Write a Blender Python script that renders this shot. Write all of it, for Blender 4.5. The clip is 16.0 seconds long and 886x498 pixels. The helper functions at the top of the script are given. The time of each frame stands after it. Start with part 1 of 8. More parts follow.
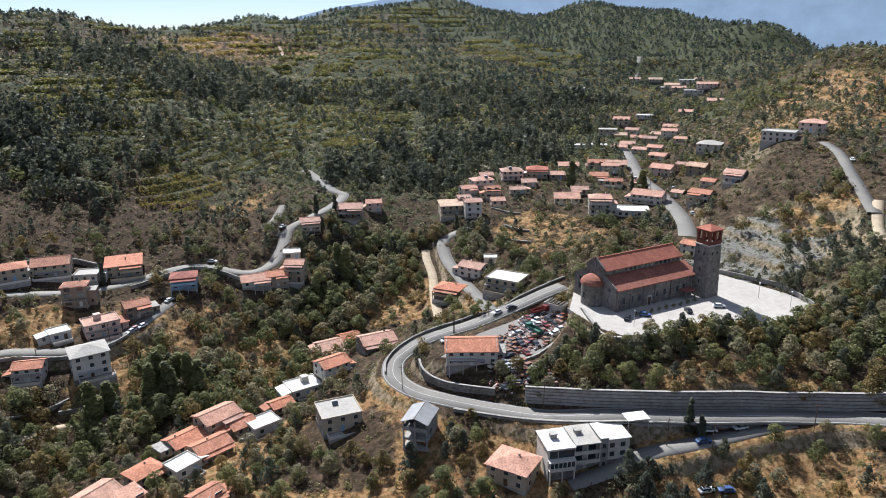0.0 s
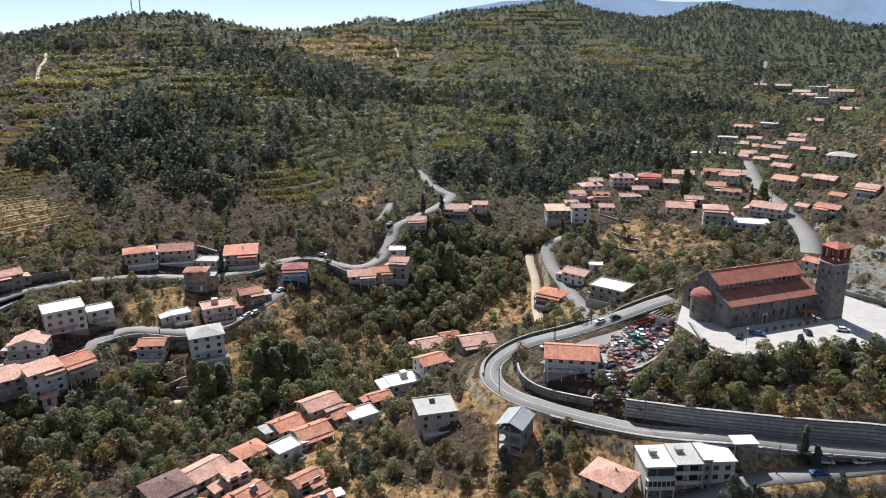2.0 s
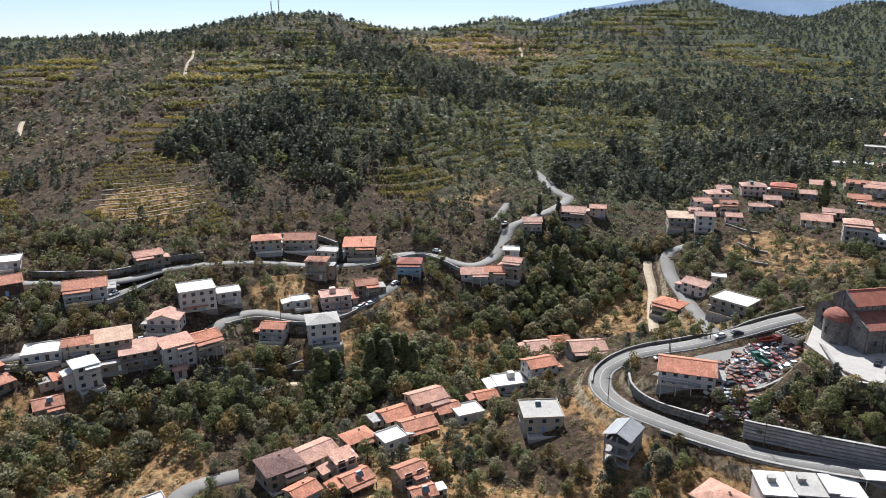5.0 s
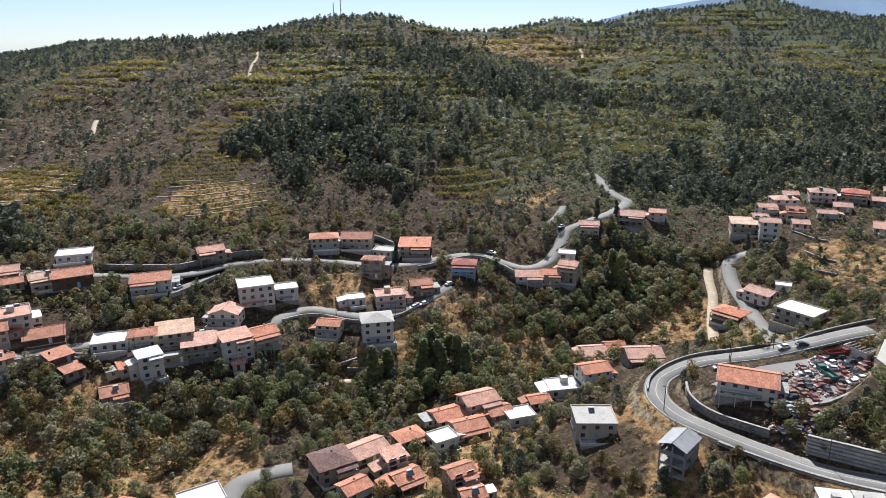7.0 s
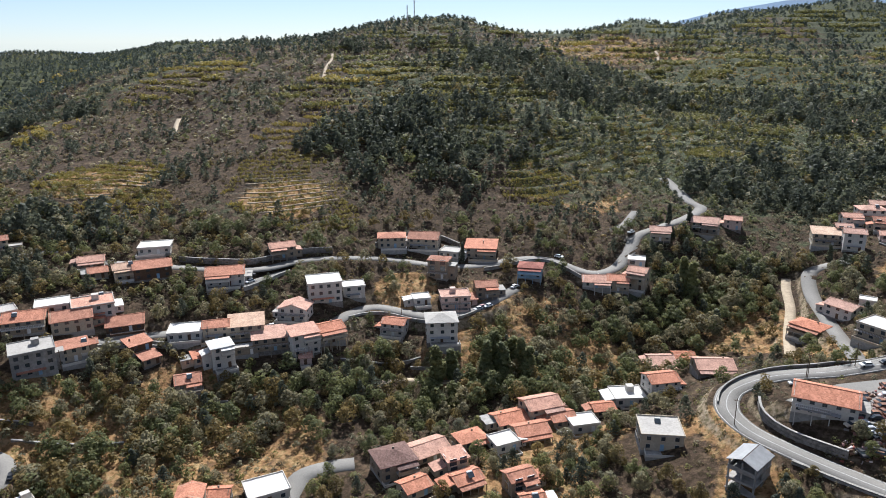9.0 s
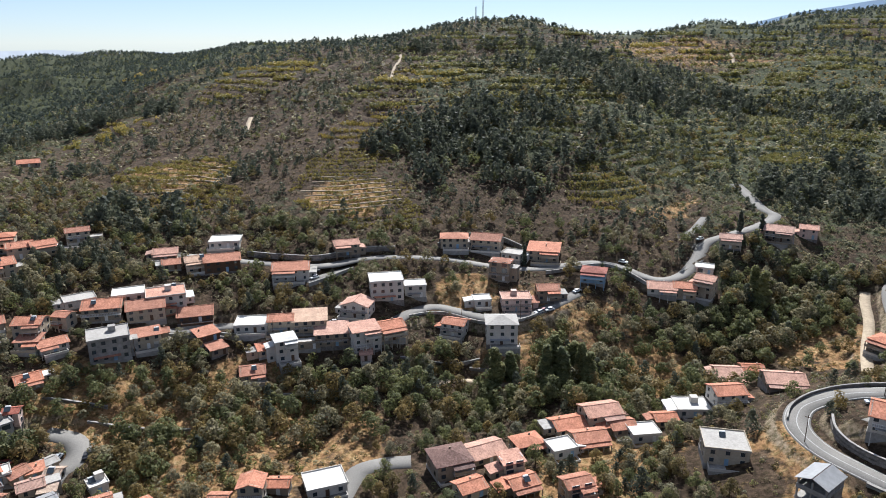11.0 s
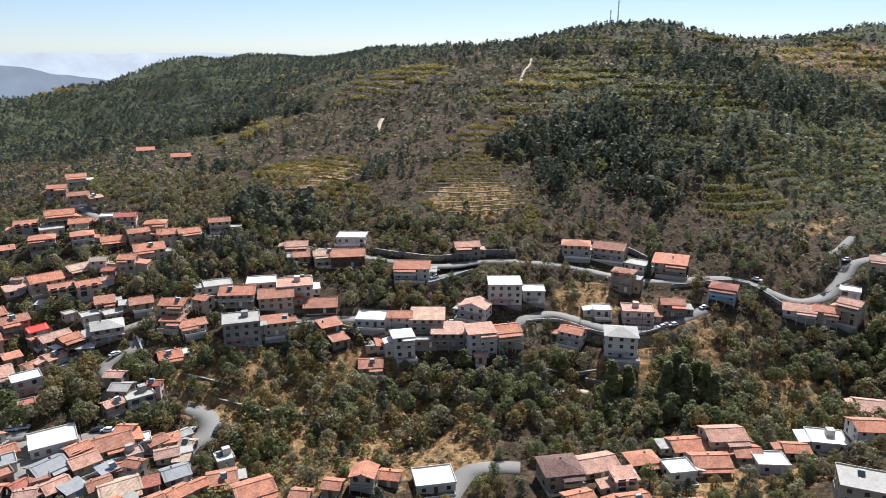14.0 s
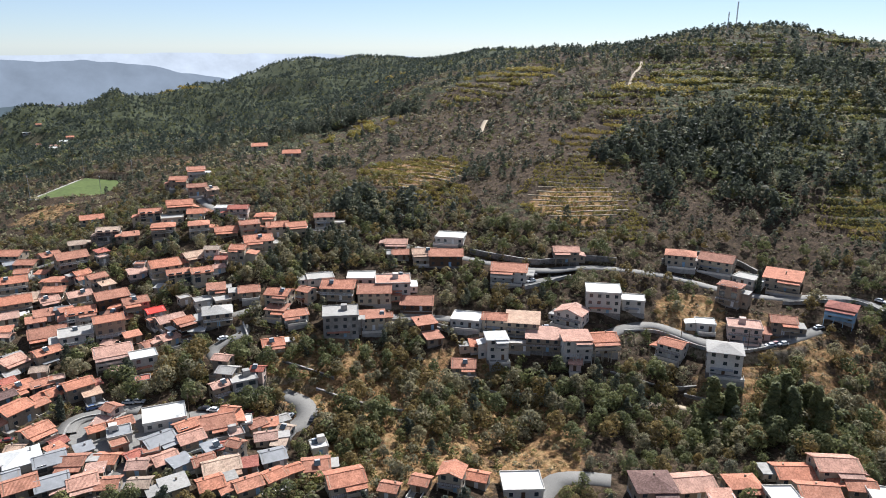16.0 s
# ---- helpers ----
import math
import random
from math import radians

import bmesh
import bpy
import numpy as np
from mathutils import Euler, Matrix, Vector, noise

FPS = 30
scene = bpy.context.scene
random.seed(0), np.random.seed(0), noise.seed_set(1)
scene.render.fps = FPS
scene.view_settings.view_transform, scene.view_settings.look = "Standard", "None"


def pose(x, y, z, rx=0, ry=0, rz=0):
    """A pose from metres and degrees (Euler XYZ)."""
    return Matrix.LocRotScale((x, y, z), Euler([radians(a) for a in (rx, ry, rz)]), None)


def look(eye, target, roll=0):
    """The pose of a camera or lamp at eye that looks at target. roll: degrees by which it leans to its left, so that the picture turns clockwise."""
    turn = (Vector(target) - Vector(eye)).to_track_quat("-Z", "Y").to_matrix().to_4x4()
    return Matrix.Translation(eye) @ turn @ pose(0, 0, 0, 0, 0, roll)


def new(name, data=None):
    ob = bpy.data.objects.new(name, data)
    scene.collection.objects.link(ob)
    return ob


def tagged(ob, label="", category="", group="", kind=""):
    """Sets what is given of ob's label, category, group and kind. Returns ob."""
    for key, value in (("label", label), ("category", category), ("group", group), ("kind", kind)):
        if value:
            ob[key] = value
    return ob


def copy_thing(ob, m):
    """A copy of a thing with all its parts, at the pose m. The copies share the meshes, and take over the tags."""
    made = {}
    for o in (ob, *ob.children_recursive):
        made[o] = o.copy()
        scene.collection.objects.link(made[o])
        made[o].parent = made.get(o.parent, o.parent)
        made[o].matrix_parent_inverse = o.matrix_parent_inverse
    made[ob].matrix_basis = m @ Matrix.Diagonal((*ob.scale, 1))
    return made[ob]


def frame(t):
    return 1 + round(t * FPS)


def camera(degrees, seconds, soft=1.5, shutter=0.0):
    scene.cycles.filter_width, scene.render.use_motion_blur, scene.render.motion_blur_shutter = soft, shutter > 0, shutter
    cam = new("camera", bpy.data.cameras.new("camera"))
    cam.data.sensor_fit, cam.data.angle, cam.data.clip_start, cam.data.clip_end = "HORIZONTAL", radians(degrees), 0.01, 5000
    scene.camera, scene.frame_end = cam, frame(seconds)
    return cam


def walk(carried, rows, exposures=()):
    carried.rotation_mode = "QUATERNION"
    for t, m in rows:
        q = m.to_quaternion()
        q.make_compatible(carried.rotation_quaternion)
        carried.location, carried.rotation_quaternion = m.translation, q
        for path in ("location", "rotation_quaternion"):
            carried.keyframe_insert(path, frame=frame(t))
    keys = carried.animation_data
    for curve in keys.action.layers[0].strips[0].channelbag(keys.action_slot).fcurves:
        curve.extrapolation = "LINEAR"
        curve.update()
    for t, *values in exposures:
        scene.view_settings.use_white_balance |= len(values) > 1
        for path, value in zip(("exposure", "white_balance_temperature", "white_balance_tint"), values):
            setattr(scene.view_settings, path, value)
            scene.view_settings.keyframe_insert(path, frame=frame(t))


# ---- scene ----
# The camera hovers in one place, 120 m over the stream, and turns to its left.
EYE_Z = 120.0
cam = camera(64.15, 16.0, soft=0.95)
PATH = [
    (0.0, pose(0, 0, EYE_Z, 72.93, 0.68, 0.00)),
    (0.5, pose(0, 0, EYE_Z, 72.99, 0.67, 2.32)),
    (1.0, pose(0, 0, EYE_Z, 73.05, 0.61, 4.00)),
    (1.5, pose(0, 0, EYE_Z, 73.10, 0.54, 6.45)),
    (2.0, pose(0, 0, EYE_Z, 73.19, 0.41, 8.86)),
    (2.5, pose(0, 0, EYE_Z, 73.22, 0.36, 11.26)),
    (3.0, pose(0, 0, EYE_Z, 73.23, 0.29, 13.34)),
    (3.5, pose(0, 0, EYE_Z, 73.22, 0.25, 14.75)),
    (6.0, pose(0, 0, EYE_Z, 73.26, 0.27, 20.95)),
    (6.5, pose(0, 0, EYE_Z, 73.30, 0.32, 22.10)),
    (7.0, pose(0, 0, EYE_Z, 73.34, 0.34, 23.14)),
    (7.5, pose(0, 0, EYE_Z, 73.38, 0.37, 24.18)),
    (8.0, pose(0, 0, EYE_Z, 73.43, 0.33, 26.22)),
    (8.5, pose(0, 0, EYE_Z, 73.47, 0.36, 27.50)),
    (9.0, pose(0, 0, EYE_Z, 73.50, 0.33, 28.75)),
    (11.5, pose(0, 0, EYE_Z, 73.66, 0.25, 35.55)),
    (12.0, pose(0, 0, EYE_Z, 73.73, 0.26, 37.26)),
    (12.5, pose(0, 0, EYE_Z, 73.82, 0.19, 39.20)),
    (13.0, pose(0, 0, EYE_Z, 73.86, 0.12, 41.17)),
    (13.5, pose(0, 0, EYE_Z, 73.89, 0.11, 42.71)),
    (14.0, pose(0, 0, EYE_Z, 73.94, 0.09, 44.19)),
    (14.5, pose(0, 0, EYE_Z, 73.99, 0.03, 46.14)),
    (15.0, pose(0, 0, EYE_Z, 74.01, -0.04, 48.20)),
    (15.5, pose(0, 0, EYE_Z, 74.05, -0.06, 50.16)),
    (16.0, pose(0, 0, EYE_Z, 74.08, -0.19, 52.51)),
]
walk(cam, PATH)
SUN_AZ, SUN_EL = radians(24.0), radians(46.0)  # to the left of north, and up
world = bpy.data.worlds.new("sky")
scene.world = world
world.use_nodes = True
wn = world.node_tree.nodes
sky = wn.new("ShaderNodeTexSky")
sky.sky_type, sky.sun_disc = "NISHITA", False
sky.sun_elevation, sky.sun_rotation = SUN_EL, -SUN_AZ
sky.altitude, sky.air_density, sky.dust_density, sky.ozone_density = 1500, 0.9, 0.2, 3.0
veil = wn.new("ShaderNodeMix")  # thin high haze over the blue
veil.data_type = "RGBA"
veil.inputs[0].default_value = 0.3
veil.inputs[7].default_value = (7.4, 7.6, 8.2, 1)
world.node_tree.links.new(sky.outputs[0], veil.inputs[6])
world.node_tree.links.new(veil.outputs[2], wn["Background"].inputs[0])
wn["Background"].inputs[1].default_value = 0.056
sun = new("sun", bpy.data.lights.new("sun", "SUN"))
sun.data.energy, sun.data.angle, sun.data.color = 5.0, radians(0.5), (1.0, 0.945, 0.86)
sun.matrix_world = look((0, 0, 0), (math.sin(SUN_AZ) * math.cos(SUN_EL), -math.cos(SUN_AZ) * math.cos(SUN_EL), -math.sin(SUN_EL)))
scene.view_settings.exposure = 0.9
scene.view_settings.use_white_balance = True
scene.view_settings.white_balance_temperature = 5800

def material(name, build, rough=0.9, spec=0.2, metal=0.0):
    m = bpy.data.materials.new(name)
    m.use_nodes = True
    nt = m.node_tree
    b = nt.nodes["Principled BSDF"]
    b.inputs["Roughness"].default_value = rough
    b.inputs["Specular IOR Level"].default_value = spec
    b.inputs["Metallic"].default_value = metal
    build(nt, b)
    return m


def node(nt, kind, **sets):
    n = nt.nodes.new(kind)
    for k, v in sets.items():
        n.inputs[k].default_value = v
    return n


def noise_of(nt, scale, detail=4.0, rough=0.6, coord=None):
    n = node(nt, "ShaderNodeTexNoise", Scale=scale, Detail=detail, Roughness=rough)
    if coord is None:
        coord = nt.nodes.new("ShaderNodeNewGeometry").outputs["Position"]
    nt.links.new(coord, n.inputs["Vector"])
    return n.outputs["Fac"]


def ramp_of(nt, fac, stops):
    n = nt.nodes.new("ShaderNodeValToRGB")
    el = n.color_ramp.elements
    while len(el) < len(stops):
        el.new(0.5)
    for e, (p, c) in zip(el, stops):
        e.position, e.color = p, (*c, 1)
    nt.links.new(fac, n.inputs[0])
    return n.outputs[0]


def mix_of(nt, fac, a, b, mode="MIX"):
    n = nt.nodes.new("ShaderNodeMix")
    n.data_type, n.blend_type = "RGBA", mode
    for sock, v in ((n.inputs[0], fac), (n.inputs[6], a), (n.inputs[7], b)):
        if isinstance(v, (int, float)):
            sock.default_value = v
        elif isinstance(v, tuple):
            sock.default_value = (*v, 1)
        else:
            nt.links.new(v, sock)
    return n.outputs[2]


def bump_of(nt, b, height, strength, dist):
    n = node(nt, "ShaderNodeBump", Strength=strength, Distance=dist)
    nt.links.new(height, n.inputs["Height"])
    nt.links.new(n.outputs[0], b.inputs["Normal"])


def worn(name, colour, vary=0.25, rough=0.85, spec=0.25, metal=0.0, fine=1.5, coarse=0.15, tint=0.12):
    """A weathered plain surface: two scales of staining and a shade of its own for each object."""
    def build(nt, b):
        dark = tuple(c * (1 - vary) for c in colour)
        light = tuple(min(1.0, c * (1 + vary * 0.5)) for c in colour)
        c1 = ramp_of(nt, noise_of(nt, fine), [(0.3, dark), (0.7, light)])
        c2 = ramp_of(nt, noise_of(nt, coarse), [(0.35, (1 - vary, 1 - vary, 1 - vary)), (0.65, (1, 1, 1))])
        c = mix_of(nt, 0.8, c1, c2, "MULTIPLY")
        info = nt.nodes.new("ShaderNodeObjectInfo")
        c3 = ramp_of(nt, info.outputs["Random"], [(0.0, (1 - tint, 1 - tint, 1 - tint)), (1.0, (1, 1, 1))])
        nt.links.new(mix_of(nt, 1.0, c, c3, "MULTIPLY"), b.inputs["Base Color"])
        bump_of(nt, b, noise_of(nt, fine * 6), 0.3, 0.03)
    return material(name, build, rough, spec, metal)


def tiled(name, colour, vary=0.3):
    """Clay roof tiles: rows of rolls, with single tiles of other shades."""
    def build(nt, b):
        tex = nt.nodes.new("ShaderNodeTexCoord")
        w = node(nt, "ShaderNodeTexWave", Scale=1.1, Distortion=0.6, Detail=1.0)
        nt.links.new(tex.outputs["Object"], w.inputs["Vector"])
        v = node(nt, "ShaderNodeTexVoronoi", Scale=2.6)
        nt.links.new(tex.outputs["Object"], v.inputs["Vector"])
        dark = tuple(c * (1 - vary) for c in colour)
        pale = tuple(min(1, c * 1.12 + 0.03) for c in colour)
        c1 = ramp_of(nt, v.outputs["Color"], [(0.1, dark), (0.5, colour), (0.95, pale)])
        c2 = ramp_of(nt, noise_of(nt, 0.35), [(0.35, (0.72, 0.7, 0.7)), (0.6, (1, 1, 1))])
        info = nt.nodes.new("ShaderNodeObjectInfo")
        c3 = ramp_of(nt, info.outputs["Random"], [(0.0, (0.72, 0.76, 0.8)), (0.5, (1, 1, 1)), (1.0, (1, 0.9, 0.85))])
        c = mix_of(nt, 1.0, mix_of(nt, 0.9, c1, c2, "MULTIPLY"), c3, "MULTIPLY")
        nt.links.new(c, b.inputs["Base Color"])
        bump_of(nt, b, w.outputs["Fac"], 0.5, 0.06)
    return material(name, build, 0.85, 0.2)


def leafy(name, dark, mid, pale):
    """Leaves: a shade for each clump, a tint for each tree."""
    def build(nt, b):
        geo = nt.nodes.new("ShaderNodeNewGeometry")
        c1 = ramp_of(nt, geo.outputs["Random Per Island"], [(0.0, dark), (0.5, mid), (1.0, pale)])
        c2 = ramp_of(nt, noise_of(nt, 0.12, 2.0), [(0.3, (0.7, 0.72, 0.75)), (0.7, (1.15, 1.1, 1.0))])
        info = nt.nodes.new("ShaderNodeObjectInfo")
        c3 = ramp_of(nt, info.outputs["Random"], [(0.0, (0.75, 0.8, 0.8)), (1.0, (1.1, 1.05, 0.9))])
        c = mix_of(nt, 1.0, mix_of(nt, 1.0, c1, c2, "MULTIPLY"), c3, "MULTIPLY")
        nt.links.new(c, b.inputs["Base Color"])
        thin = nt.nodes.new("ShaderNodeBsdfTranslucent")
        nt.links.new(c, thin.inputs["Color"])
        both = nt.nodes.new("ShaderNodeMixShader")
        both.inputs[0].default_value = 0.46
        nt.links.new(b.outputs[0], both.inputs[1])
        nt.links.new(thin.outputs[0], both.inputs[2])
        nt.links.new(both.outputs[0], nt.nodes["Material Output"].inputs["Surface"])
    return material(name, build, 0.65, 0.2)


def ground_build(nt, b):
    at = nt.nodes.new("ShaderNodeAttribute")
    at.attribute_name = "cover"
    sep = nt.nodes.new("ShaderNodeSeparateColor")
    nt.links.new(at.outputs["Color"], sep.inputs[0])
    scrub = ramp_of(nt, noise_of(nt, 0.22, 8.0, 0.75), [(0.34, (0.03, 0.021, 0.014)), (0.48, (0.062, 0.042, 0.028)),
                                                        (0.58, (0.1, 0.068, 0.044)), (0.7, (0.165, 0.118, 0.078))])
    grass = ramp_of(nt, noise_of(nt, 0.3, 8.0, 0.75), [(0.3, (0.11, 0.06, 0.03)), (0.48, (0.28, 0.16, 0.075)),
                                                       (0.62, (0.38, 0.26, 0.13)), (0.8, (0.46, 0.35, 0.21))])
    rock = ramp_of(nt, noise_of(nt, 0.4, 9.0, 0.8), [(0.3, (0.09, 0.085, 0.08)), (0.5, (0.2, 0.19, 0.172)), (0.7, (0.3, 0.285, 0.26))])
    green = ramp_of(nt, noise_of(nt, 0.35, 8.0, 0.75), [(0.3, (0.027, 0.032, 0.019)), (0.55, (0.074, 0.081, 0.044)), (0.8, (0.142, 0.138, 0.074))])
    edge = noise_of(nt, 0.12, 6.0, 0.7)

    def gate(ch):
        add = node(nt, "ShaderNodeMath")
        add.operation = "ADD"
        nt.links.new(ch, add.inputs[0])
        nt.links.new(edge, add.inputs[1])
        return ramp_of(nt, add.outputs[0], [(0.88, (0, 0, 0)), (1.08, (1, 1, 1))])
    c = mix_of(nt, gate(sep.outputs[2]), scrub, green)
    c = mix_of(nt, gate(sep.outputs[0]), c, grass)
    c = mix_of(nt, gate(sep.outputs[1]), c, rock)
    geo = nt.nodes.new("ShaderNodeNewGeometry")
    up = nt.nodes.new("ShaderNodeSeparateXYZ")
    nt.links.new(geo.outputs["Normal"], up.inputs[0])
    steep = ramp_of(nt, up.outputs[2], [(0.72, (1, 1, 1)), (0.86, (0, 0, 0))])
    riser = ramp_of(nt, noise_of(nt, 0.5, 8.0, 0.75), [(0.3, (0.14, 0.105, 0.07)), (0.5, (0.27, 0.21, 0.14)), (0.7, (0.4, 0.33, 0.24))])
    c = mix_of(nt, steep, c, riser)
    tufts = ramp_of(nt, noise_of(nt, 0.75, 3.0, 0.6), [(0.42, (0.42, 0.46, 0.36)), (0.54, (1.0, 1.0, 1.0))])
    c = mix_of(nt, 0.8, c, tufts, "MULTIPLY")
    nt.links.new(c, b.inputs["Base Color"])
    bump_of(nt, b, noise_of(nt, 0.9, 8.0, 0.8), 0.9, 0.6)


M = {}
M["ground"] = material("ground_cover", ground_build, 0.95, 0.1)
M["asphalt"] = worn("asphalt", (0.225, 0.212, 0.192), 0.22, 0.9, fine=2.5, coarse=0.1)
M["line"] = worn("road_paint", (0.42, 0.41, 0.39), 0.3)
M["dirt"] = worn("dirt_track", (0.46, 0.37, 0.26), 0.25, 0.95, fine=1.0)
M["concrete"] = worn("concrete", (0.36, 0.34, 0.31), 0.3, 0.9, fine=0.8)
M["paving"] = worn("paving", (0.40, 0.37, 0.335), 0.14, 0.9, fine=0.5)
M["white"] = worn("white_plaster", (0.56, 0.52, 0.46), 0.14)
M["cream"] = worn("cream_plaster", (0.46, 0.385, 0.285), 0.16)
M["beige"] = worn("beige_plaster", (0.31, 0.25, 0.185), 0.2)
M["pink"] = worn("pink_plaster", (0.6, 0.45, 0.38), 0.15)
M["stone"] = worn("rubble_stone", (0.25, 0.225, 0.2), 0.5, 0.9, fine=1.2, coarse=0.25)
M["wood"] = worn("dark_wood", (0.13, 0.075, 0.045), 0.35, 0.7, fine=3.0)
M["whitewood"] = worn("painted_frame", (0.7, 0.69, 0.66), 0.1, 0.6)
M["sheet"] = worn("grey_sheet", (0.29, 0.29, 0.29), 0.18, 0.5, 0.4, fine=0.7)
M["whiteroof"] = worn("white_roof_coat", (0.64, 0.62, 0.58), 0.12, 0.8)
M["greyroof"] = worn("grey_roof_slab", (0.4, 0.375, 0.34), 0.22)
M["orange"] = tiled("orange_clay_tiles", (0.47, 0.21, 0.13))
M["rose"] = tiled("faded_clay_tiles", (0.5, 0.3, 0.225))
M["red"] = tiled("red_clay_tiles", (0.38, 0.135, 0.095))
M["brown"] = tiled("brown_clay_tiles", (0.16, 0.1, 0.085))
M["tan"] = tiled("tan_clay_tiles", (0.5, 0.36, 0.26))
M["bright"] = worn("bright_red_sheet", (0.62, 0.05, 0.03), 0.1, 0.6)
M["church_red"] = tiled("church_roof_tiles", (0.36, 0.135, 0.09), 0.15)
M["red_brick"] = worn("red_brick", (0.25, 0.085, 0.06), 0.3, 0.85, fine=2.0)
M["blue"] = worn("light_blue_paint", (0.28, 0.42, 0.55), 0.15)
M["grass"] = worn("pitch_grass", (0.095, 0.125, 0.032), 0.25, 0.95, fine=0.4, coarse=0.05)
M["metal"] = worn("galvanised_metal", (0.45, 0.45, 0.46), 0.15, 0.45, 0.5, 0.6)
M["tank"] = worn("white_tank", (0.75, 0.75, 0.74), 0.08, 0.5)


def glass_build(nt, b):
    b.inputs["Base Color"].default_value = (0.035, 0.045, 0.055, 1)


M["glass"] = material("window_glass", glass_build, 0.08, 0.6)
M["panel"] = material("solar_glass", glass_build, 0.15, 0.6)
M["bark"] = worn("bark", (0.14, 0.1, 0.07), 0.3, 0.95)
M["pine"] = leafy("pine_needles", (0.055, 0.067, 0.055), (0.096, 0.111, 0.089), (0.140, 0.154, 0.121))
M["broad"] = leafy("broad_leaves", (0.100, 0.110, 0.051), (0.187, 0.197, 0.089), (0.272, 0.271, 0.125))
M["olive"] = leafy("olive_leaves", (0.137, 0.132, 0.091), (0.245, 0.228, 0.151), (0.342, 0.309, 0.209))
M["vine"] = leafy("vine_leaves", (0.172, 0.148, 0.041), (0.310, 0.250, 0.070), (0.395, 0.312, 0.093))
M["greenvine"] = leafy("green_vine_leaves", (0.105, 0.104, 0.037), (0.194, 0.185, 0.064), (0.276, 0.252, 0.093))
M["russet"] = leafy("russet_leaves", (0.117, 0.092, 0.043), (0.220, 0.168, 0.073), (0.307, 0.229, 0.098))
M["shrub"] = leafy("dry_shrub", (0.078, 0.067, 0.043), (0.138, 0.116, 0.072), (0.203, 0.163, 0.100))


def flat_colour(name, colour, rough=0.5, spec=0.4):
    return worn(name, colour, 0.1, rough, spec)


# Aerial haze painted as an emitted colour; sun and sky don't act on it.
def haze_glow_build(colour, power):
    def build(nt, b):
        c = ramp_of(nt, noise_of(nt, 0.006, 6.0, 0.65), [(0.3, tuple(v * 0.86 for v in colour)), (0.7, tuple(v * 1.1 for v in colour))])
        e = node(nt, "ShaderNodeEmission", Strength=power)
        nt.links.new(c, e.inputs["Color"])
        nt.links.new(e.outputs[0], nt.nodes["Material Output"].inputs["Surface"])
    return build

# Terrain: spot heights (x, y, z) along the lines that shape the valley; the ground glides between them.
NEAR_SLOPE = [
    (65, 154, 7.0), (31, 160, 5.0), (-23, 163, 2.0), (101, 159, 10.0), (17, 173, 9.0), (-8, 175, 8.0), (-190, 25,
    6.0), (-163, 61, 5.0), (-135, 103, 3.0), (-115, 168, -1.0),
]
MAIN_ROAD_SIDE = [
    (115, 170, 18.0), (78, 171, 17.0), (33, 176, 15.0), (6, 185, 14.0), (-13, 201, 14.0), (-14, 223, 15.0), (15,
    243, 19.0), (43, 262, 24.0), (13, 216, 20.0), (7, 204, 18.0),
]
PLAZA = [
    (53, 213, 29.0), (48, 245, 29.0), (123, 220, 29.0), (105, 253, 29.0), (77, 217, 29.0), (84, 188, 27.0), (57,
    192, 25.0), (125, 190, 29.0), (116, 174, 25.0), (80, 176, 24.0),
]
ROW_BELOW = [
    (-68, 192, 1.0), (-88, 174, 0.0), (-41, 231, 4.0), (-24, 246, 7.0), (-33, 189, 5.0), (-88, 147, 2.0), (-78,
    182, 0.0),
]
STREAM = [
    (-70, 232, -4.0), (-53, 265, -4.0), (-39, 303, 6.0), (-28, 341, 16.0), (-9, 384, 32.0), (21, 403, 38.0),
    (-157, 149, -4.0), (-122, 196, -4.0), (-185, 99, -3.0), (-110, 205, -4.0), (-202, 94, 2.0), (-12, 275, 6.0),
    (-5, 280, 8.0), (3, 309, 17.0), (14, 275, 16.0),
]
VILLAGE_UPSTREAM = [
    (37, 406, 40.0), (77, 344, 33.0), (120, 373, 33.0), (111, 314, 32.0), (42, 337, 28.0), (53, 296, 26.0), (130,
    469, 36.0), (221, 748, 42.3), (296, 850, 50.8), (76, 440, 40.0), (85, 308, 30.0), (-50, 342, 34.0), (-79, 331,
    31.0),
]
RIGHT_HILL = [
    (171, 361, 66.1), (175, 303, 60.9), (170, 277, 55.6), (129, 276, 38.6), (134, 252, 34.7), (118, 262, 28.0),
    (331, 617, 96.4), (329, 549, 96.5), (235, 383, 69.7), (204, 500, 59.6), (260, 541, 79.3), (144, 228, 42.4),
    (159, 399, 43.0), (123, 295, 38.3), (135, 205, 38.9),
]
FAR_HEAD = [
    (286, 1421, 168.7), (406, 1287, 147.6), (188, 1135, 102.6), (141, 838, 60.0), (96, 562, 44.9), (16, 1300,
    169.3), (-82, 1297, 161.1), (403, 1023, 116.5), (271, 1014, 76.8), (98, 1346, 152.7), (199, 1487, 146.5),
]
LONG_SLOPE = [
    (-170, 356, 46.3), (-206, 445, 74.4), (-255, 565, 105.0), (-99, 429, 40.6), (-134, 595, 57.3), (-185, 840,
    82.9), (5, 430, 39.1), (6, 540, 48.8), (9, 760, 67.0), (12, 1000, 102.8), (-155, 444, 56.4),
]
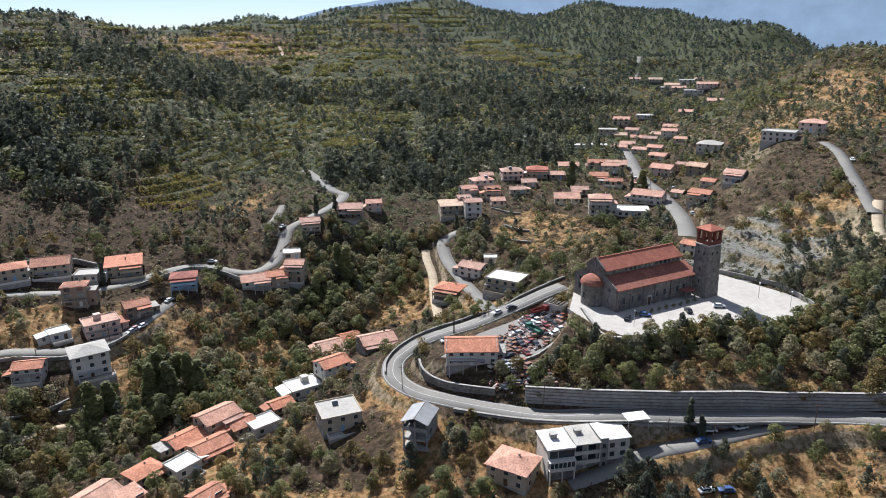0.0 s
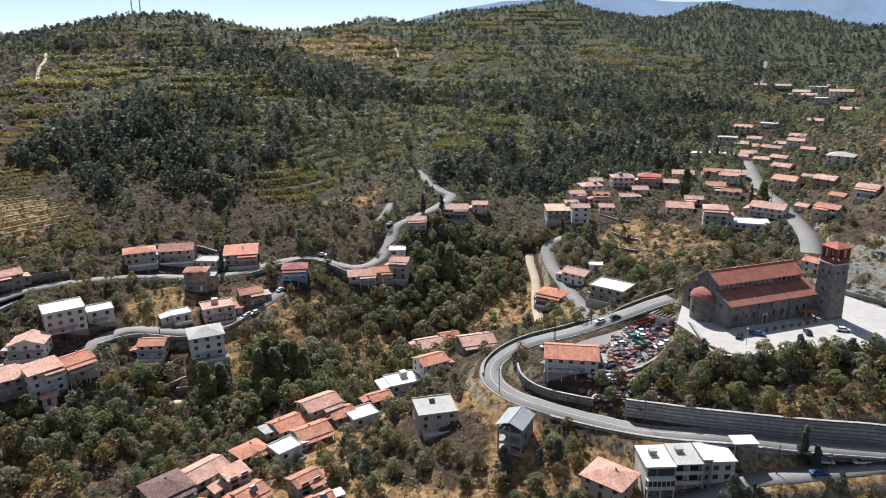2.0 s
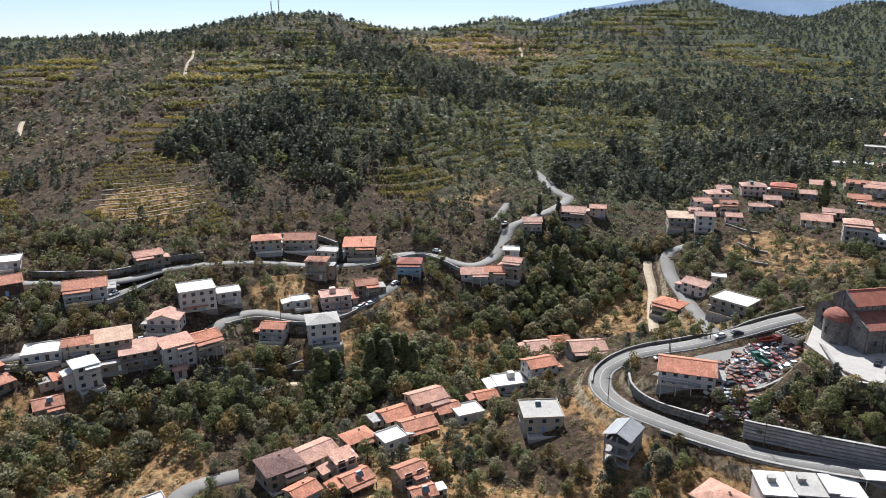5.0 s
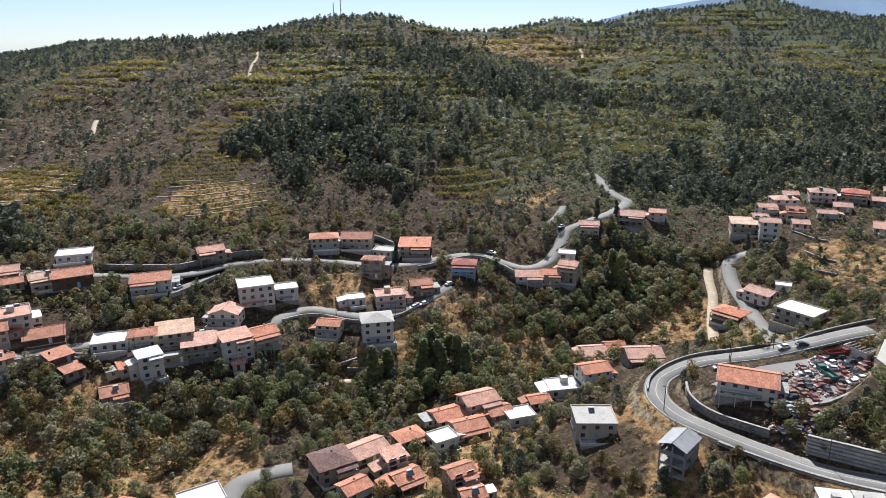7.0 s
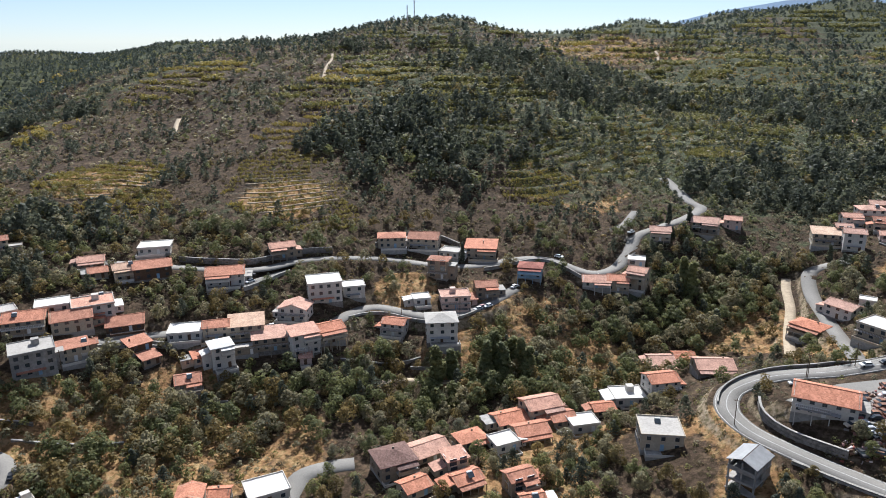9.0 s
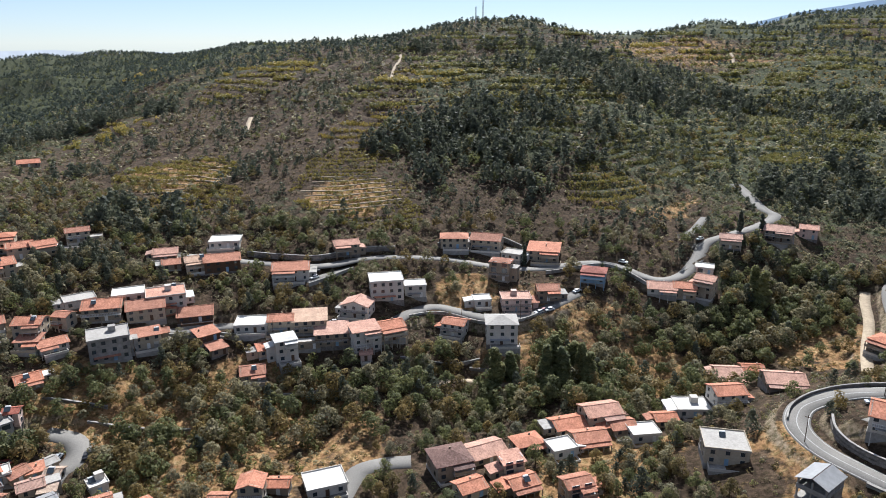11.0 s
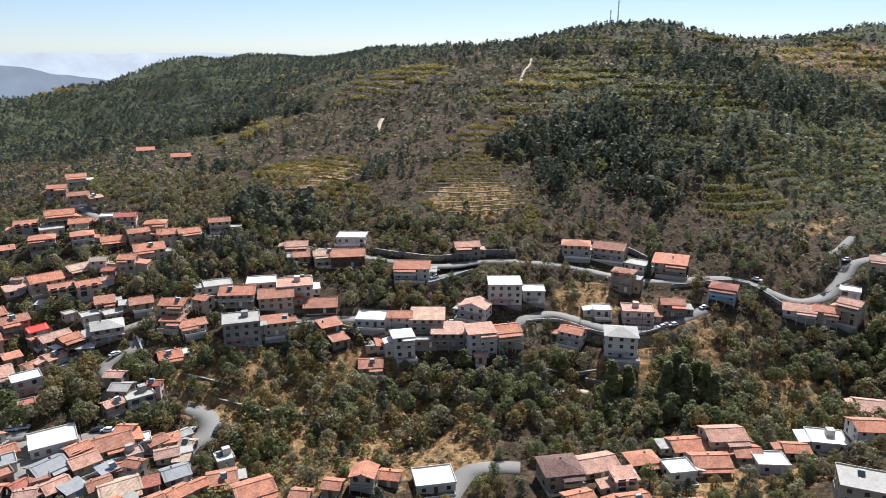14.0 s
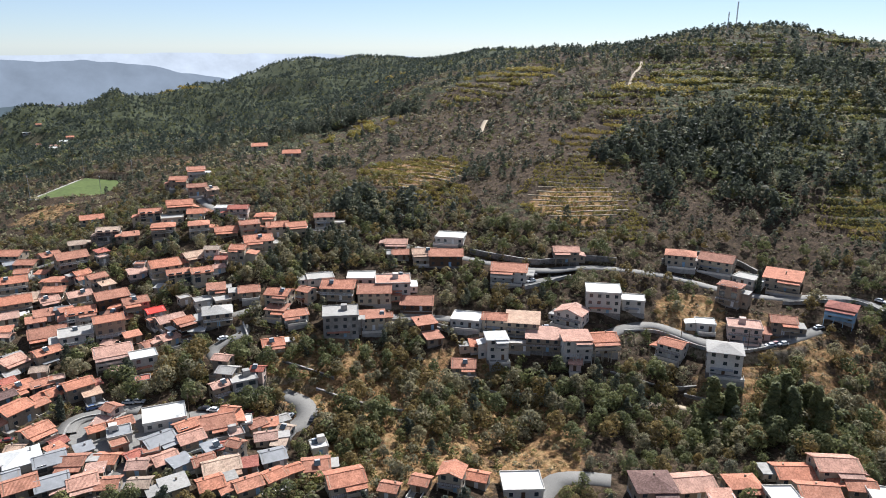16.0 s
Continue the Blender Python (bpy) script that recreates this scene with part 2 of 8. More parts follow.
SKYLINE = [
    (-422, 738, 139.4), (-401, 806, 135.8), (-344, 992, 124.7), (-381, 903, 130.3), (-265, 1047, 142.0), (-204,
    1101, 134.3), (-444, 1275, 111.1), (-481, 1154, 117.9), (-148, 1191, 151.8), (-438, 728, 142.0), (-469, 636,
    124.2), (-533, 570, 116.0), (-400, 750, 142.8), (-500, 612, 118.4),
]
UPPER_ROW = [
    (-143, 294, 24.0), (-294, 158, 36.0), (-246, 194, 31.0), (-201, 221, 29.0), (-177, 269, 28.0), (-148, 263,
    22.0), (-114, 285, 22.0), (-110, 276, 21.0),
]
MIDDLE_ROW = [
    (-120, 217, 11.0), (-155, 188, 13.0), (-215, 117, 14.0), (-179, 169, 14.0), (-228, 151, 22.0), (-246, 105,
    21.0), (-122, 215, 10.0), (-71, 289, 13.0), (-168, 159, 2.0), (-117, 252, 15.0), (-206, 126, 8.0),
]
OLD_VILLAGE = [
    (-331, 106, 35.0), (-397, 69, 27.0), (-356, 48, 20.0), (-303, 38, 14.0), (-254, 47, 10.0), (-250, 22, 8.0),
    (-213, 54, 6.0), (-194, 76, 3.0), (-224, 12, 8.0), (-277, 70, 17.0),
]
SADDLE = [
    (-409, 133, 50.1), (-518, 70, 24.0), (-553, 132, 24.0), (-516, 93, 24.0), (-439, 194, 49.9), (-551, 115,
    24.0), (-466, 44, 20.0), (-421, 209, 44.5),
]
HILL_FLANK = [
    (-328, 230, 45.0), (-384, 214, 47.0), (-247, 269, 45.4), (-305, 331, 63.9), (-395, 425, 83.4), (-214, 373,
    54.2), (-263, 449, 78.4), (-342, 576, 104.2), (-414, 354, 63.8), (-469, 324, 61.1), (-518, 441, 91.7), (-178,
    424, 70.0), (-298, 243, 46.3),
]
FAR_RIDGE = [
    (-952, 810, 113.0), (-1368, 1010, 91.0), (-1540, 931, 93.0), (-1651, 834, 75.8), (-1658, 701, 39.1), (-1628,
    488, -5.5), (-828, 798, 110.4), (-701, 821, 112.3), (-1463, 331, -17.6), (-1289, 169, -36.0), (-916, 513,
    28.3), (-817, 378, 21.7), (-693, 259, 22.6), (-823, 212, 13.3), (-791, 121, 1.5), (-1065, 654, 48.7), (-1185,
    398, 1.0),
]
UNSEEN = [(0, 0, 14), (60, -40, 30), (-60, -60, 20), (80, 90, 8), (-70, 90, 0), (0, 100, 4), (-120, 20, 8), (0, -300, 90),
          (300, 0, 80), (-250, -150, 30), (-900, -300, -90), (-2200, -200, -230), (-2200, 300, -210), (-2600, 1100, -120), (-1700, 100, -130),
          (-1600, 2000, -20), (0, 2300, 40), (900, 1900, -20), (1500, 900, 10), (700, 1300, 40), (800, 800, 50), (900, 200, 100), (200, -1500, 120),
          (-4000, 0, -330), (-4000, 2500, -260), (0, 4600, 0), (4000, 2500, 0), (0, -4500, 60), (4500, -1500, 60), (-3300, -3300, -60)]
SPOTS = np.array(NEAR_SLOPE + MAIN_ROAD_SIDE + PLAZA + ROW_BELOW + STREAM + VILLAGE_UPSTREAM + RIGHT_HILL + FAR_HEAD
                 + LONG_SLOPE + SKYLINE + UPPER_ROW + MIDDLE_ROW + OLD_VILLAGE + SADDLE + HILL_FLANK + FAR_RIDGE
                 + UNSEEN, float)


def spread(p):
    """Planar place with the distance squeezed, so that near and far spots weigh alike."""
    r = np.hypot(p[:, 0], p[:, 1]) + 1e-6
    k = 100.0 * np.log1p(r / 100.0) / r
    return p[:, :2] * k[:, None]


def kernel(a, b):
    return np.sqrt(((a[:, None, :] - b[None, :, :]) ** 2).sum(2) + 4.0)


_sp = spread(SPOTS)
_w = np.linalg.solve(kernel(_sp, _sp) - 2.0 * np.eye(len(_sp)), SPOTS[:, 2] - 30.0)


def wobble(x, y, size, seed):
    """Smooth value noise in -1..1."""
    gx, gy = x / size, y / size
    ix, iy = np.floor(gx), np.floor(gy)
    fx, fy = gx - ix, gy - iy
    fx, fy = fx * fx * (3 - 2 * fx), fy * fy * (3 - 2 * fy)

    def cell(i, j):
        s = np.sin(i * 127.1 + j * 311.7 + seed * 74.7) * 43758.5453
        return (s - np.floor(s)) * 2 - 1
    a = cell(ix, iy) * (1 - fx) + cell(ix + 1, iy) * fx
    b = cell(ix, iy + 1) * (1 - fx) + cell(ix + 1, iy + 1) * fx
    return a * (1 - fy) + b * fy


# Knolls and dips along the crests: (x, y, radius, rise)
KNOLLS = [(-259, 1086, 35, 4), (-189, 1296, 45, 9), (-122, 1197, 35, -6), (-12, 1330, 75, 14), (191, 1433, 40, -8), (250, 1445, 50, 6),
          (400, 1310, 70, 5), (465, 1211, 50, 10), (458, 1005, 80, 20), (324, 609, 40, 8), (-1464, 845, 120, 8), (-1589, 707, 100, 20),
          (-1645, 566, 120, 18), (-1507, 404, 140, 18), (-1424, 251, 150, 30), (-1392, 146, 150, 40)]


def base_height(x, y):
    x, y = np.atleast_1d(np.asarray(x, float)), np.atleast_1d(np.asarray(y, float))
    p = np.stack([x.ravel(), y.ravel()], 1)
    out = np.empty(len(p))
    for i in range(0, len(p), 20000):
        out[i:i + 20000] = kernel(spread(p[i:i + 20000]), _sp) @ _w + 30.0
    r = np.hypot(p[:, 0], p[:, 1])
    grow = np.clip((r - 300) / 500, 0, 1)
    out += grow * (5.0 * wobble(p[:, 0], p[:, 1], 110, 1) + 2.0 * wobble(p[:, 0], p[:, 1], 40, 2))
    out += np.clip((r - 150) / 150, 0, 1) * 0.5 * wobble(p[:, 0], p[:, 1], 9, 3)
    # spurs and gullies on the long slopes, dying out towards the crests
    below = np.clip((-0.012 - (out - 120.0) / np.maximum(r, 1.0)) / 0.04, 0, 1) * np.clip((r - 430) / 200, 0, 1) * (1 + 1.3 * np.clip((r - 700) / 500, 0, 1))
    out += below * (11.0 * (0.5 - np.abs(wobble(p[:, 0], p[:, 1], 130, 4))) + 6.0 * (0.4 - np.abs(wobble(p[:, 0], p[:, 1], 52, 5))))
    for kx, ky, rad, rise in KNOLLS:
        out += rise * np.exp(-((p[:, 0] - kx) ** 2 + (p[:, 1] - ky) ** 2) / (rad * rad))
    return out.reshape(x.shape)
# Roads and lanes: half-way lines on the plan (x, y).
MAIN_ROAD = [(121, 165), (106, 171), (94, 172), (71, 172), (49, 176), (30, 179), (16, 184), (1, 190), (-9, 196), (-16,
    205), (-18, 214), (-16, 223), (-6, 234), (12, 240), (30, 249), (46, 258)]
LOWER_STREET = [(94, 171), (82, 168), (71, 166), (62, 165), (51, 164), (44, 161), (30, 158)]
VILLAGE_ROAD = [(107, 300), (112, 319), (115, 343), (118, 382), (117, 416), (123, 470), (130, 520)]
VILLAGE_ROAD_TOP = [(228, 884), (250, 940), (279, 1042)]
BEND_ROAD = [(17, 253), (13, 271), (7, 295), (1, 316), (-1, 335), (6, 342), (18, 347)]
DIRT_LANE = [(-3, 266), (-5, 287), (-6, 307), (-9, 323), (-10, 334)]
HILL_ROAD = [(164, 262), (170, 282), (176, 304), (184, 329), (188, 352)]
HILL_LANE = [(154, 236), (161, 254), (172, 274)]
UPPER_ROAD = [(-264, 176), (-246, 186), (-229, 196), (-212, 205), (-202, 214), (-197, 226), (-187, 239), (-171, 255),
    (-153, 263), (-136, 274), (-122, 287), (-108, 295), (-88, 294), (-79, 302), (-76, 316), (-76, 331), (-68, 342),
    (-59, 357), (-55, 377), (-63, 386), (-74, 407), (-86, 429)]
FOOT_ROAD = [(-202, 197), (-198, 209), (-195, 218)]
MIDDLE_ROAD = [(-222, 141), (-214, 151), (-204, 163), (-187, 170), (-172, 184), (-161, 193), (-159, 212), (-155, 223),
    (-143, 226), (-129, 229), (-120, 242), (-114, 257), (-111, 268)]
SQUARE_ROAD = [(-210, 91), (-202, 95), (-194, 92), (-191, 83), (-195, 73), (-206, 66), (-213, 56), (-217, 47), (-202,
    42), (-194, 36), (-183, 31)]
SQUARE_WEST = [(-223, 48), (-228, 39), (-227, 29), (-219, 25)]
OLD_STREET = [(-229, 78), (-239, 78), (-242, 84), (-242, 91), (-249, 93)]
OLD_LANE = [(-264, 72), (-258, 84), (-254, 94), (-253, 105)]
TOP_STREET = [(-397, 124), (-366, 121), (-344, 122), (-322, 128), (-308, 133), (-291, 161), (-276, 180)]
WEST_STREET = [(-347, 41), (-365, 37), (-368, 45), (-369, 57)]
ROW_STREET = [(-117, 121), (-121, 131), (-122, 137), (-118, 143), (-112, 148)]
LOW_PATH = [(-132, 190), (-125, 199), (-116, 203), (-108, 209)]
CUT_TRACK = [(-350, 445), (-376, 482), (-403, 527), (-420, 551)]
PALE_TRACK = [(-381, 326), (-399, 344), (-411, 357)]
SADDLE_TRACK = [(-571, 144), (-532, 163), (-488, 173), (-458, 182)]
NORTH_TRACK = [(-194, 883), (-199, 903), (-206, 918)]
VALLEY_LANE = [(-85, 332), (-84, 341), (-84, 358)]
ROADS = [
    (MAIN_ROAD, 7.5, "asphalt"),
    (LOWER_STREET, 6, "asphalt"),
    (VILLAGE_ROAD, 8, "asphalt"),
    (VILLAGE_ROAD_TOP, 6, "asphalt"),
    (BEND_ROAD, 6, "asphalt"),
    (DIRT_LANE, 4, "dirt"),
    (HILL_ROAD, 5, "asphalt"),
    (HILL_LANE, 4, "dirt"),
    (UPPER_ROAD, 6, "asphalt"),
    (FOOT_ROAD, 5, "asphalt"),
    (MIDDLE_ROAD, 6, "asphalt"),
    (SQUARE_ROAD, 7, "asphalt"),
    (SQUARE_WEST, 6, "asphalt"),
    (OLD_STREET, 5, "asphalt"),
    (OLD_LANE, 5, "asphalt"),
    (TOP_STREET, 5, "asphalt"),
    (WEST_STREET, 5, "asphalt"),
    (ROW_STREET, 6.5, "asphalt"),
    (LOW_PATH, 3, "dirt"),
    (CUT_TRACK, 2.4, "dirt"),
    (PALE_TRACK, 3, "dirt"),
    (SADDLE_TRACK, 5, "dirt"),
    (NORTH_TRACK, 3.5, "dirt"),
    (VALLEY_LANE, 4, "asphalt"),
]
# ---- the ground, with roads cut into it ----
def line_points(pts, step=2.0):
    """A smooth line through plan points, in even steps."""
    p = np.array(pts, float)
    if len(p) > 2:
        q = [p[0]]
        for i in range(len(p) - 1):
            a, b, c, d = p[max(i - 1, 0)], p[i], p[i + 1], p[min(i + 2, len(p) - 1)]
            for k in range(1, 9):
                u = k / 8
                q.append(0.5 * (2 * b + (c - a) * u + (2 * a - 5 * b + 4 * c - d) * u * u + (3 * b - a - 3 * c + d) * u ** 3))
        p = np.array(q)
    s = np.r_[0, np.cumsum(np.hypot(*np.diff(p, axis=0).T))]
    t = np.arange(0, s[-1], step)
    return np.stack([np.interp(t, s, p[:, 0]), np.interp(t, s, p[:, 1])], 1)


def smooth(z, n):
    k = np.ones(n) / n
    return np.convolve(np.pad(z, n // 2, mode="edge"), k, "valid")[:len(z)]


ROAD_LINES = []
for pts, width, stuff in ROADS:
    q = line_points(pts)
    z = smooth(base_height(q[:, 0], q[:, 1]), 15)
    ROAD_LINES.append((q, z, width, stuff))

# Level yards: a convex outline (x, y) going round to the left, and the level
PLAZA_YARD = [(42, 224), (49, 208), (55, 202), (92, 208), (128, 218), (122, 237), (104, 261), (71, 271), (49, 251)]
PITCH = [(-522, 64), (-496, 99), (-548, 131), (-583, 107)]
VILLAGE_SQUARE = [(-205, 31), (-198, 40), (-199, 55), (-201, 67), (-207, 68), (-216, 55), (-227, 34), (-224, 28), (-215, 25)]
SCRAP_YARD = [(-2, 207), (13, 203), (28, 207), (43, 231), (43, 247), (29, 240), (11, 225)]
YARDS = [(PLAZA_YARD, 29.0), (PITCH, 24.0), (SCRAP_YARD, 20.0), (VILLAGE_SQUARE, 6.5)]


def inside(x, y, outline):
    """How far a place lies outside of a convex outline; negative within."""
    d = np.full(np.shape(x), -1e9)
    for (ax, ay), (bx, by) in zip(outline, outline[1:] + outline[:1]):
        n = math.hypot(bx - ax, by - ay)
        d = np.maximum(d, ((x - ax) * (by - ay) - (y - ay) * (bx - ax)) / n)
    return d


def terrace(z, step):
    k = z / step
    f = k - np.floor(k)
    return (np.floor(k) + np.clip((f - 0.62) / 0.38, 0, 1)) * step


# Terraced stretches: (x, y, radius, step, strength)
TERRACES = [(-140, 205, 60, 2.4, 0.9), (-200, 110, 45, 2.2, 0.8), (-70, 250, 45, 2.2, 0.8), (38, 318, 34, 3.2, 0.95), (-335, 238, 46, 1.25, 1.0),
            (-210, 900, 260, 7.0, 0.7), (-330, 520, 150, 4.5, 0.6), (0, 620, 170, 5.0, 0.6),
            (-560, 440, 120, 4.5, 0.6), (60, 1000, 160, 7.0, 0.6), (-150, 560, 90, 4.5, 0.35), (132, 276, 30, 4.2, 0.95), (150, 262, 22, 3.4, 0.9),
            (-485, 425, 60, 4.0, 0.9), (-300, 400, 40, 3.2, 0.8), (-140, 370, 40, 3.0, 0.8), (-30, 470, 70, 3.6, 0.7), (-140, 680, 110, 5.0, 0.8),
            (-525, 305, 40, 3.4, 0.9), (-1000, 660, 90, 6.0, 0.8), (-310, 710, 80, 5.5, 0.8), (-20, 1150, 120, 7.0, 0.8), (265, 489, 70, 4.5, 0.8),
            (-243, 278, 40, 1.25, 0.95), (-270, 800, 90, 6.0, 0.8)]


def height(x, y):
    """The finished ground: terraced, levelled under the yards and cut for the roads."""
    x, y = np.atleast_1d(np.asarray(x, float)), np.atleast_1d(np.asarray(y, float))
    z = base_height(x, y)
    for cx, cy, rad, step, power in TERRACES:
        d = np.hypot(x - cx, y - cy) + 0.25 * rad * wobble(x, y, rad * 0.5, 7)
        m = power * np.clip((rad - d) / (0.25 * rad), 0, 1)
        z = z * (1 - m) + terrace(z + 0.8 * wobble(x, y, 30, 8), step) * m
    for q, rz, width, _ in ROAD_LINES:
        lo, hi = q.min(0) - width - 6, q.max(0) + width + 6
        near = np.where((x > lo[0]) & (x < hi[0]) & (y > lo[1]) & (y < hi[1]))[0]
        for i in range(0, len(near), 4000):
            k = near[i:i + 4000]
            d = np.hypot(x[k][:, None] - q[None, :, 0], y[k][:, None] - q[None, :, 1])
            j = d.argmin(1)
            dm = d[np.arange(len(k)), j]
            m = np.clip((width * 0.5 + 4.0 - dm) / 2.6, 0, 1)
            z[k] = z[k] * (1 - m) + (rz[j] - 0.12) * m
    for outline, level in YARDS:
        m = np.clip((4.0 - inside(x, y, outline)) / 2.5, 0, 1)
        z = z * (1 - m) + level * m
    return z


def ground_at(x, y):
    return float(height(np.array([x]), np.array([y]))[0])


def from_arrays(name, verts, faces, mat, smooth_faces=False):
    me = bpy.data.meshes.new(name)
    me.vertices.add(len(verts))
    me.vertices.foreach_set("co", np.asarray(verts, np.float32).ravel())
    faces = np.asarray(faces, np.int32)
    n, k = faces.shape
    me.loops.add(n * k)
    me.loops.foreach_set("vertex_index", faces.ravel())
    me.polygons.add(n)
    me.polygons.foreach_set("loop_start", np.arange(0, n * k, k, dtype=np.int32))
    if smooth_faces:
        me.polygons.foreach_set("use_smooth", np.ones(n, bool))
    me.materials.append(mat)
    me.update(calc_edges=True)
    return me


# Patches of dry grass, bare rock and green ground: (x, y, radius, dry, rock, green)
COVER_A = [
    (-24, 171, 30, 0.8, 0.05, 0), (-23, 190, 22, 0.75, 0.1, 0), (81, 158, 45, 0.55, 0.05, 0.1), (91, 184, 30, 0.45,
    0.05, 0.1), (56, 318, 30, 0.45, 0.15, 0.1), (42, 336, 26, 0.5, 0.1, 0.1), (130, 273, 30, 0.2, 0.85, 0), (113,
    268, 22, 0.1, 0.8, 0), (152, 279, 16, 0.9, 0, 0), (-17, 288, 28, 0.5, 0, 0.35), (-107, 258, 40, 0.45, 0, 0.3),
    (-68, 248, 18, 0.7, 0, 0.1), (-91, 322, 22, 0.2, 0.5, 0.1), (218, 414, 60, 0.5, 0.05, 0.2), (268, 480, 80, 0.5,
    0.05, 0.1), (-240, 854, 140, 0.45, 0, 0.3)
]
COVER_B = [
    (133, 980, 90, 0.4, 0, 0.6), (-211, 382, 50, 0.1, 0, 0.6), (-133, 375, 40, 0.35, 0, 0.5), (-118, 307, 45, 0.05,
    0.12, 0.05), (-173, 317, 45, 0.05, 0.1, 0.05), (-329, 260, 60, 0.12, 0.15, 0.1), (-335, 193, 35, 0.1, 0.1, 0.1),
    (-325, 301, 60, 0.08, 0.2, 0.05), (-188, 332, 45, 0.05, 0.12, 0.05), (-342, 240, 36, 0.75, 0.05, 0.1), (-240,
    270, 28, 0.6, 0.05, 0.2), (-144, 137, 36, 0.5, 0, 0.3), (-194, 116, 30, 0.5, 0, 0.3), (-175, 144, 30, 0.48, 0, 0.3), (-211, 105, 25, 0.6, 0, 0.2), (-162, 106, 30, 0.6, 0, 0.2)
]
COVER_C = [
    (-150, 240, 16, 0.85, 0.05, 0), (-112, 216, 22, 0.6, 0.05, 0.1), (-182, 218, 18, 0.3, 0.3, 0.1), (-546, 181, 30,
    0.5, 0.2, 0.1), (-473, 63, 25, 0.5, 0.1, 0.2), (-241, 63, 14, 0.7, 0, 0), (-32, 179, 25, 0.3, 0, 0.3), (24, 169,
    18, 0.5, 0.1, 0.1), (9, 260, 14, 0.8, 0, 0), (229, 567, 60, 0.3, 0, 0.5), (321, 1000, 200, 0.1, 0, 0.8), (233,
    1147, 250, 0.1, 0, 0.8), (-48, 727, 200, 0.2, 0, 0.6), (-34, 488, 80, 0.2, 0, 0.6), (-1169, 441, 500, 0.08, 0,
    0.8), (-262, 518, 100, 0.3, 0, 0.55)
]
COVER_D = [(-48, 168, 42, 0.68, 0.03, 0.1), (10, 150, 40, 0.5, 0.03, 0.15), (-90, 560, 230, 0.16, 0.02, 0.62), (60, 520, 120, 0.12, 0.03, 0.65), (-260, 480, 110, 0.18, 0.03, 0.5), (-120, 365, 40, 0.5, 0.03, 0.25)]
COVER = COVER_D + COVER_A + COVER_B + COVER_C
radii = np.concatenate([np.linspace(0, 100, 12)[:-1], np.arange(100, 330, 1.7), np.arange(330, 640, 1.9), np.geomspace(640, 1500, 105), np.geomspace(1540, 4800, 30)])
bearings = np.radians(np.concatenate([np.arange(-40, 92, 0.27), np.arange(92, 320, 4.0)]))
rr, aa = np.meshgrid(radii, bearings)
gx, gy = (-np.sin(aa) * rr).ravel(), (np.cos(aa) * rr).ravel()
gz = height(gx, gy)
nr, na = len(radii), len(bearings)
cell = np.arange(na * nr).reshape(na, nr)
nxt = np.roll(cell, -1, axis=0)
quads = np.stack([cell[:, :-1], cell[:, 1:], nxt[:, 1:], nxt[:, :-1]], -1).reshape(-1, 4)
ground_mesh = from_arrays("ground", np.stack([gx, gy, gz], 1), quads[:, ::-1], M["ground"], True)
cover = np.zeros((len(gx), 4), np.float32)
cover[:, 3] = 1
far = np.hypot(gx, gy)
cover[:, 0] = 0.12 + 0.1 * wobble(gx, gy, 60, 11)
cover[:, 1] = 0.05
cover[:, 2] = 0.25 + 0.25 * wobble(gx, gy, 80, 12) + 0.25 * np.clip((far - 500) / 500, 0, 1)
for cx, cy, rad, dry, rock, green in COVER:
    m = np.clip((rad - np.hypot(gx - cx, gy - cy)) / (0.4 * rad), 0, 1)[:, None]
    cover[:, :3] = cover[:, :3] * (1 - m) + np.array([dry, rock, green]) * m
attr = ground_mesh.color_attributes.new("cover", "FLOAT_COLOR", "POINT")
attr.data.foreach_set("color", cover.ravel())
ground = tagged(new("ground", ground_mesh), "dry terraced mountain valley ground with scrub, grass and rock", "ground", kind="structure")

for q, rz, width, stuff in ROAD_LINES:
    d = np.gradient(q, axis=0)
    d /= np.hypot(d[:, 0], d[:, 1])[:, None] + 1e-9
    nrm = np.stack([-d[:, 1], d[:, 0]], 1)
    n = len(q)
    rows = []
    for off, dz in ((-0.5, -0.5), (-0.5, 0.02), (0, 0.1), (0.5, 0.02), (0.5, -0.5)):
        rows.append(np.c_[q + nrm * off * width, rz + dz])
    v = np.stack(rows, 1).reshape(-1, 3)
    f = [(i * 5 + k, (i + 1) * 5 + k, (i + 1) * 5 + k + 1, i * 5 + k + 1) for i in range(n - 1) for k in range(4)]
    label = "grey sun-bleached asphalt village road" if stuff == "asphalt" else "pale dusty unpaved track along the hillside"
    tagged(new("road" if stuff == "asphalt" else "dirt_track", from_arrays("road", v, np.array(f)[:, ::-1], M[stuff])), label, "road", kind="structure")

